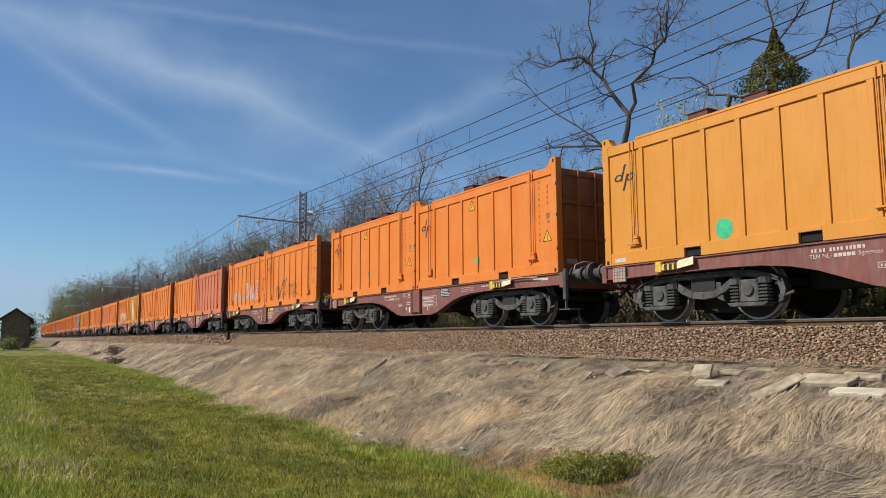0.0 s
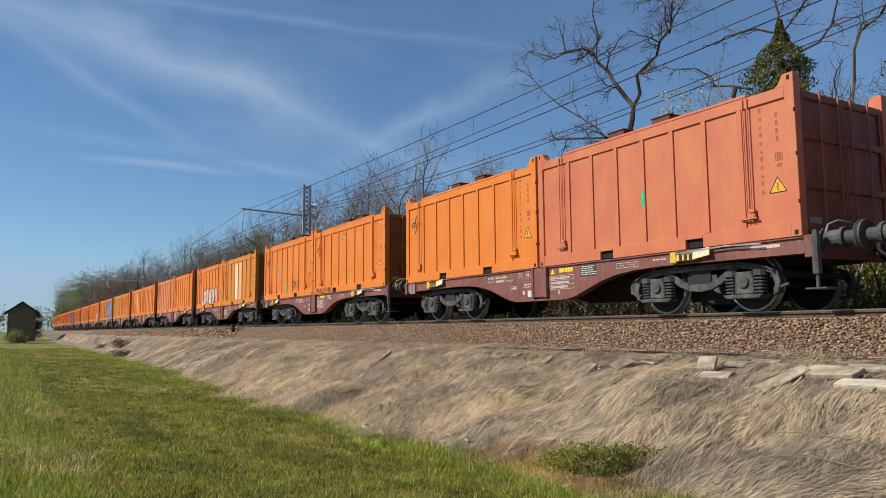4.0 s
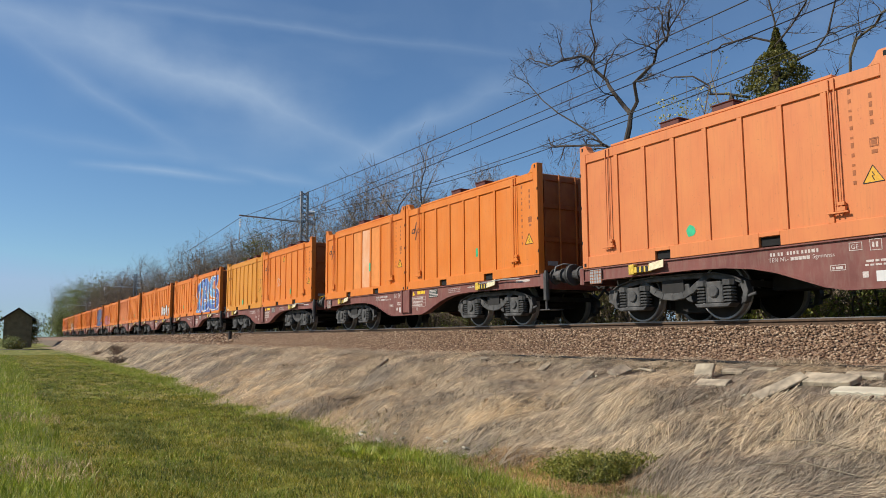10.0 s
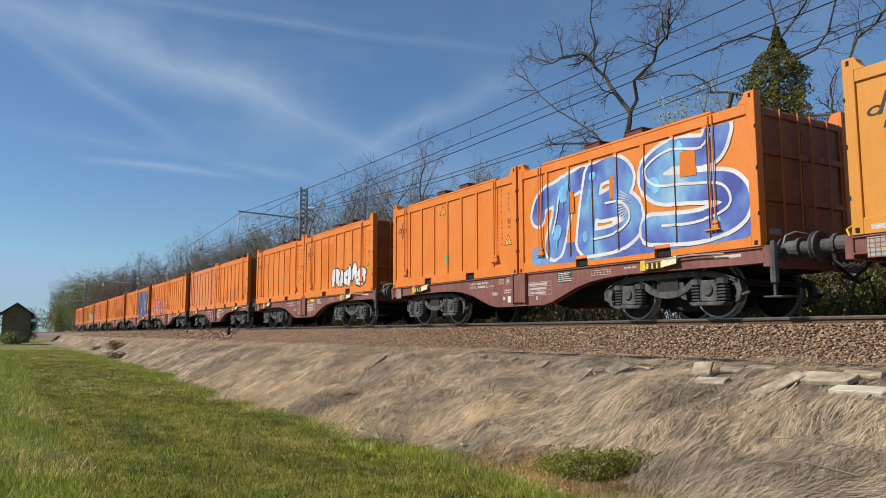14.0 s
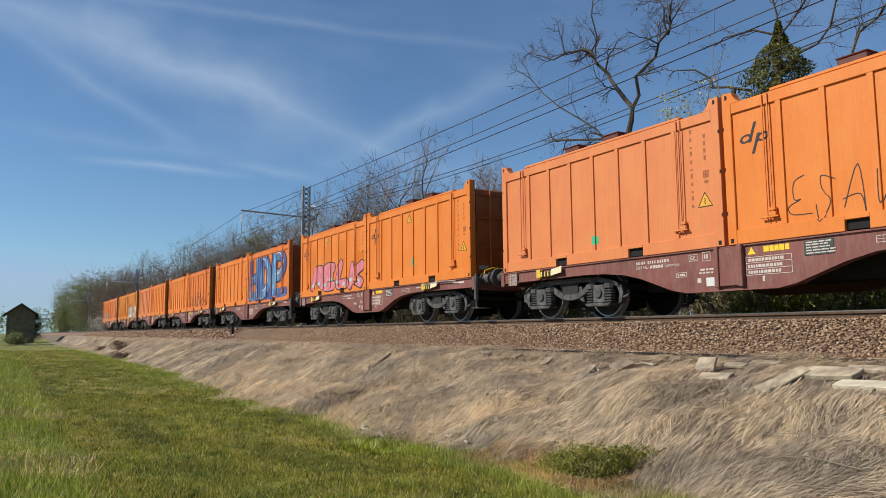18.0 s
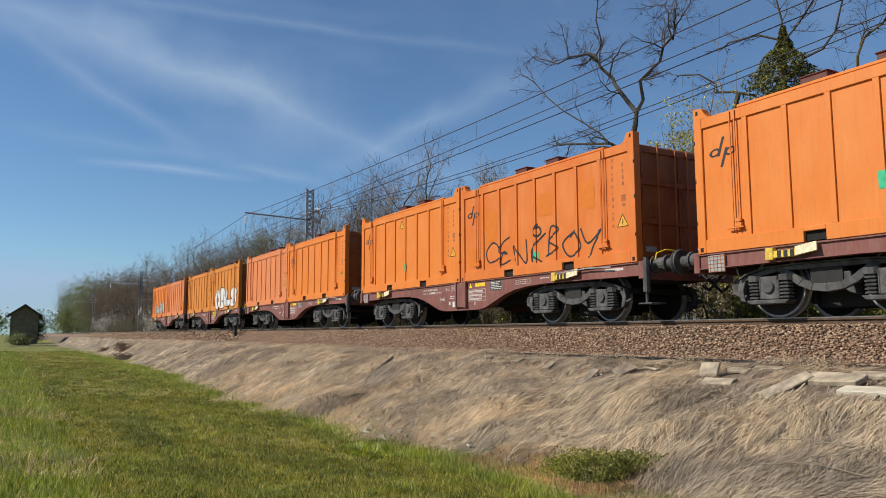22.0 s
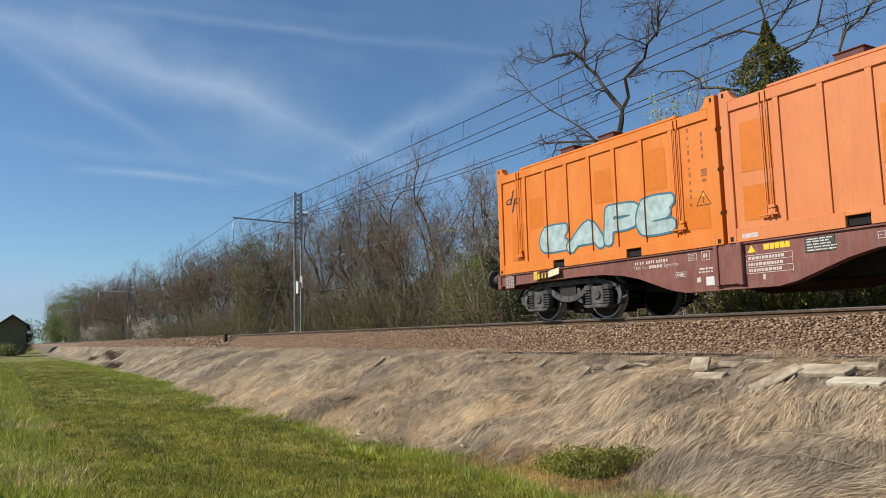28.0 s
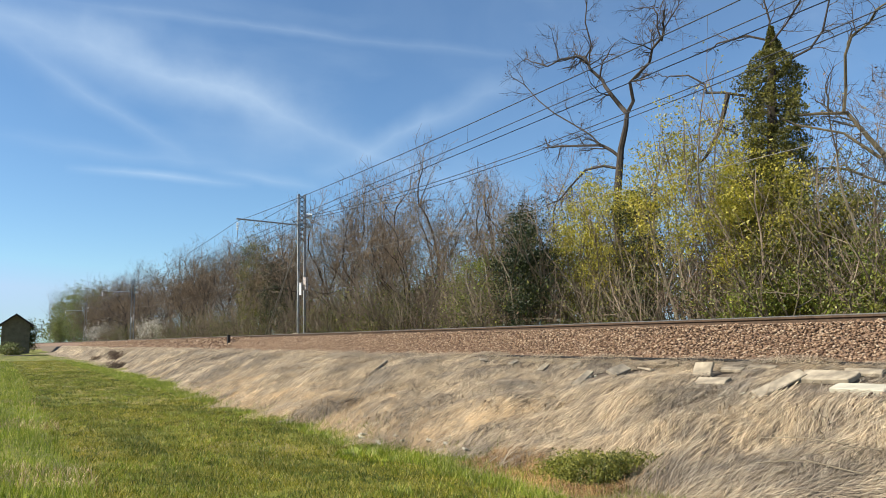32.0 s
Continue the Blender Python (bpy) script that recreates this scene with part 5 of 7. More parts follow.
    bubble(b, 0.95, 4.65, 0.24, 1.05, "EAPE", PALE, TEAL, 141)
    load(11, a, b)


# fat letter skeletons, in a unit square, left to right as they are read
FAT = {"S": [[(0.92, 0.86), (0.55, 1.0), (0.15, 0.80), (0.45, 0.52), (0.88, 0.32), (0.55, 0.0), (0.05, 0.12)]],
       "R": [[(0.12, 0.0), (0.18, 0.95)], [(0.18, 0.95), (0.75, 0.95), (0.80, 0.62), (0.25, 0.48)], [(0.45, 0.46), (0.95, 0.0)]],
       "E": [[(0.90, 0.92), (0.20, 0.90), (0.12, 0.10), (0.90, 0.04)], [(0.18, 0.50), (0.75, 0.55)]],
       "M": [[(0.05, 0.0), (0.18, 0.95), (0.45, 0.35), (0.78, 1.05), (0.98, 0.05)]],
       "L": [[(0.25, 1.0), (0.15, 0.12), (0.90, 0.06)]],
       "K": [[(0.12, 1.0), (0.15, 0.0)], [(0.90, 1.0), (0.22, 0.48), (0.98, 0.02)]],
       "O": [[(0.50, 0.98), (0.10, 0.60), (0.25, 0.08), (0.75, 0.06), (0.92, 0.55), (0.52, 0.98)]],
       "B": [[(0.12, 0.0), (0.15, 0.98)], [(0.15, 0.98), (0.78, 0.85), (0.28, 0.54)], [(0.28, 0.54), (0.98, 0.32), (0.72, 0.02), (0.12, 0.02)]],
       "A": [[(0.02, 0.0), (0.50, 1.0), (0.95, 0.0)], [(0.22, 0.34), (0.78, 0.34)]],
       "P": [[(0.15, 0.0), (0.20, 1.0)], [(0.20, 1.0), (0.90, 0.92), (0.85, 0.52), (0.25, 0.46)]],
       "N": [[(0.08, 0.0), (0.15, 1.0), (0.82, 0.0), (0.92, 1.0)]]}


# wall-high pieces: strokes of each letter over the length and height of the wall, with their breadth in metres
PIECES = {"TBS": [[([(0.01, 0.55), (0.04, 0.72), (0.14, 0.80), (0.28, 0.90)], 0.40), ([(0.17, 0.80), (0.15, 0.45), (0.11, 0.12)], 0.50)],
                  [([(0.34, 0.88), (0.31, 0.50), (0.29, 0.12)], 0.44), ([(0.34, 0.88), (0.44, 0.92), (0.50, 0.76), (0.45, 0.57), (0.37, 0.50)], 0.40), ([(0.38, 0.48), (0.50, 0.46), (0.54, 0.26), (0.46, 0.11), (0.30, 0.08)], 0.42)],
                  [([(0.90, 1.02), (0.86, 0.84), (0.72, 0.90), (0.62, 0.76), (0.66, 0.56), (0.80, 0.50), (0.93, 0.42), (0.95, 0.20), (0.82, 0.09), (0.62, 0.13)], 0.44)]],
          "HDP": [[([(0.05, 0.95), (0.03, 0.06)], 0.48), ([(0.24, 1.0), (0.23, 0.06)], 0.50), ([(0.05, 0.48), (0.23, 0.52)], 0.34)],
                  [([(0.36, 1.0), (0.35, 0.06)], 0.52), ([(0.36, 0.98), (0.49, 0.88), (0.56, 0.52), (0.50, 0.16), (0.35, 0.06)], 0.50)],
                  [([(0.71, 1.0), (0.67, 0.03)], 0.60), ([(0.71, 0.96), (0.85, 1.0), (0.95, 0.76), (0.86, 0.50), (0.70, 0.46)], 0.44)]]}


def word(box_, text, y1, z0, z1, fill, edge, seed):
    """Wall-high sprayed letters: an edge line, a filled body, light patches, drips and rays in it."""
    r_ = random.Random(seed)
    long_, tall_ = 5.25, z1 - z0 - 0.32
    at = lambda pts: [(y1 - 0.02 - u * long_ - CL / 2, z0 + 0.20 + v * tall_) for u, v in smooth_line(pts, 5)]
    paint_on("letter_base", sprayed([(at([(0.0, 0.02), (0.5, 0.0), (0.98, 0.03)]), 0.40)], NEAR - 0.0004), fill, box_, "blue sprayed ground under the letters")
    for k, glyph in enumerate(PIECES[text]):
        lift = 0.0018 + 0.0042 * k
        for extra, mat, more, nm in ((0.17, edge, 0.0, "letter_edge"), (0.03, fill, 0.0018, "letter_fill")):
            s = sprayed([(at(pts), thick + extra) for pts, thick in glyph], NEAR - lift - more)
            paint_on(nm, s, mat, box_, "sprayed graffiti letter")
    top = 0.0018 + 0.0042 * 3 + 0.001
    for q in range(12):
        s = Shape()
        glyph = PIECES[text][q % 3]
        pts, thick = glyph[r_.randrange(len(glyph))]
        line = at(pts)
        yc, zc = line[r_.randrange(len(line))]
        blob(s, yc, min(1.8, max(0.35, zc)), r_.uniform(0.06, 0.15), r_.uniform(0.08, 0.24), NEAR - top - 0.0002 * q, seed + q, 12)
        if q % 3 == 0:                                # a drip that runs down from the patch
            s.add([(NEAR - top - 0.0028 - 0.0001 * q, yc - 0.02, zc), (NEAR - top - 0.0028 - 0.0001 * q, yc + 0.02, zc), (NEAR - top - 0.0028 - 0.0001 * q, yc, max(0.3, zc - 0.45))], [(0, 1, 2)])
        paint_on("letter_shine", s, SKYBLUE, box_, "light blue sprayed patch")
    s = Shape()
    for q in range(10):                               # rays and highlight lines
        a = -0.5 + 0.11 * q
        ya, za = y1 - 0.12 - 0.55 * long_ - CL / 2, z0 + 0.95
        xr = NEAR - top - 0.0042 - 0.0002 * q
        s.add([(xr, ya + 0.15 * math.cos(a), za - 0.15 * math.sin(a)), (xr, ya + 0.55 * math.cos(a), za - 0.55 * math.sin(a)), (xr, ya + 0.55 * math.cos(a), za - 0.55 * math.sin(a) + 0.022)], [(0, 1, 2)])
    for k, glyph in enumerate(PIECES[text]):
        pts, thick = glyph[-1]
        line = [(y + thick * 0.24, z + thick * 0.16) for y, z in at(pts)]
        glint = sprayed([(line[2:-2], 0.045)], NEAR - top - 0.0066 - 0.0003 * k, 0.02)
        s.add(glint.v, glint.f)
    paint_on("letter_ray", s, CREAM, box_, "thin white spray lines")


def bubble(box_, y0, y1, z0, z1, text, fill, edge, seed, second=None):
    """A row of fat overlapping sprayed letters with an outline, each its own size and tilt."""
    r_ = random.Random(seed)
    w = (y1 - y0) / len(text)
    fat = (z1 - z0) * 0.26
    for k, ch in enumerate(text):
        lw, lh, base, tilt = w * r_.uniform(0.92, 1.12), (z1 - z0) * r_.uniform(0.68, 0.92), z0 + fat * 0.5 + r_.uniform(0.0, 0.12), r_.uniform(-0.06, 0.22)
        left = y1 - k * w - 0.1 * w - CL / 2
        lift = 0.0008 + 0.0030 * k
        lines = [[(left - (u + tilt * v) * lw * 0.9, base + v * (lh - fat)) for u, v in smooth_line(stroke, 5)] for stroke in FAT[ch]]
        out_ = sprayed([(line, fat + 0.075) for line in lines], NEAR - lift, 0.03)
        in_ = sprayed([(line, fat) for line in lines], NEAR - lift - 0.0014, 0.03)
        paint_on("graffiti", out_, edge, box_, "graffiti letter outline")
        paint_on("graffiti", in_, fill, box_, "sprayed graffiti filling")
    if second:
        gloss = Shape()
        for k in range(len(text) * 2):
            blob(gloss, y1 - (k + 0.5) * w / 2 - CL / 2, z0 + r_.uniform(0.08, 0.5) * (z1 - z0), w * 0.13, 0.07, NEAR - 0.0008 - 0.003 * len(text) - 0.0002 * k, seed + k, 12)
        paint_on("graffiti", gloss, second, box_, "sprayed pale spots")


make_train()

# ---- overhead line ----
SUPPORTS = [-23.5 + 64.0 * k for k in range(8)]
MAST_X = 14.6


def mast():
    """Laced steel mast of two channels, with a bracket over the line, on a concrete foot."""
    m = thing("overhead_line_mast", "grey laced steel mast carrying the overhead wires", "mast", "masts along the railway")
    for dx in (-0.19, 0.19):
        part("channel", Shape().box(dx - 0.03, dx + 0.03, -0.09, 0.09, 0, 8.1).box(dx - 0.055, dx + 0.055, -0.09, -0.075, 0, 8.1).mesh("channel", STEEL, 0.003), m, "grey steel channel")
    for k in range(16):
        z = 0.35 + 0.48 * k
        s = Shape().tube([(-0.19 if k % 2 else 0.19, -0.095, z), (0.19 if k % 2 else -0.19, -0.095, z + 0.45)], 0.014, 4)
        part("lacing_bar", s.mesh("lacing_bar", STEEL), m)
    for k in range(10):
        z = 5.35 + 0.27 * k
        for e in (-1, 1):
            part("lacing_bar", Shape().tube([(-0.19 * e, -0.06, z), (0.19 * e, -0.06, z + 0.27)], 0.028, 4).mesh("lacing_bar", WIRE), m, "dark lacing bar")
    part("foot", Shape().box(-0.35, 0.35, -0.4, 0.4, -0.9, 0.12).mesh("foot", CONCRETE, 0.02), m, "concrete foot")
    arm = Shape().tube([(0.0, 0, 6.28), (-3.75, 0, 6.42)], 0.045, 8)
    part("bracket_arm", arm.mesh("bracket_arm", STEEL), m, "steel bracket arm")
    part("bracket_stay", Shape().tube([(0.0, 0, 7.85), (-2.4, 0, 6.38)], 0.014, 5).mesh("bracket_stay", WIRE), m)
    s = Shape()
    for k in range(5):
        s.lathe((-3.68, 0, 6.18 - 0.09 * k), "z", [(-0.03, 0.03), (-0.01, 0.075), (0.01, 0.075), (0.03, 0.03)], 10)
    part("insulator", s.mesh("insulator", PORCELAIN), m, "white ribbed insulator")
    part("steady_arm", Shape().tube([(-3.68, 0, 5.75), (-3.7, 0, 5.12)], 0.02, 5).tube([(-3.0, 0, 5.7), (-3.7, 0, 5.16)], 0.014, 5).mesh("steady_arm", STEEL), m)
    for z, y in ((6.86, 0.1), (6.25, -0.1)):
        s = Shape()
        s.tube([(0.05, y, z), (0.55, y, z)], 0.025, 6)
        for k in range(4):
            s.lathe((0.28 + 0.11 * k, y, z), "x", [(-0.045, 0.05), (-0.014, 0.165), (0.014, 0.165), (0.045, 0.05)], 10)
        part("insulator", s.mesh("insulator", PORCELAIN), m, "white side insulator")
    part("number_board", Shape().box(0.04, 0.18, -0.60, -0.11, 2.55, 3.25).mesh("number_board", WHITE, 0.004), m, "blank white board")
    part("number_board", Shape().box(-0.16, -0.10, -0.45, -0.11, 2.25, 2.95).mesh("number_board", CREAM, 0.004), m, "blank white board")
    return m


first = mast()
first.matrix_basis = pose(MAST_X, SUPPORTS[0], RAIL + 0.02)
for y in SUPPORTS[1:]:
    copy_thing(first, pose(MAST_X, y, RAIL + 0.02))
for dy in (0.0, 0.5):
    thing("guy_wire", "pale slanting guy wire of a mast", "guy wire", "guy wires", me=Shape().tube([(MAST_X, 40.6, 7.6), (MAST_X + 0.1, 47.6 + dy, 1.3)], 0.022, 5).mesh("guy_wire", PALEWIRE))


def sagging(xa, za, sag, spans=SUPPORTS, step=16):
    pts = []
    for a, b in zip(spans, spans[1:]):
        for k in range(step):
            t = k / step
            pts.append((xa, a + (b - a) * t, za - sag * 4 * t * (1 - t)))
    pts.append((xa, spans[-1], za))
    return pts


def wire(name, label, pts, r_, mat=None):
    return thing(name, label, "overhead wire", "wires of the overhead line", me=Shape().tube(pts, r_, 5).mesh(name, mat or WIRE))


wire("messenger_wire", "dark messenger wire of the overhead line", sagging(TRACK, 8.04, 0.74), 0.013)
CONTACT = 6.83
for dx, dz in ((-0.06, 0.0), (0.10, -0.14)):
    wire("contact_wire", "dark copper contact wire over the track", [(TRACK + dx, y, CONTACT + dz) for y in np.arange(-23.5, 430, 20)], 0.011)
for i, y in enumerate(np.arange(-20.0, 105.0, 4.1)):
    t = ((y + 23.5) % 64.0) / 64.0
    thing("dropper", "thin dropper wire between messenger and contact wire", "dropper wire", "droppers of the overhead line",
          me=Shape().tube([(TRACK, y, 8.04 - 0.74 * 4 * t * (1 - t)), (TRACK - 0.03, y, CONTACT)], 0.004, 4).mesh("dropper", WIRE))
for dx, dz in ((0.0, 0.0), (0.12, -0.12)):
    pts = [(15.2 + dx, y, 7.78 + dz + 0.0019 * (y - 19.0) ** 2) for y in np.arange(-8.0, 41.5, 3.5)]
    pts += [(15.2 + dx, y, 8.62 + dz - 1.0 * 4 * ((y - 40.5) % 64 / 64) * (1 - (y - 40.5) % 64 / 64)) for y in np.arange(44.5, 425, 4)]
    wire("feeder_wire", "dark feeder wire along the masts", pts, 0.014)
wire("telephone_cable", "pale cable strung along the masts", sagging(14.95, 6.0, 0.5), 0.008, PALEWIRE)

# ---- bits along the bank ----
post_ = thing("marker_post", "short dark rusty marker post in the ballast shoulder", "post", at=pose(9.0, 34.6, 1.24), me=Shape().box(-0.06, 0.06, -0.07, 0.07, 0, 0.50).box(-0.075, 0.075, -0.085, 0.085, 0.46, 0.52).mesh("marker_post", DARK, 0.01))


def slab_mesh(l, w, h, seed, mat):
    """A broken concrete slab with uneven corners."""
    r_ = random.Random(seed)
    s = Shape()
    n = 8
    ring_ = []
    for k in range(n):
        a = 2 * math.pi * k / n
        c, d_ = math.cos(a), math.sin(a)
        q = 1 / max(abs(c), abs(d_))
        ring_.append((c * q * l / 2 * r_.uniform(0.93, 1.05), d_ * q * w / 2 * r_.uniform(0.92, 1.06)))
    s.prism([(y, z) for y, z in ring_], -h / 2, h / 2)
    s.v = [(y, z, x + r_.uniform(-0.006, 0.006)) for x, y, z in s.v]
    return s.mesh("concrete_slab", mat, 0.008)


# place, length, width, thickness, tilt, turn, pale or weathered
SLABS = [(7.92, 6.72, 0.26, 0.22, 0.06, -50, 100, 0), (7.64, 6.36, 0.46, 0.16, 0.08, -10, 96, 0), (7.70, 8.05, 0.42, 0.17, 0.06, 30, 14, 0), (7.34, 8.42, 0.52, 0.10, 0.08, 32, 18, 0), (8.12, 9.45, 0.36, 0.09, 0.07, 24, 24, 0),
         (7.78, 4.92, 0.60, 0.22, 0.09, -6, 92, 0), (7.54, 4.42, 0.56, 0.22, 0.11, -4, 94, 1), (7.50, 5.32, 0.66, 0.17, 0.05, 10, -22, 0), (8.12, 6.42, 0.34, 0.12, 0.06, -8, 88, 0), (8.22, 6.05, 0.42, 0.12, 0.06, -5, 92, 0),
         (8.20, 11.3, 0.34, 0.10, 0.07, 18, 30, 0), (8.05, 7.85, 0.42, 0.08, 0.05, 14, 70, 0), (8.10, 10.3, 0.36, 0.12, 0.06, 10, 30, 0), (7.15, 14.9, 0.62, 0.09, 0.08, -14, 24, 0), (8.12, 4.72, 0.46, 0.15, 0.07, -8, 91, 0), (8.10, 12.2, 0.28, 0.12, 0.07, 20, 60, 0)]
for i, (x, y, l, w, h, tilt, rz, pale) in enumerate(SLABS):
    slope = math.degrees(math.atan2(float(height(x + 0.2, y) - height(x - 0.2, y)), 0.4))
    z = float(height(x, y)) + 0.035 + abs(math.sin(radians(tilt))) * w * 0.35
    thing("concrete_slab", ("pale broken concrete slab" if pale else "weathered broken concrete slab") + " lying in dry grass", "slab", "broken slabs on the bank",
          at=pose(x, y, z, 0, -slope, 0) @ pose(0, 0, 0, tilt, 0, rz), me=slab_mesh(l, w, h * 0.7, i, PALECON if pale else CONCRETE))
kerb = Shape().box(-0.05, 0.05, -0.49, 0.49, 0, 0.10).mesh("cable_trough_lid", CONCRETE, 0.012)
lid = thing("cable_trough_lid", "weathered concrete edging beside the ballast", "edging", "concrete edging along the ballast", at=pose(8.55, 3.0, 0.98, 0, 0, 0.6), me=kerb)
for i in range(1, 32):
    copy_thing(lid, pose(8.55 + 0.02 * math.sin(i * 2.3), 3.0 + i, 0.975 + 0.014 * math.sin(i * 1.7), 0, 6 * math.sin(i), 1.2 * math.sin(i * 3.1)))


# a thin black line along the top of the edging
EDGE = [(8.47, 3.2, 1.12), (8.48, 5.0, 1.11), (8.47, 7.2, 1.12), (8.48, 9.4, 1.11), (8.47, 11.8, 1.11), (8.49, 14.0, 1.10)]
thing("black_cable", "thin black line along the concrete edging", "cable", me=Shape().tube(EDGE, 0.02, 6).mesh("black_cable", BLACK, 0, True))


def litter(name, label, x, y, n, size, mat, seed):
    r_ = random.Random(seed)
    s = Shape()
    for _ in range(n):
        a, b = x + r_.uniform(-0.35, 0.35), y + r_.uniform(-0.5, 0.5)
        z = float(height(a, b)) + 0.03
        m = pose(a, b, z, r_.uniform(-25, 25), r_.uniform(-25, 25), r_.uniform(0, 360))
        l, w = size * r_.uniform(0.6, 1.4), size * r_.uniform(0.2, 0.5)
        s.box(-l, l, -w, w, -0.012, 0.012, m)
    return thing(name, label, "rubble", kind="stuff", me=s.mesh(name, mat, 0.004))


litter("pale_rubble", "pale broken rubble and dry stems at the bank's foot", 4.95, 9.85, 16, 0.10, PALECON, 1)
litter("pale_rubble", "pale broken rubble in dry grass", 5.3, 8.5, 14, 0.08, PALECON, 2)
litter("pale_rubble", "small pale stones among the slabs", 6.75, 7.85, 30, 0.035, PALECON, 3)
litter("pale_rubble", "small pale stones among the slabs", 7.05, 5.6, 24, 0.03, PALECON, 4)
litter("pale_rubble", "pale stones washed out below the slabs", 7.15, 8.05, 34, 0.028, PALECON, 6)
litter("brown_rubble", "brown stones under the pale slab", 7.1, 4.15, 40, 0.035, STONES, 5)


def stick(pts, r_):
    base = [(x, y, float(height(x, y)) + z) for x, y, z in pts]
    thing("dead_stick", "thin grey dead branch lying on the bank", "branch", "dead branches on the bank", me=Shape().tube(base, [r_, r_ * 0.8, r_ * 0.5][:len(base)], 5).mesh("dead_stick", PALEBARK))


for k in range(3):
    q = random.Random(900 + k)
    x, y = 6.0 + q.uniform(-0.2, 0.4), 3.3 + 0.3 * k
    a = q.uniform(-0.5, 0.5)
    stick([(x, y, 0.10), (x + 0.35 * math.sin(a), y + 0.45, 0.17), (x + 0.6 * math.sin(a), y + 0.95, 0.09)], 0.006)

# ---- grass ----
def direction_noise(x, y):
    return np.sin(0.9 * x + 1.7 * y) + 0.7 * np.sin(2.3 * x - 1.1 * y + 2) + 0.5 * np.sin(4.7 * y + 1.9 * x)


def ribbons(name, x, y, z, head, length, rise, width, mat, label, droop=1.0, seg=3, seed=1):
    """Long bent blades as ribbons: they leave the ground, arch over and lie down along their heading."""
    r_ = np.random.default_rng(seed)
    n = len(x)
    dx, dy = np.cos(head), np.sin(head)
    verts = np.zeros((n, seg + 1, 2, 3), np.float32)
    for k in range(seg + 1):
        t = k / seg
        px, py = x + dx * length * t, y + dy * length * t
        gz = height(px, py)
        up = rise * np.sin(math.pi * min(0.9, t * 0.85)) * droop + 0.012
        w = width * (1 - 0.75 * t)
        verts[:, k, 0] = np.stack([px - dy * w, py + dx * w, gz + z + up], -1)
        verts[:, k, 1] = np.stack([px + dy * w, py - dx * w, gz + z + up + w * 0.4], -1)
    base = (np.arange(n) * (seg + 1) * 2)[:, None, None]
    q = np.array([(2 * k, 2 * k + 1, 2 * k + 3, 2 * k + 2) for k in range(seg)])
    return thing(name, label, "grass", kind="stuff", me=raw_mesh(name, verts.reshape(-1, 3), (q[None] + base).reshape(-1, 4), mat))


def blades(name, x, y, h, width, mat, label, lean=0.5, seed=1):
    """Upright blades, one leaning triangle each."""
    r_ = np.random.default_rng(seed)
    n = len(x)
    a = r_.uniform(0, 6.283, n)
    g = height(x, y)
    b = r_.uniform(0, 6.283, n)
    l = h * lean * r_.uniform(0.2, 1.0, n)
    v0 = np.stack([x - np.cos(a) * width, y - np.sin(a) * width, g - 0.005], -1)
    v1 = np.stack([x + np.cos(a) * width, y + np.sin(a) * width, g - 0.005], -1)
    v2 = np.stack([x + np.cos(b) * l, y + np.sin(b) * l, g + h], -1)
    v = np.stack([v0, v1, v2], 1).reshape(-1, 3)
    return thing(name, label, "grass", kind="stuff", me=raw_mesh(name, v, np.arange(3 * n).reshape(-1, 3), mat))


def scatter(n, x0, x1, y0, y1, near=True, seed=1):
    """Places over a strip, denser near the viewer's end."""
    r_ = np.random.default_rng(seed)
    u = r_.uniform(0, 1, n)
    y = y0 * (y1 / y0) ** u if near else y0 + (y1 - y0) * u
    return r_.uniform(x0, x1, n), y, r_


def straw(name, n, y0, y1, length, width, mat, seed, label, lo=0.0, hi=1.0):
    x, y, r_ = scatter(n, 0, 1, y0, y1, True, seed)
    t = toe(y)
    x = t - 0.05 + (SHELF_X + 0.15 - t) * (lo + (hi - lo) * x)
    d = direction_noise(x, y)
    # tufts: blades that start near one another share a heading
    cell = np.floor(x / 0.22 + 0.5 * np.sin(7 * y)) * 57.3 + np.floor(y / 0.26 + 0.5 * np.sin(5 * x)) * 131.7
    own = np.sin(cell * 12.9898) * 43758.5453
    own = own - np.floor(own)
    head = math.pi + 0.35 - 0.35 * np.clip((7.5 - y) / 3.0, -0.6, 1) + 0.26 * d + 1.15 * (own - 0.5) + r_.normal(0, 0.28, n)
    clump = 0.55 * (0.5 + 0.5 * np.sin(3.1 * x + 2.2 * y + 1.5 * d)) + 0.45 * np.abs(np.sin(own * 31.0))
    for sx_, sy_, sl_ in CLEAR:
        clump = np.where((x - sx_ - 0.12) ** 2 + (y - sy_) ** 2 > sl_ ** 2, clump, -0.6)
    ln = length * r_.uniform(0.5, 1.4, n)
    keep = r_.uniform(0, 1, n) < 0.35 + 0.65 * clump
    x, y, head, ln, clump = x[keep], y[keep], head[keep], ln[keep], clump[keep]
    rise = (0.02 + 0.11 * np.maximum(clump, 0) ** 1.4) * r_.uniform(0.2, 1.4, len(x)) * np.where((x > 7.3) & (y < 13), 0.4, 1.0)
    ribbons(name, x, y, 0.0, head, ln, rise, width * (1 + y / 26.0), mat, label, seg=2 if y0 > 20 else 3, seed=seed)


CLEAR = [(q[0] - 0.10, q[1], q[2] * 0.50 + 0.06) for q in SLABS] + [(5.27, 5.9, 0.50), (6.95, 5.75, 0.22), (7.25, 4.25, 0.30), (7.15, 7.9, 0.28)]


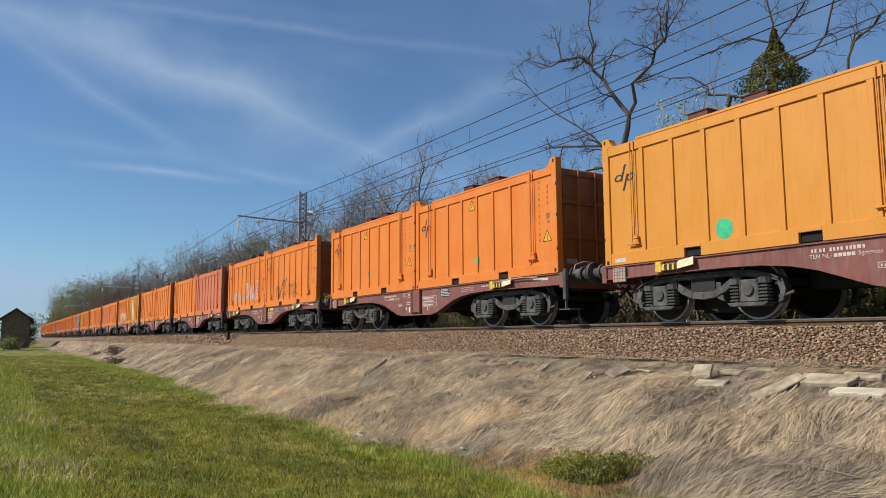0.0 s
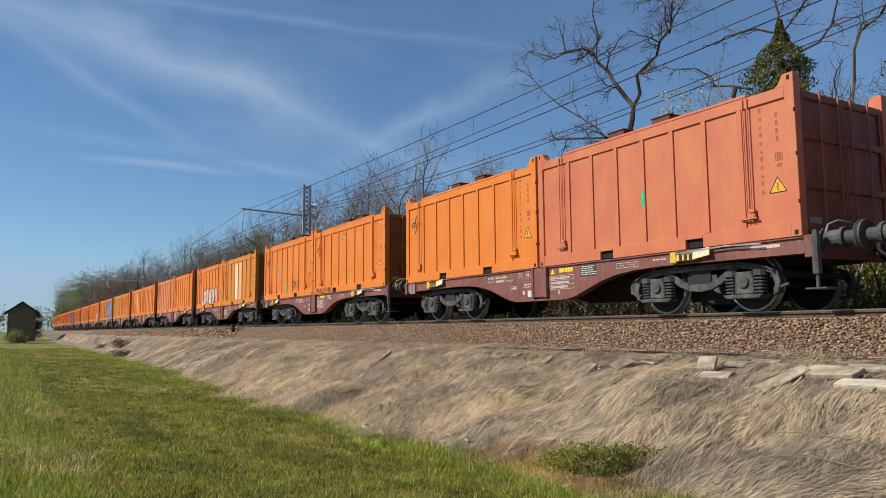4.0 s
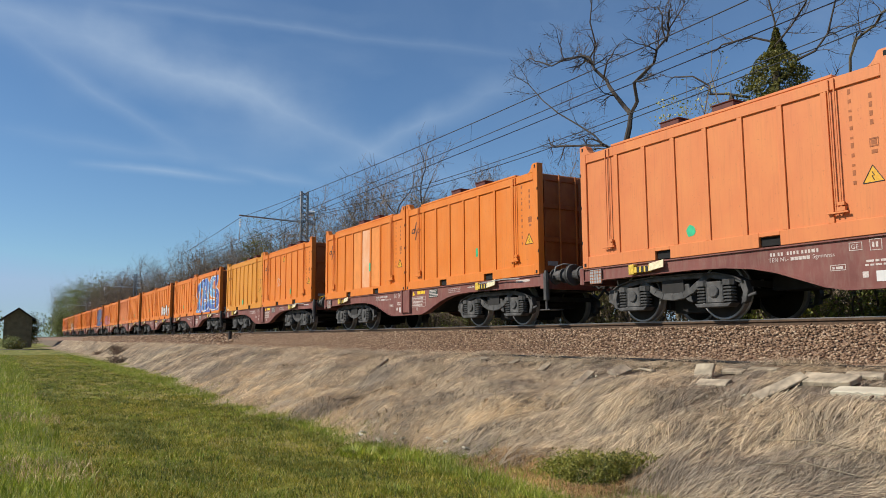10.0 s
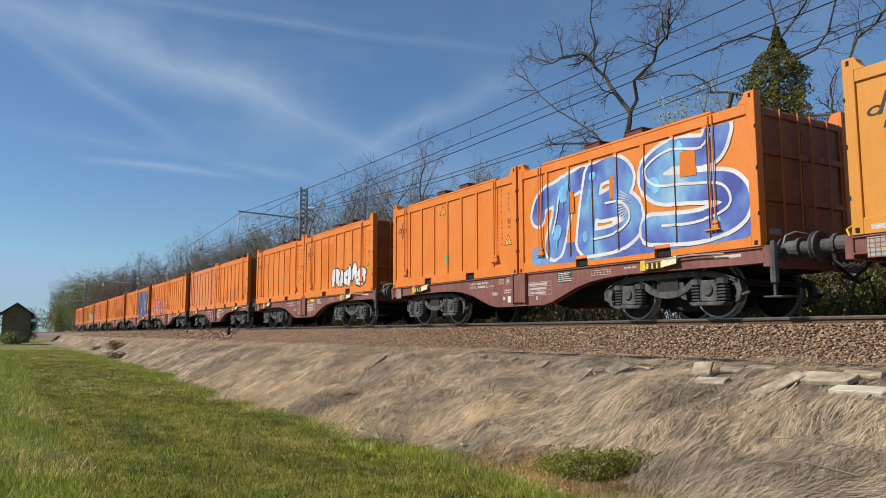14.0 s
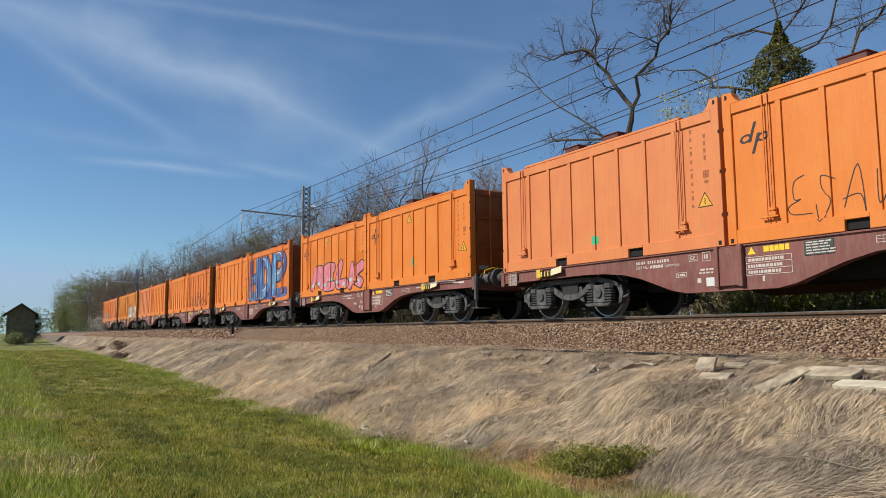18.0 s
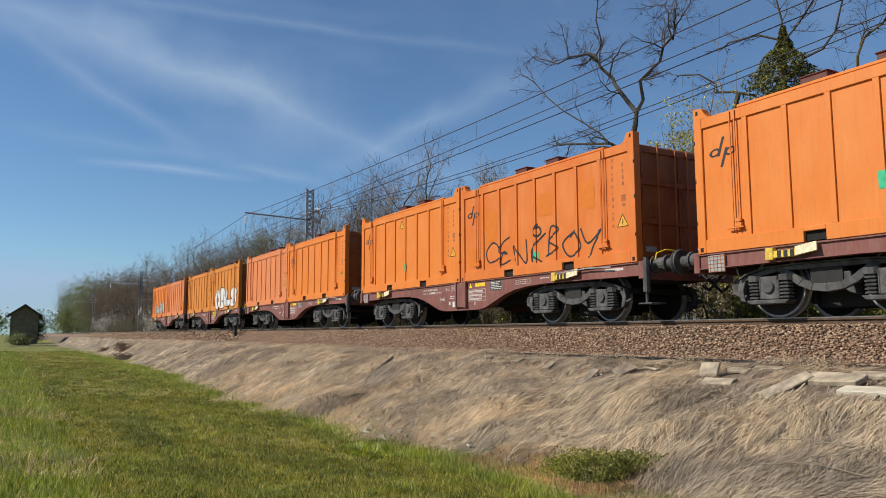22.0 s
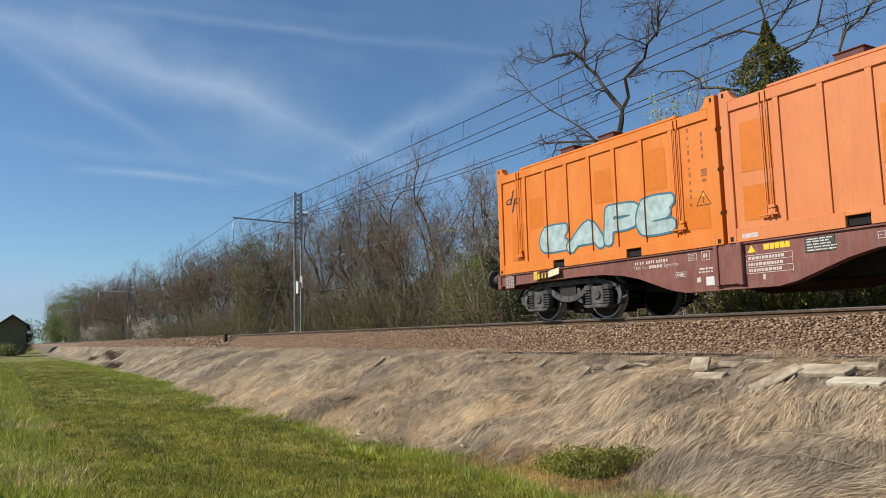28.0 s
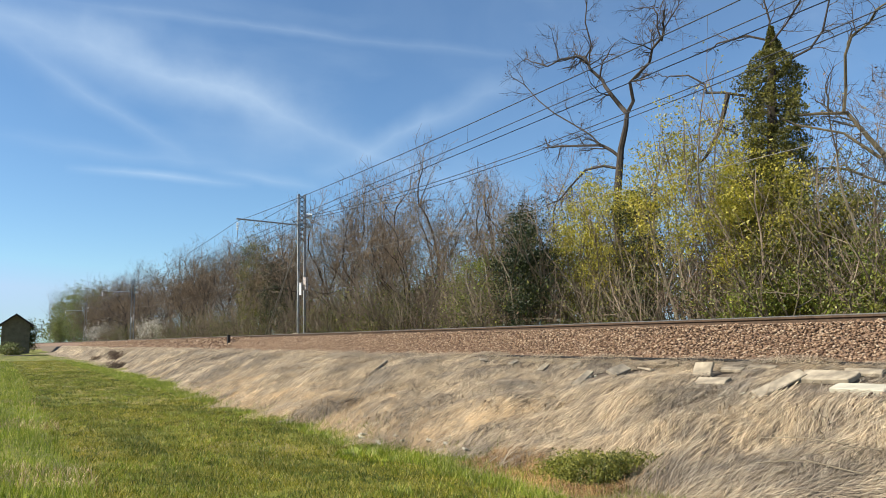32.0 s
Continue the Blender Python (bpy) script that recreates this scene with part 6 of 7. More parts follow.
def locks(name, count, per, y0, y1, length, width, mat, seed, label, lo=0.0, hi=1.0, wide=0.11, tall=0.105, seg=3):
    """Combed locks of dead grass: the strands of one lock share a root and a bend, arch up and drape down the slope."""
    u, y, r_ = scatter(count, 0, 1, y0, y1, True, seed)
    t = toe(y)
    x = t + 0.28 + (SHELF_X - 0.18 - t) * (lo + (hi - lo) * u)
    far = 1 + np.maximum(y - 12, 0) / 24
    free = np.ones(len(x), bool)
    for cx_, cy_, cr_ in CLEAR:
        free &= (x - cx_ - 0.30) ** 2 + (y - cy_) ** 2 > cr_ ** 2
    x, y, far = x[free], y[free], far[free]
    n = len(x)
    d = direction_noise(0.55 * x, 0.55 * y)
    head = math.pi + np.interp(y, [3, 5, 7, 10, 16, 30], [-0.55, -0.20, 0.20, 0.52, 0.75, 0.90]) + 0.20 * d + r_.normal(0, 0.24, n)
    bend = 0.35 * np.sin(1.7 * x + 2.3 * y) + r_.normal(0, 0.45, n)
    ln = length * far * r_.uniform(0.6, 1.35, n) * np.where((x > 7.4) & (y < 13), 0.62, 1.0)
    up = tall * r_.uniform(0.25, 1.0, n) ** 1.5 * np.where((x > 7.3) & (y < 13), 0.55, 1.0)
    wd = wide * far * r_.uniform(0.5, 1.4, n)
    rep = lambda a: np.repeat(a, per)
    m = n * per
    side, back = r_.normal(0, 1, m) * rep(wd), r_.normal(0, 0.9, m) * rep(wd)
    hd, bd = rep(head) + r_.normal(0, 0.13, m), rep(bend) + r_.normal(0, 0.22, m)
    ll = rep(ln) * r_.uniform(0.45, 1.15, m)
    layer = r_.uniform(0.15, 1.0, m)
    cx_, cy_ = rep(x) - np.sin(rep(head)) * side - np.cos(rep(head)) * back, rep(y) + np.cos(rep(head)) * side - np.sin(rep(head)) * back
    w0 = width * rep(far) * r_.uniform(0.6, 1.3, m)
    verts = np.zeros((m, seg + 1, 2, 3), np.float32)
    px, py = cx_.copy(), cy_.copy()
    for k in range(seg + 1):
        q = k / seg
        a = hd + bd * q
        dx, dy = np.cos(a), np.sin(a)
        if k:
            px, py = px + dx * ll / seg, py + dy * ll / seg
        pull = -0.55 * q * side                       # strands of a lock draw together towards its end
        ex, ey = px - np.sin(rep(head)) * pull, py + np.cos(rep(head)) * pull
        z = height(ex, ey) + rep(up) * layer * math.sin(math.pi * (0.12 + 0.83 * q) ** 0.8) + 0.008 + 0.035 * layer * (1 - q)
        w = w0 * (1 - 0.7 * q)
        verts[:, k, 0] = np.stack([ex - dy * w, ey + dx * w, z], -1)
        verts[:, k, 1] = np.stack([ex + dy * w, ey - dx * w, z + 0.5 * w], -1)
    base = (np.arange(m) * (seg + 1) * 2)[:, None, None]
    f_ = np.array([(2 * k, 2 * k + 1, 2 * k + 3, 2 * k + 2) for k in range(seg)])
    return thing(name, label, "grass", kind="stuff", me=raw_mesh(name, verts.reshape(-1, 3), (f_[None] + base).reshape(-1, 4), mat))


straw("dry_grass", 40000, 3.0, 26, 0.30, 0.0028, STRAW, 11, "flattened grey-beige dry grass on the bank", 0.05)
locks("dry_grass", 2700, 46, 3.0, 27, 0.52, 0.0030, STRAW, 16, "combed grey-beige dry grass draped down the bank")
locks("dry_grass", 520, 40, 3.4, 16, 0.42, 0.0030, DULL, 17, "dark grey dead grass between the pale locks")
locks("dry_grass", 1300, 20, 25, 135, 0.46, 0.0036, STRAW, 12, "distant combed dry grass on the bank", seg=3)
locks("tan_grass", 420, 40, 8.2, 24, 0.34, 0.0030, GOLD, 13, "tan dry grass along the foot of the bank", -0.06, 0.30, 0.16, 0.16, 3)
x, y, r_ = scatter(15000, 8.35, 8.95, 2.5, 60, True, 14)
ribbons("dry_grass", x, y, 0.05, math.pi + r_.normal(0, 0.9, len(x)), r_.uniform(0.15, 0.45, len(x)), r_.uniform(0.01, 0.09, len(x)) * (0.3 + np.abs(np.sin(1.9 * y))), 0.0026 * (1 + y / 25), STRAW, "dry grass tufts at the ballast's edge", seed=15)

x, y, r_ = scatter(250000, -7, 5.2, 4.3, 75, True, 21)
k = x < toe(y) + 0.1 * np.sin(y * 3)
x, y = x[k], y[k]
path = (x > 0.75 + 0.15 * np.sin(y * 0.8)) & (x < 4.25 + 0.12 * np.sin(y * 1.1))
blades("mown_turf", x[path], y[path], r_.uniform(0.012, 0.06, path.sum()) * (0.7 + 0.5 * np.sin(2.3 * x[path] + 1.9 * y[path]) ** 2), 0.0030 * (1 + y[path] / 14), TURF, "short mown yellow-green turf of the field track", 1.1, 22)
x2, y2, r2 = scatter(70000, 0.75, 4.3, 4.3, 20, True, 43)
blades("mown_turf", x2, y2, r2.uniform(0.01, 0.045, len(x2)) * (0.6 + 0.8 * np.sin(1.1 * x2 + 0.5 * y2 + np.sin(3.1 * y2)) ** 2), 0.0028 * (1 + y2 / 14), TURF, "patchy short turf of the field track", 1.2, 44)


def tufts(name, count, per, x0, x1, y0, y1, h, spread_, width, mat, label, seed, keep=None):
    """Small separate tufts of grass, each a bunch of blades that lean apart."""
    cx_, cy_, q = scatter(count, x0, x1, y0, y1, True, seed)
    if keep is not None:
        ok = keep(cx_, cy_)
        cx_, cy_ = cx_[ok], cy_[ok]
    grow = q.uniform(0.5, 1.3, len(cx_))
    bx, by, g_ = np.repeat(cx_, per), np.repeat(cy_, per), np.repeat(grow, per)
    m = len(bx)
    far = 1 + by / 30
    blades(name, bx + q.normal(0, spread_, m) * g_ * far, by + q.normal(0, spread_ * 1.3, m) * g_ * far, h * g_ * q.uniform(0.5, 1.2, m), width * (1 + by / 14), mat, label, 0.9, seed + 1)


on_track = lambda a, b: (a < toe(b) - 0.2) & (np.sin(1.3 * a + 0.7 * b) + np.sin(0.6 * b - 2.1 * a) + 0.6 * np.sin(3.7 * b + 1.1 * a) > 0.1)
tufts("turf_tufts", 2300, 16, 0.8, 4.6, 4.3, 45, 0.062, 0.040, 0.0034, GRASS, "bright green tufts in the mown track", 51, on_track)
tufts("turf_tufts", 2300, 16, 0.8, 4.4, 4.3, 45, 0.046, 0.05, 0.0034, DARKTURF, "dark green clover tufts in the mown track", 53)
tufts("dry_turf", 1500, 12, 0.9, 4.2, 4.3, 40, 0.022, 0.07, 0.0034, GOLD, "straw-coloured dead patches in the mown track", 55, lambda a, b: np.sin(2.2 * a - 0.5 * b) + np.sin(1.1 * b + 0.8 * a) + 0.5 * np.sin(4.1 * b) > 0.5)
tufts("fringe_tufts", 620, 26, 4.0, 5.4, 4.3, 60, 0.115, 0.07, 0.0036, GRASS, "lush green tufts along the bank's foot", 57, lambda a, b: (np.abs(a - toe(b) + 0.12) < 0.35) & ((b > 7.3) | (a < 4.6)))
tufts("fringe_tufts", 200, 22, 4.2, 5.6, 4.3, 18, 0.065, 0.07, 0.0030, GOLD, "dead tan tufts among the green fringe", 59, lambda a, b: np.abs(a - toe(b) - 0.05) < 0.25)
v_ = ~path
tall = r_.uniform(0.04, 0.14, v_.sum()) * (0.7 + 0.5 * np.sin(1.7 * x[v_] + 0.9 * y[v_]))
blades("field_grass", x[v_], y[v_], tall, 0.0034 * (1 + y[v_] / 14), GRASS, "taller green grass beside the mown track", 0.8, 23)
x, y, r_ = scatter(42000, -6, 0.9, 4.3, 50, True, 24)
blades("field_grass", x, y, r_.uniform(0.05, 0.17, len(x)) * (0.6 + 0.7 * np.sin(1.1 * x + 0.8 * y) ** 2), 0.0034 * (1 + y / 14), GRASS, "long green grass of the uncut verge", 0.7, 25)
x, y, r_ = scatter(26000, 4.2, 5.4, 4.3, 60, True, 26)
k = (x < toe(y) + 0.25) & ((y > 7.3) | (x < 4.55))
x, y = x[k], y[k]
blades("field_grass", x, y, r_.uniform(0.02, 0.085, len(x)) * (0.5 + 0.7 * np.sin(1.3 * y + 2.0 * x) ** 2), 0.0032 * (1 + y / 14), GRASS, "long green grass along the bank's foot", 1.0, 27)
x, y, r_ = scatter(20000, -3, 0.95, 4.3, 22, True, 28)
k = np.sin(2.1 * y + 1.2 * x) + np.sin(0.9 * y) > 0.7
x, y = x[k], y[k]
ribbons("dry_verge_grass", x, y, 0.0, r_.uniform(0, 6.28, len(x)), r_.uniform(0.06, 0.2, len(x)), r_.uniform(0.02, 0.12, len(x)), 0.0018 * (1 + y / 20), GOLD, "dry straw tufts in the uncut verge", seed=29)


def herb(x, y, rx, ry, n, h, mat, label, seed):
    r_ = np.random.default_rng(seed)
    a, q = r_.uniform(0, 6.28, n), np.sqrt(r_.uniform(0, 1, n))
    px, py = x + rx * q * np.cos(a), y + ry * q * np.sin(a)
    blades("weed_patch", px, py, h * r_.uniform(0.4, 1.0, n) * (1.15 - 0.6 * q), 0.009, mat, label, 0.9, seed)


herb(4.05, 8.9, 0.35, 0.55, 900, 0.14, GRASS, "broad-leaved weeds in the turf", 33)
herb(4.4, 8.3, 0.5, 0.7, 500, 0.09, GRASS, "lush grass clump beside the bank", 34)
herb(3.4, 6.6, 0.2, 0.3, 250, 0.10, GRASS, "broad-leaved weed in the turf", 35)
herb(4.6, 7.0, 0.5, 0.9, 600, 0.09, GRASS, "lush grass clump beside the bank", 36)

# ---- trees and shrubs ----


def quads(name, centres, size, mat, seed, flat=0.35):
    """Many small leaves, each a folded kite."""
    r_ = np.random.default_rng(seed)
    c = np.asarray(centres, float)
    n = len(c)
    u = r_.normal(0, 1, (n, 3))
    u /= np.linalg.norm(u, axis=1)[:, None]
    w = np.cross(u, r_.normal(0, 1, (n, 3)))
    w /= np.linalg.norm(w, axis=1)[:, None]
    s = size * r_.uniform(0.55, 1.3, n)[:, None]
    v = np.stack([c - u * s, c + w * s * 0.5, c + u * s, c - w * s * 0.5], 1).reshape(-1, 3)
    return raw_mesh(name, v, np.arange(4 * n).reshape(-1, 4), mat)


def plain_mesh(name, s, mat):
    me = bpy.data.meshes.new(name)
    me.from_pydata(s.v, [], s.f)
    me.materials.append(mat)
    return me


class Tree:
    """Grows limbs and twigs by splitting; keeps the twig ends for leaves."""

    def __init__(self, seed, crook=0.25, rise=0.12, spread=0.75, kids=(3, 5), shrink=0.66, thin=0.62):
        self.r = random.Random(seed)
        self.wood, self.twigs, self.tips = Shape(), Shape(), []
        self.crook, self.rise, self.spread, self.kids, self.shrink, self.thin = crook, rise, spread, kids, shrink, thin

    def turned(self, d, angle):
        side = Vector((self.r.gauss(0, 1), self.r.gauss(0, 1), self.r.gauss(0, 1)))
        side = (side - d * side.dot(d)).normalized()
        return (d * math.cos(angle) + side * math.sin(angle)).normalized()

    def limb(self, p, d, length, radius, depth, points=None):
        n = 4 if depth > 1 else 2 if depth else 1
        pts = [Vector(p)] if points is None else [Vector(q) for q in points]
        if points is None:
            for _ in range(n):
                d = self.turned(d, self.crook * self.r.uniform(0.2, 1.2))
                d = (d + Vector((0, 0, self.rise))).normalized()
                pts.append(pts[-1] + d * length / n)
        m = len(pts)
        rad = [radius * (1 - (1 - self.thin) * k / (m - 1)) for k in range(m)] if depth else [radius * (1 - 0.6 * k / (m - 1)) for k in range(m)]
        (self.wood if radius > 0.022 else self.twigs).tube(pts, rad, 7 if radius > 0.08 else 5 if radius > 0.022 else 3, False)
        if depth == 0:
            self.tips += pts[1:]
            return
        for _ in range(self.r.randint(*self.kids)):
            t = self.r.uniform(0.3, 1.0)
            i = min(m - 2, int(t * (m - 1)))
            q = pts[i].lerp(pts[i + 1], t * (m - 1) - i)
            along_ = (pts[i + 1] - pts[i]).normalized()
            self.limb(q, self.turned(along_, self.spread * self.r.uniform(0.55, 1.3)), length * self.shrink * self.r.uniform(0.7, 1.2), radius * self.thin * self.r.uniform(0.45, 0.85), depth - 1)
        self.limb(pts[-1], self.turned((pts[-1] - pts[-2]).normalized(), 0.25), length * self.shrink, radius * self.thin, depth - 1)

    def leaves(self, per, scatter_, keep=1.0):
        out = []
        for p in self.tips:
            if self.r.random() > keep:
                continue
            for _ in range(per):
                out.append((p.x + self.r.gauss(0, scatter_), p.y + self.r.gauss(0, scatter_), p.z + self.r.gauss(0, scatter_)))
        return out

    def build(self, name, label, category, group, bark, twig, leaf=None, cloud_=None, size=0.05, crown_label=""):
        ob = thing(name, label, category, group)
        if self.wood.f:
            part("trunk", plain_mesh("trunk", self.wood, bark), ob)
        if self.twigs.f:
            part("branchwork", plain_mesh("branchwork", self.twigs, twig), ob)
        if leaf is not None and cloud_:
            part("crown", quads("crown", cloud_, size, leaf, len(cloud_)), ob, crown_label)
        return ob


def placed(ob, x, y, turn=0.0, s=1.0, first_=False, sz=None):
    m = pose(x, y, float(height(x, y)) - 0.08, 0, 0, turn)
    o = ob if first_ else copy_thing(ob, m)
    o.matrix_basis = m @ Matrix.Diagonal((s, s, sz or s, 1))
    return o


def cloud_of(n, fn, seed):
    """Leaf places filling a form: fn(random) gives one place."""
    r_ = random.Random(seed)
    return [fn(r_) for _ in range(n)]


# the tall bare tree: its own limbs, spreading in the plane along the railway
t = Tree(101, crook=0.50, rise=0.05, spread=0.95, kids=(5, 7), shrink=0.58, thin=0.58)
X = 19.0


def along_line(*yz, x=X, wobble=0.14):
    """Points of a limb in the plane along the railway, with a little depth."""
    return [(x + wobble * math.sin(2.1 * k + 3.0 * yz[0][0]), y_, z_) for k, (y_, z_) in enumerate(yz)]


t.limb(None, None, 3, 0.19, 0, [(X, 19.6, 1.0), (X + 0.1, 19.55, 3.5), (X - 0.1, 19.5, 6.0), (X, 19.36, 7.45), (X, 19.24, 8.14), (X, 18.94, 8.91), (X, 18.86, 9.36)])
BOUGHS = [(along_line((18.86, 9.36), (19.3, 9.79), (19.52, 10.28), (19.92, 10.71), (20.16, 11.04), (20.54, 11.55), (20.91, 12.13)), 0.105, 0.9),
          (along_line((20.91, 12.13), (20.67, 12.56), (20.72, 13.5), (20.69, 14.3)), 0.045, 0.8),
          (along_line((20.91, 12.13), (21.37, 12.42), (22.25, 12.52), (23.19, 12.56), (24.25, 13.13)), 0.055, 0.9),
          (along_line((18.86, 9.36), (18.64, 9.78), (18.52, 10.4), (18.27, 10.62), (17.79, 10.92), (17.4, 11.25), (17.19, 11.5)), 0.085, 0.8),
          (along_line((17.19, 11.5), (17.21, 11.95), (17.11, 12.4), (17.53, 12.9)), 0.040, 0.8),
          (along_line((17.19, 11.5), (16.86, 11.85), (16.35, 12.2)), 0.040, 0.7),
          (along_line((19.29, 7.79), (19.65, 8.17), (20.06, 8.45), (20.58, 8.61), (22.75, 9.06)), 0.085, 0.9),
          (along_line((20.23, 8.53), (20.74, 9.01), (21.82, 9.72), (22.78, 10.44), (23.9, 11.31), (24.99, 12.35)), 0.045, 1.0),
          (along_line((19.36, 7.45), (20.11, 7.7), (21.09, 7.74), (22.15, 7.37), (22.6, 6.9)), 0.065, 1.0)]
for pts_, rad_, ln_ in BOUGHS:
    t.limb(None, None, ln_ * 1.7, rad_ * 0.85, 3, pts_)
big = t.build("bare_tree", "tall crooked bare tree behind the railway", "tree", "trees of the wood", BARK, DARKTWIG, POD, t.leaves(1, 0.05, 0.05), 0.05, "dry seed pods")

# the ivy-clad tree beside it
t = Tree(102, crook=0.48, rise=0.05, spread=0.95, kids=(3, 5), shrink=0.60)
XB = 18.0
t.limb(None, None, 1, 0.24, 0, [(XB, 12.7, 1.0), (XB, 12.6, 5.0), (XB, 12.3, 9.2)])
CROWN = [(along_line((12.33, 9.09), (12.51, 9.63), (13.02, 9.91), (13.56, 9.96), (14.13, 10.12), x=XB), 0.05),
         (along_line((12.29, 9.55), (12.37, 10.14), (12.43, 10.9), x=XB), 0.045),
         (along_line((11.68, 8.78), (11.12, 8.85), (10.88, 9.29), (10.51, 9.95), x=XB), 0.045),
         (along_line((12.28, 9.35), (11.89, 9.86), (11.39, 10.2), x=XB), 0.04),
         (along_line((13.1, 8.14), (13.68, 8.38), (14.25, 8.53), (14.46, 8.9), (14.86, 9.27), (15.29, 9.39), x=XB - 0.3), 0.05),
         (along_line((13.4, 8.22), (13.61, 7.11), (14.28, 6.58), x=XB - 0.6), 0.09)]
for pts_, rad_ in CROWN:
    t.limb(None, None, 0.85, rad_ * 0.8, 3, pts_)


def ivy_column(r_, tries=0):
    z = r_.uniform(1.0, 9.9)
    w = np.interp(z, [1.0, 3.0, 5.5, 7.0, 8.0, 8.7, 9.0, 9.2, 9.5, 9.9], [1.1, 1.05, 0.92, 0.84, 0.78, 0.76, 0.62, 0.26, 0.13, 0.05])
    a = r_.uniform(0, 6.283)
    w *= (0.92 + 0.13 * math.sin(3 * a + 1.7 * z) + 0.14 * math.sin(7 * a - 3.1 * z) + 0.15 * math.sin(5 * z + 2 * a) + 0.10 * math.sin(13 * z - 4 * a)) * (0.35 + 0.75 * r_.random() ** 0.6)
    if math.sin(6 * z + 3 * a) + math.sin(4 * a - 2.3 * z) + 0.7 * math.sin(11 * z - 5 * a) < -0.3 and tries < 3:
        return ivy_column(r_, tries + 1)
    return (XB + w * math.cos(a), 12.66 - 0.04 * z + w * math.sin(a), z)


ivytree = t.build("ivy_clad_tree", "tall bare-topped tree wrapped in dense ivy", "tree", "trees of the wood", BARK, DARKTWIG, OLIVE, cloud_of(52000, ivy_column, 5), 0.040, "dense dark ivy")

# the spreading tree at the wood's edge, whose mossy limbs reach back over the thicket
t = Tree(103, crook=0.48, rise=0.08, spread=0.9, kids=(3, 5), shrink=0.62)
t.limb(None, None, 1, 0.16, 0, [(XB, 7.6, 0.9), (XB, 8.0, 2.6), (XB, 8.8, 4.6), (XB, 9.52, 5.66)])
REACH = [(along_line((9.52, 5.66), (9.96, 6.37), (10.4, 6.94), (11.08, 7.08), (11.62, 7.17), x=XB), 0.075),
         (along_line((10.4, 6.94), (10.39, 7.57), (10.2, 8.35), (10.04, 8.8), (9.66, 9.05), (9.35, 9.2), x=XB), 0.055),
         (along_line((9.4, 5.5), (9.69, 5.82), (10.29, 6.33), (11.47, 6.84), x=XB - 0.4), 0.055),
         (along_line((8.8, 4.6), (9.58, 5.0), (10.2, 5.4), (10.9, 5.6), x=XB - 0.3), 0.05),
         (along_line((8.8, 4.6), (8.5, 6.0), (8.6, 7.4), (8.4, 8.8), x=XB), 0.07)]
for pts_, rad_ in REACH:
    t.limb(None, None, 1.05, rad_ * 0.8, 3, pts_)
t.build("bare_tree", "spreading leafless tree with mossy limbs", "tree", "trees of the wood", MOSSBARK, DARKTWIG, POD, t.leaves(1, 0.06, 0.12), 0.04, "dry seed pods")


def mound(x, y, z0, z1, rx, ry, hollow=0.5, rough=0.3):
    def fn(r_, tries=0):
        a, c = r_.uniform(0, 6.283), r_.uniform(-0.9, 1)
        q = (hollow + (1 - hollow) * r_.random() ** 0.5) * (1 + rough * (math.sin(3 * a + 5 * c) + math.sin(7 * a - 4 * c) + math.sin(13 * a + 11 * c)) / 2.2)
        s_ = math.sqrt(1 - min(1, c * c))
        p = (x + rx * q * s_ * math.cos(a), y + ry * q * s_ * math.sin(a), (z0 + z1) / 2 + (z1 - z0) / 2 * q * c)
        # leaves gather in clumps with gaps between them
        lump = math.sin(3.3 * p[0] + 1.0) * math.sin(3.7 * p[1] + 2.0) + math.sin(4.1 * p[2] + 2.1 * p[1]) * 0.8 + 0.5 * math.sin(9 * p[1] + 7 * p[2])
        if lump < 0.05 and tries < 4:
            return fn(r_, tries + 1)
        return p
    return fn


def sprays(n, fn, seed, size):
    """Leaves in flat little sprays about their twigs, with gaps between the sprays."""
    r_ = random.Random(seed)
    out = []
    for _ in range(max(1, n // 26)):
        c = fn(r_)
        wide = size * r_.uniform(2.0, 4.6)
        out += [(c[0] + r_.gauss(0, wide), c[1] + r_.gauss(0, wide), c[2] + r_.gauss(0, wide * 0.55)) for _ in range(26)]
    return out


def bushy(name, label, x, y, stems, h, spread_, leaf, n, z0, z1, rx, ry, size, seed, bark=None, twig_depth=2, hollow=0.35, crown_label="", at_tips=0):
    """Several stems from one foot, with a ragged leafy crown."""
    t_ = Tree(seed, crook=0.22, rise=0.14, spread=0.7, kids=(3, 4), shrink=0.6)
    g = float(height(x, y))
    for k in range(stems):
        a = 6.283 * k / stems + t_.r.uniform(-0.4, 0.4)
        d = Vector((math.cos(a) * spread_, math.sin(a) * spread_, 1)).normalized()
        t_.limb((x + 0.25 * math.cos(a), y + 0.25 * math.sin(a), g - 0.05), d, h * t_.r.uniform(0.4, 0.6), 0.045 * t_.r.uniform(0.7, 1.3), twig_depth)
    places = sprays(int(n * 1.25), mound(x, y, z0, z1, rx, ry, hollow), seed, size) if n else []
    places += t_.leaves(at_tips, 0.10) if at_tips else []
    return t_.build(name, label, "tree", "trees of the wood", bark or PALEBARK, TWIG, leaf, places, size * 0.84, crown_label)


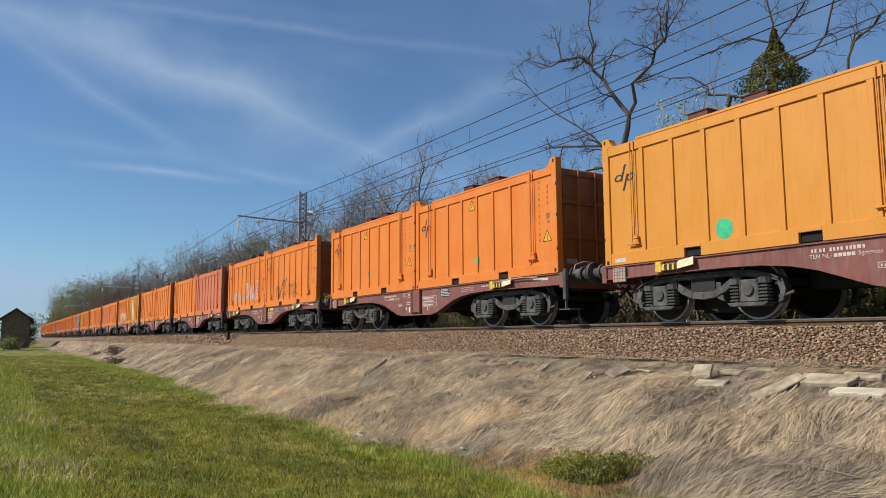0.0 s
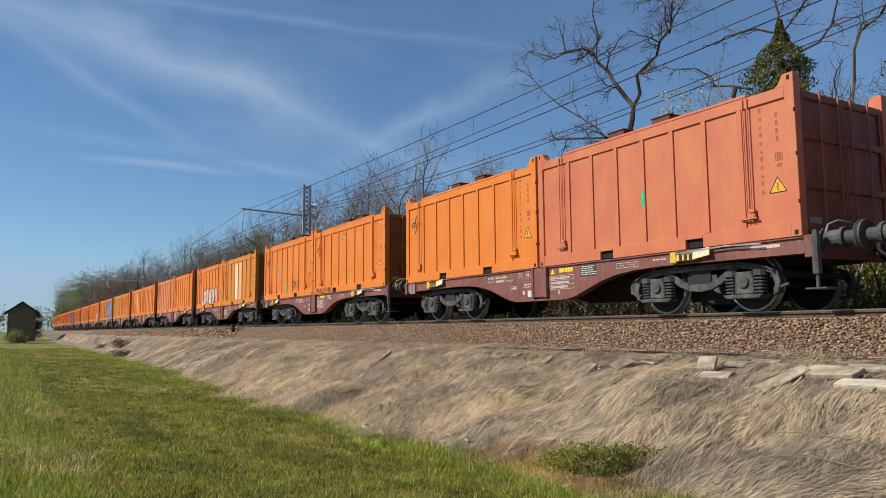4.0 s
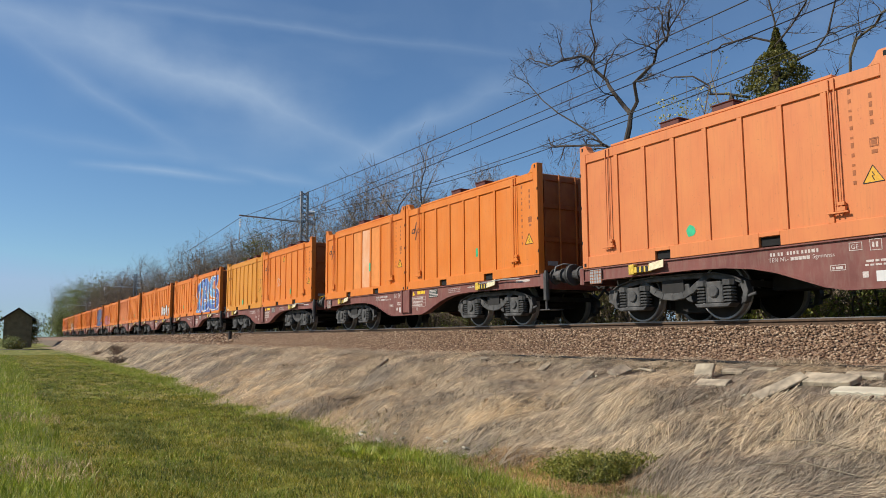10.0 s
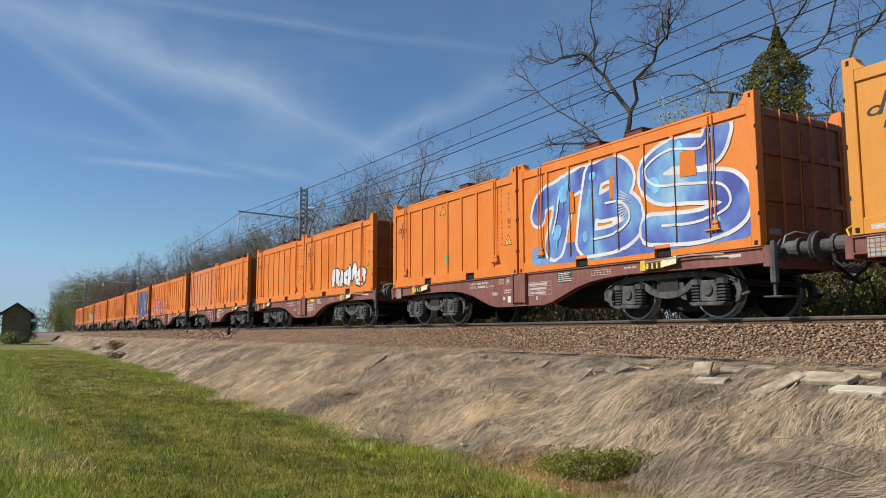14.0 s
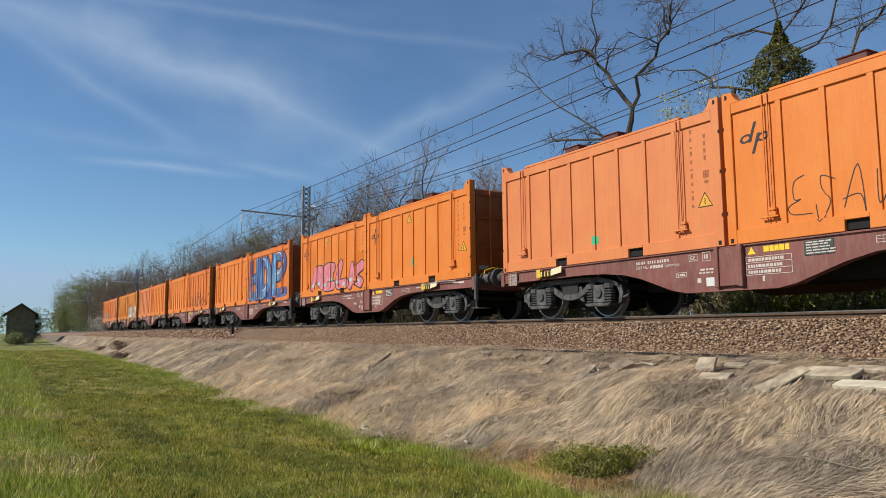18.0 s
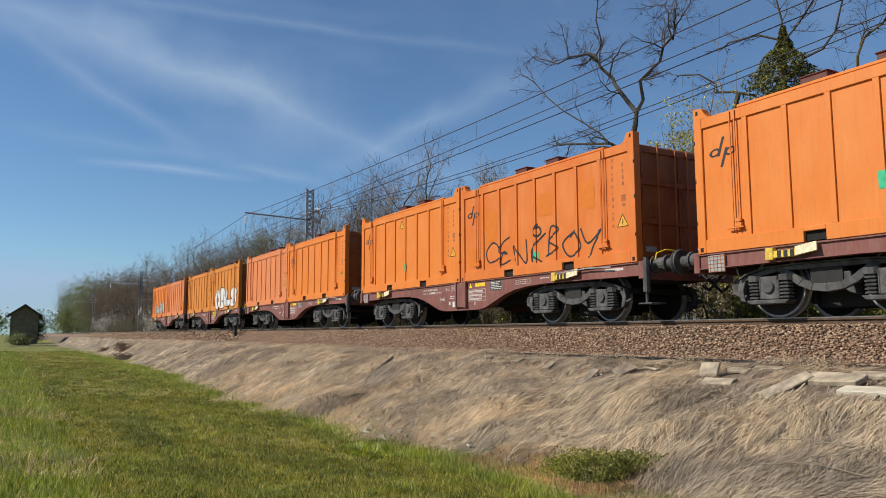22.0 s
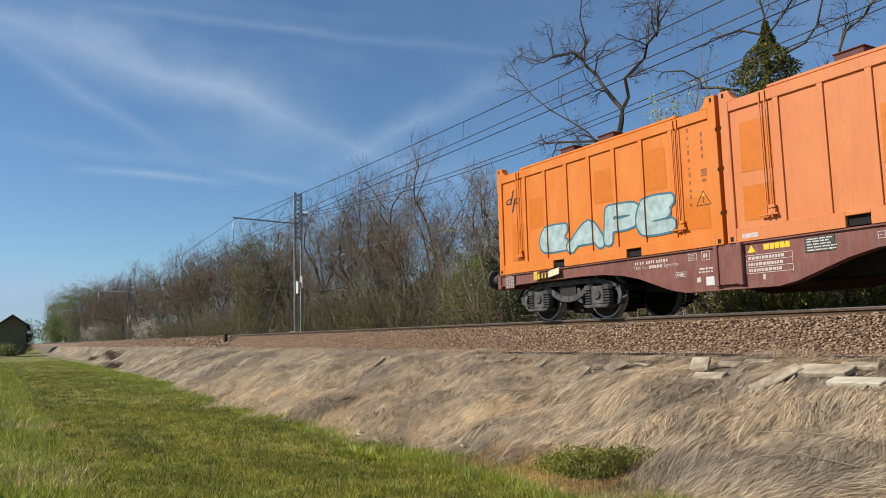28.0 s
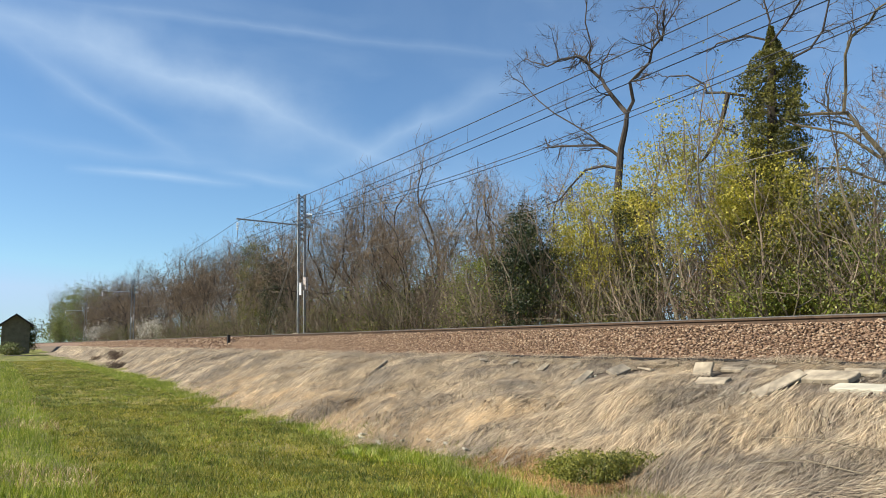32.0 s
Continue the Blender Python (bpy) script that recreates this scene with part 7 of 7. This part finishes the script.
bushy("leafing_tree", "small tree with fresh yellow-green leaves", 17.0, 18.1, 7, 5.2, 0.35, YOUNG, 17000, 2.4, 6.7, 1.5, 2.0, 0.046, 201, at_tips=2, crown_label="young yellow-green leaves")
bushy("ivy_thicket", "dark ivy-covered stump of a tree", 17.3, 16.9, 4, 5.0, 0.2, DEEP, 9000, 1.6, 6.3, 0.9, 0.75, 0.05, 202, crown_label="dark ivy")
bushy("leafing_tree", "airy slender tree with sparse yellow young leaves", 16.5, 13.9, 6, 7.2, 0.42, YOUNG, 13000, 3.0, 7.7, 1.7, 2.1, 0.046, 203, hollow=0.2, at_tips=2, twig_depth=3, crown_label="sparse yellow young leaves")
bushy("leafing_tree", "slender tree in yellow-green young leaf", 17.0, 12.1, 5, 5.5, 0.4, YOUNG, 15000, 2.0, 6.0, 1.6, 1.9, 0.046, 204, at_tips=1, crown_label="yellow-green leaves")
bushy("ivy_thicket", "olive ivy-covered thicket under the tall tree", 17.2, 10.9, 7, 4.6, 0.5, OLIVE, 20000, 1.3, 5.2, 1.5, 2.3, 0.048, 205, crown_label="olive ivy leaves")
bushy("ivy_thicket", "dark ivy-covered tree stump in the wood", 15.1, 19.9, 4, 5.0, 0.2, DEEP, 15000, 1.3, 5.7, 0.95, 1.1, 0.05, 206, crown_label="very dark ivy")
bushy("shrub", "green leafing shrub under the trees", 17.0, 25.2, 8, 4.0, 0.5, LEAF, 9000, 1.4, 5.0, 1.3, 2.1, 0.045, 207, at_tips=1, crown_label="small green leaves")
bushy("shrub", "green shrub at the wood's edge", 16.2, 9.0, 8, 2.6, 0.6, LEAF, 6000, 1.3, 3.2, 1.2, 1.6, 0.055, 208, crown_label="green leaves")
bushy("shrub", "green shrub at the wood's edge", 15.9, 11.9, 8, 2.2, 0.6, LEAF, 4200, 1.2, 2.9, 1.0, 1.4, 0.05, 209, crown_label="green leaves")
bushy("leafing_tree", "bare pale-stemmed tree at the wood's edge", 16.2, 7.2, 3, 6.5, 0.45, LEAF, 3500, 1.4, 4.6, 1.6, 1.5, 0.055, 211, twig_depth=3, crown_label="sparse green leaves")

bushy("ivy_thicket", "dark ivy-wrapped tree trunk in the wood", 15.6, 48.6, 3, 5.5, 0.15, DEEP, 5000, 1.5, 7.4, 0.8, 0.9, 0.07, 213, twig_depth=1, crown_label="dark ivy")
bushy("ivy_thicket", "olive ivy-wrapped tree in the wood", 15.7, 54.0, 4, 7.0, 0.2, OLIVE, 5500, 1.5, 9.4, 1.1, 1.3, 0.07, 214, twig_depth=1, crown_label="olive ivy")
# bare trees of the wood: five forms, repeated along the line
BARE, TALL, ENDS = [], [], []
FINE = make_blades("fine_twig", [(0.0, (0.095, 0.07, 0.05)), (1.0, (0.30, 0.22, 0.15))], 0.85)
for i in range(5):
    t = Tree(340 + i, crook=0.36, rise=0.10, spread=0.72, kids=(3, 4), shrink=0.62)
    for k in range(2):
        a = 2.1 * k + i
        t.limb((0.3 * math.cos(a) * (k > 0), 0.3 * math.sin(a) * (k > 0), 0), Vector((0.16 * math.cos(a), 0.16 * math.sin(a), 1)).normalized(), 3.9 - 0.8 * k, 0.085 - 0.018 * k, 4)
    TALL.append(max(q[2] for q in t.wood.v + t.twigs.v))
    ENDS.append([tuple(q) for q in t.tips])
    BARE.append(t.build("bare_tree", "leafless slender tree with fine brown twigs", "tree", "trees of the wood", BARK, TWIG, POD, t.leaves(1, 0.07, 0.28), 0.045, "hanging dry pods"))
for i, ob in enumerate(BARE):
    r_ = np.random.default_rng(350 + i)
    p = np.repeat(np.array(ENDS[i]), 3, 0)
    n = len(p)
    d = r_.normal(0, 0.6, (n, 3)) + np.array([0, 0, 0.55])
    d *= (r_.uniform(0.25, 0.7, n) / np.linalg.norm(d, axis=1))[:, None]
    side = np.cross(d, r_.normal(0, 1, (n, 3)))
    side *= (r_.uniform(0.005, 0.009, n) / np.linalg.norm(side, axis=1))[:, None]
    p = p + r_.normal(0, 0.06, (n, 3))
    part("twig_haze", raw_mesh("twig_haze", np.stack([p - side, p + side, p + d + side * 0.4, p + d - side * 0.4], 1).reshape(-1, 3), np.arange(4 * n).reshape(-1, 4), FINE), ob, "haze of fine brown twigs")
SHRUBS = []
for i in range(4):
    t = Tree(400 + i, crook=0.30, rise=0.14, spread=0.7, kids=(3, 4), shrink=0.66)
    for k in range(9):
        a = 0.7 * k
        t.limb((0.5 * math.cos(a), 0.5 * math.sin(a), 0), Vector((0.45 * math.cos(a), 0.45 * math.sin(a), 1)).normalized(), 1.5, 0.026, 2)
    green = i != 1
    places = t.leaves(2 if green else 1, 0.12, 0.9 if green else 0.3)
    places += sprays(1300, mound(0, 0, 0.0, 2.4, 1.4, 1.6, 0.3), 410 + i, 0.06)
    SHRUBS.append(t.build("shrub", "tangled brown thicket shrub with olive leaves" if green else "tangled brown leafless thicket shrub", "shrub", "shrubs at the wood's edge", MOSSBARK, TWIG, (LEAF, POD, IVY, OLIVE)[i], places, 0.034, "small olive leaves" if green else "dry brown leaves"))
used = set()


def put(ob, x, y, turn, s, sz=None):
    if ob.name not in used:
        used.add(ob.name)
        placed(ob, x, y, turn, s, True, sz)
    else:
        placed(ob, x, y, turn, s, False, sz)


r_ = random.Random(77)
y = 21.5
k = 0
while y < 200:
    top = float(np.interp(y, [20, 28, 37, 42, 48, 58, 67, 79, 97, 129, 170, 200], [7.0, 8.6, 9.0, 10.0, 9.4, 8.6, 11.2, 12.2, 11.0, 12.6, 14.0, 14.5]))
    for x in (18.2, 22.0) if y > 48 or k % 3 else (18.2,):
        s = (top - 0.2) * (1.10 if y < 55 else 0.94) * (x / 19.0) / TALL[k % 5] * r_.uniform(0.86, 1.1)
        put(BARE[k % 5], x + r_.uniform(-0.9, 0.9), y + r_.uniform(-1.2, 1.2), r_.uniform(0, 360), s)
        k += 1
    y += 3.0 if y < 50 else 3.6 if y < 90 else 7.5
y = 3.5
k = 0
while y < 170:
    # the row at 22.4 is added behind the wood to keep daylight out
    for x in (15.6, 17.4) if y > 60 else (15.6, 17.2, 19.6, 22.4):
        put(SHRUBS[(k * 3 + k // 4) % 4], x + r_.uniform(-0.5, 0.5), y + r_.uniform(-0.6, 0.6), r_.uniform(0, 360), r_.uniform(0.85, 1.25) * (1.0 if x < 17 else 1.35), None)
        k += 1
    y += 1.8 if y < 40 else 2.8 if y < 80 else 6.5
for x, y, s in ((21.0, 14.5, 0.75), (21.5, 17.5, 0.7), (22.0, 9.5, 0.8), (21.2, 5.5, 0.8), (24.0, 12.0, 0.85), (24.5, 20.0, 0.8), (19.5, 6.5, 0.62)):
    put(BARE[k % 5], x, y, 50 * k, s * 11.0 / TALL[k % 5])
    k += 1

x, y, r_ = scatter(6500, 4.62, 5.22, 5.3, 7.5, False, 47)
k = (x - 5.27) ** 2 + (y - 5.9) ** 2 > 0.16
x, y = x[k], y[k]
ribbons("tan_grass", x, y, 0.0, r_.uniform(0, 6.28, len(x)), r_.uniform(0.06, 0.2, len(x)), r_.uniform(0.02, 0.09, len(x)), 0.0028 + 0 * x, FOXY, "orange-brown dead grass beside the weed clump", seed=48)
x, y, r_ = scatter(6000, 4.6, 5.5, 4.9, 7.4, False, 38)
ribbons("tan_grass", x, y, 0.0, r_.uniform(0, 6.28, len(x)), r_.uniform(0.08, 0.25, len(x)), r_.uniform(0.01, 0.06, len(x)), 0.0030 + 0 * x, GOLD, "tan dead grass around the weed clump", seed=39)
x, y, r_ = scatter(4000, 4.3, 5.3, 4.0, 7.2, False, 40)
k = (x < toe(y) + 0.12 * np.sin(5 * y) + 0.1) & (x < 4.62 + 0.1 * np.sin(9 * y))
x, y = x[k], y[k]
blades("field_grass", x, y, r_.uniform(0.04, 0.14, len(x)), 0.0042, GRASS, "green grass creeping up the bank's foot", 0.9, 41)

for x, y, n, z1, rx, ry, mat, lb in ((5.30, 5.95, 9000, 0.22, 0.44, 0.50, WEED, "dark green leafy weed clump"), (5.44, 5.60, 4200, 0.20, 0.34, 0.36, WEED, "olive green weed clump"), (5.16, 6.32, 1300, 0.20, 0.28, 0.28, LEAF, "lighter green weed tuft")):
    g = float(height(x, y))
    leaves = [q for q in sprays(n, mound(x, y, g - 0.12, g + z1, rx, ry, 0.55, 0.22), int(x * 100), 0.016) if q[2] > g - 0.05]
    thing("weed_clump", lb + " at the bank's foot", "weed", "weeds at the bank's foot", me=quads("weed_clump", leaves, 0.014, mat, int(y * 100)))

# ---- the far end: house, hedge, pale trees ----
def house():
    h = thing("house", "old plastered house with a dark tiled gable roof", "house", at=pose(1.9, 136, 0) @ Matrix.Scale(1.12, 4))
    part("wall", Shape().prism([(-1.75, 0), (1.75, 0), (1.75, 4.1), (0, 5.4), (-1.75, 4.1)], 0, 9).mesh("wall", PLASTER), h, at=pose(0, 0, 0, 0, 0, 90))
    for s in (-1, 1):
        rf = Shape().prism([(0.0, 5.42), (0.0, 5.66), (s * 2.2, 4.02), (s * 2.2, 3.78)], -0.5, 9.5)
        part("roof_slope", rf.mesh("roof_slope", TILE), h, at=pose(0, 0, 0, 0, 0, 90))
    return h


house()
bushy("ivy_thicket", "dark ivy climbing the house wall", 3.9, 142.0, 4, 3.0, 0.2, IVY, 3000, 0.2, 5.4, 0.7, 0.8, 0.16, 501, twig_depth=1, crown_label="dark ivy")
for i, (x, y, z1, rx, mat, lb) in enumerate(((1.5, 118, 0.8, 0.5, IVY, "small dark clipped bush"), (1.0, 132, 1.5, 1.0, PALELEAF, "pale leafing shrub by the house"))):
    bushy("hedge", lb + " before the house", x, y, 5, z1, 0.5, mat, 1600, 0.0, z1, rx, 1.0, 0.14, 510 + i, twig_depth=1)
for i, (x, y, h) in enumerate(((14.8, 195, 14.5), (18.5, 215, 17.5), (13.4, 230, 14.0), (23.0, 225, 18.5), (17.0, 280, 20.0), (21.0, 185, 14.5), (15.6, 212, 17.0), (19.5, 200, 16.0), (12.6, 215, 9.0))):
    bushy("leafing_tree", "tall pale green poplar at the line's far end", x, y, 6, h, 0.25, PALELEAF, 5200, h * 0.10, h * 0.98, h * 0.17, h * 0.22, 0.15, 530 + i, twig_depth=2, hollow=0.3, crown_label="pale young leaves")
for i, (x, y, h) in enumerate(((16.0, 150, 4.6), (15.5, 158, 3.8), (15.6, 96, 3.4))):
    bushy("blossom_shrub", "white-blossomed shrub at the wood's edge", x, y, 6, h, 0.5, BLOSSOM, 1400, 1.4, h + 1.0, 1.6, 2.2, 0.13, 550 + i, twig_depth=1, crown_label="white blossom")
for i, (x, y) in enumerate(((7.45, 60.3), (7.2, 57.0), (5.9, 48.0), (7.1, 68.0))):
    bushy("dead_weed_clump", "dark brown dead weed clump on the bank", x, y, 9, 0.42, 0.9, POD, 900, float(height(x, y)) - 0.1, float(height(x, y)) + 0.30, 0.6, 0.8, 0.05, 560 + i, bark=TWIG, twig_depth=1)
for i, x in enumerate((-160, -95, -60, -35, -18, 34, 70, 120)):
    bushy("far_tree", "distant hazy tree line", x, 420 + 30 * (i % 3), 5, 9, 0.4, PALELEAF, 2200, 1, 10 + 2 * (i % 3), 16, 10, 0.9, 580 + i, twig_depth=1)
# dark flat strip across the field, short of the house
far_band = Shape().box(-30, 5.5, 108, 111.5, 0.05, 0.07)
thing("farm_road", "dark narrow strip across the field before the house", "road", kind="structure", me=far_band.mesh("farm_road", plain("dark_road", (0.06, 0.055, 0.05), 0.9, 0, 0.3, 2)))

# ---- movement of the train ----
# where the head of wagon 0's front container stands along the line, second by second
RUN = [(0.0, 79.66), (0.5, 75.60), (2.0, 63.44), (5.5, 34.97), (7.0, 22.80), (9.0, 6.91), (12.0, -17.43), (14.0, -33.69), (17.0, -58.12), (22.0, -98.90),
       (24.0, -115.24), (25.5, -127.49), (27.5, -143.83), (28.0, -147.90), (32.0, -180.62)]


def along(t):
    return float(np.interp(t, [r[0] for r in RUN], [r[1] for r in RUN]))


def motions():
    spin = [k * 2 / 30 for k in range(481)]
    turns = [along(0) - along(t) for t in spin]
    for n, ((w, axles), a, b) in TRAIN.items():
        y0 = n * PITCH
        walk(w, [(t, pose(TRACK, y + y0 + 6.096, RAIL)) for t, y in RUN])
        walk(a, [(t, pose(TRACK, y + y0 + CL / 2, RAIL + 1.053)) for t, y in RUN])
        walk(b, [(t, pose(TRACK, y + y0 + 12.192 - CL / 2, RAIL + 1.053)) for t, y in RUN])
        for axle, ya in axles:
            walk(axle, [(t, Matrix.Translation((0, ya, 0.46)) @ Matrix.Rotation(d / 0.46, 4, "X")) for t, d in zip(spin, turns)])


motions()
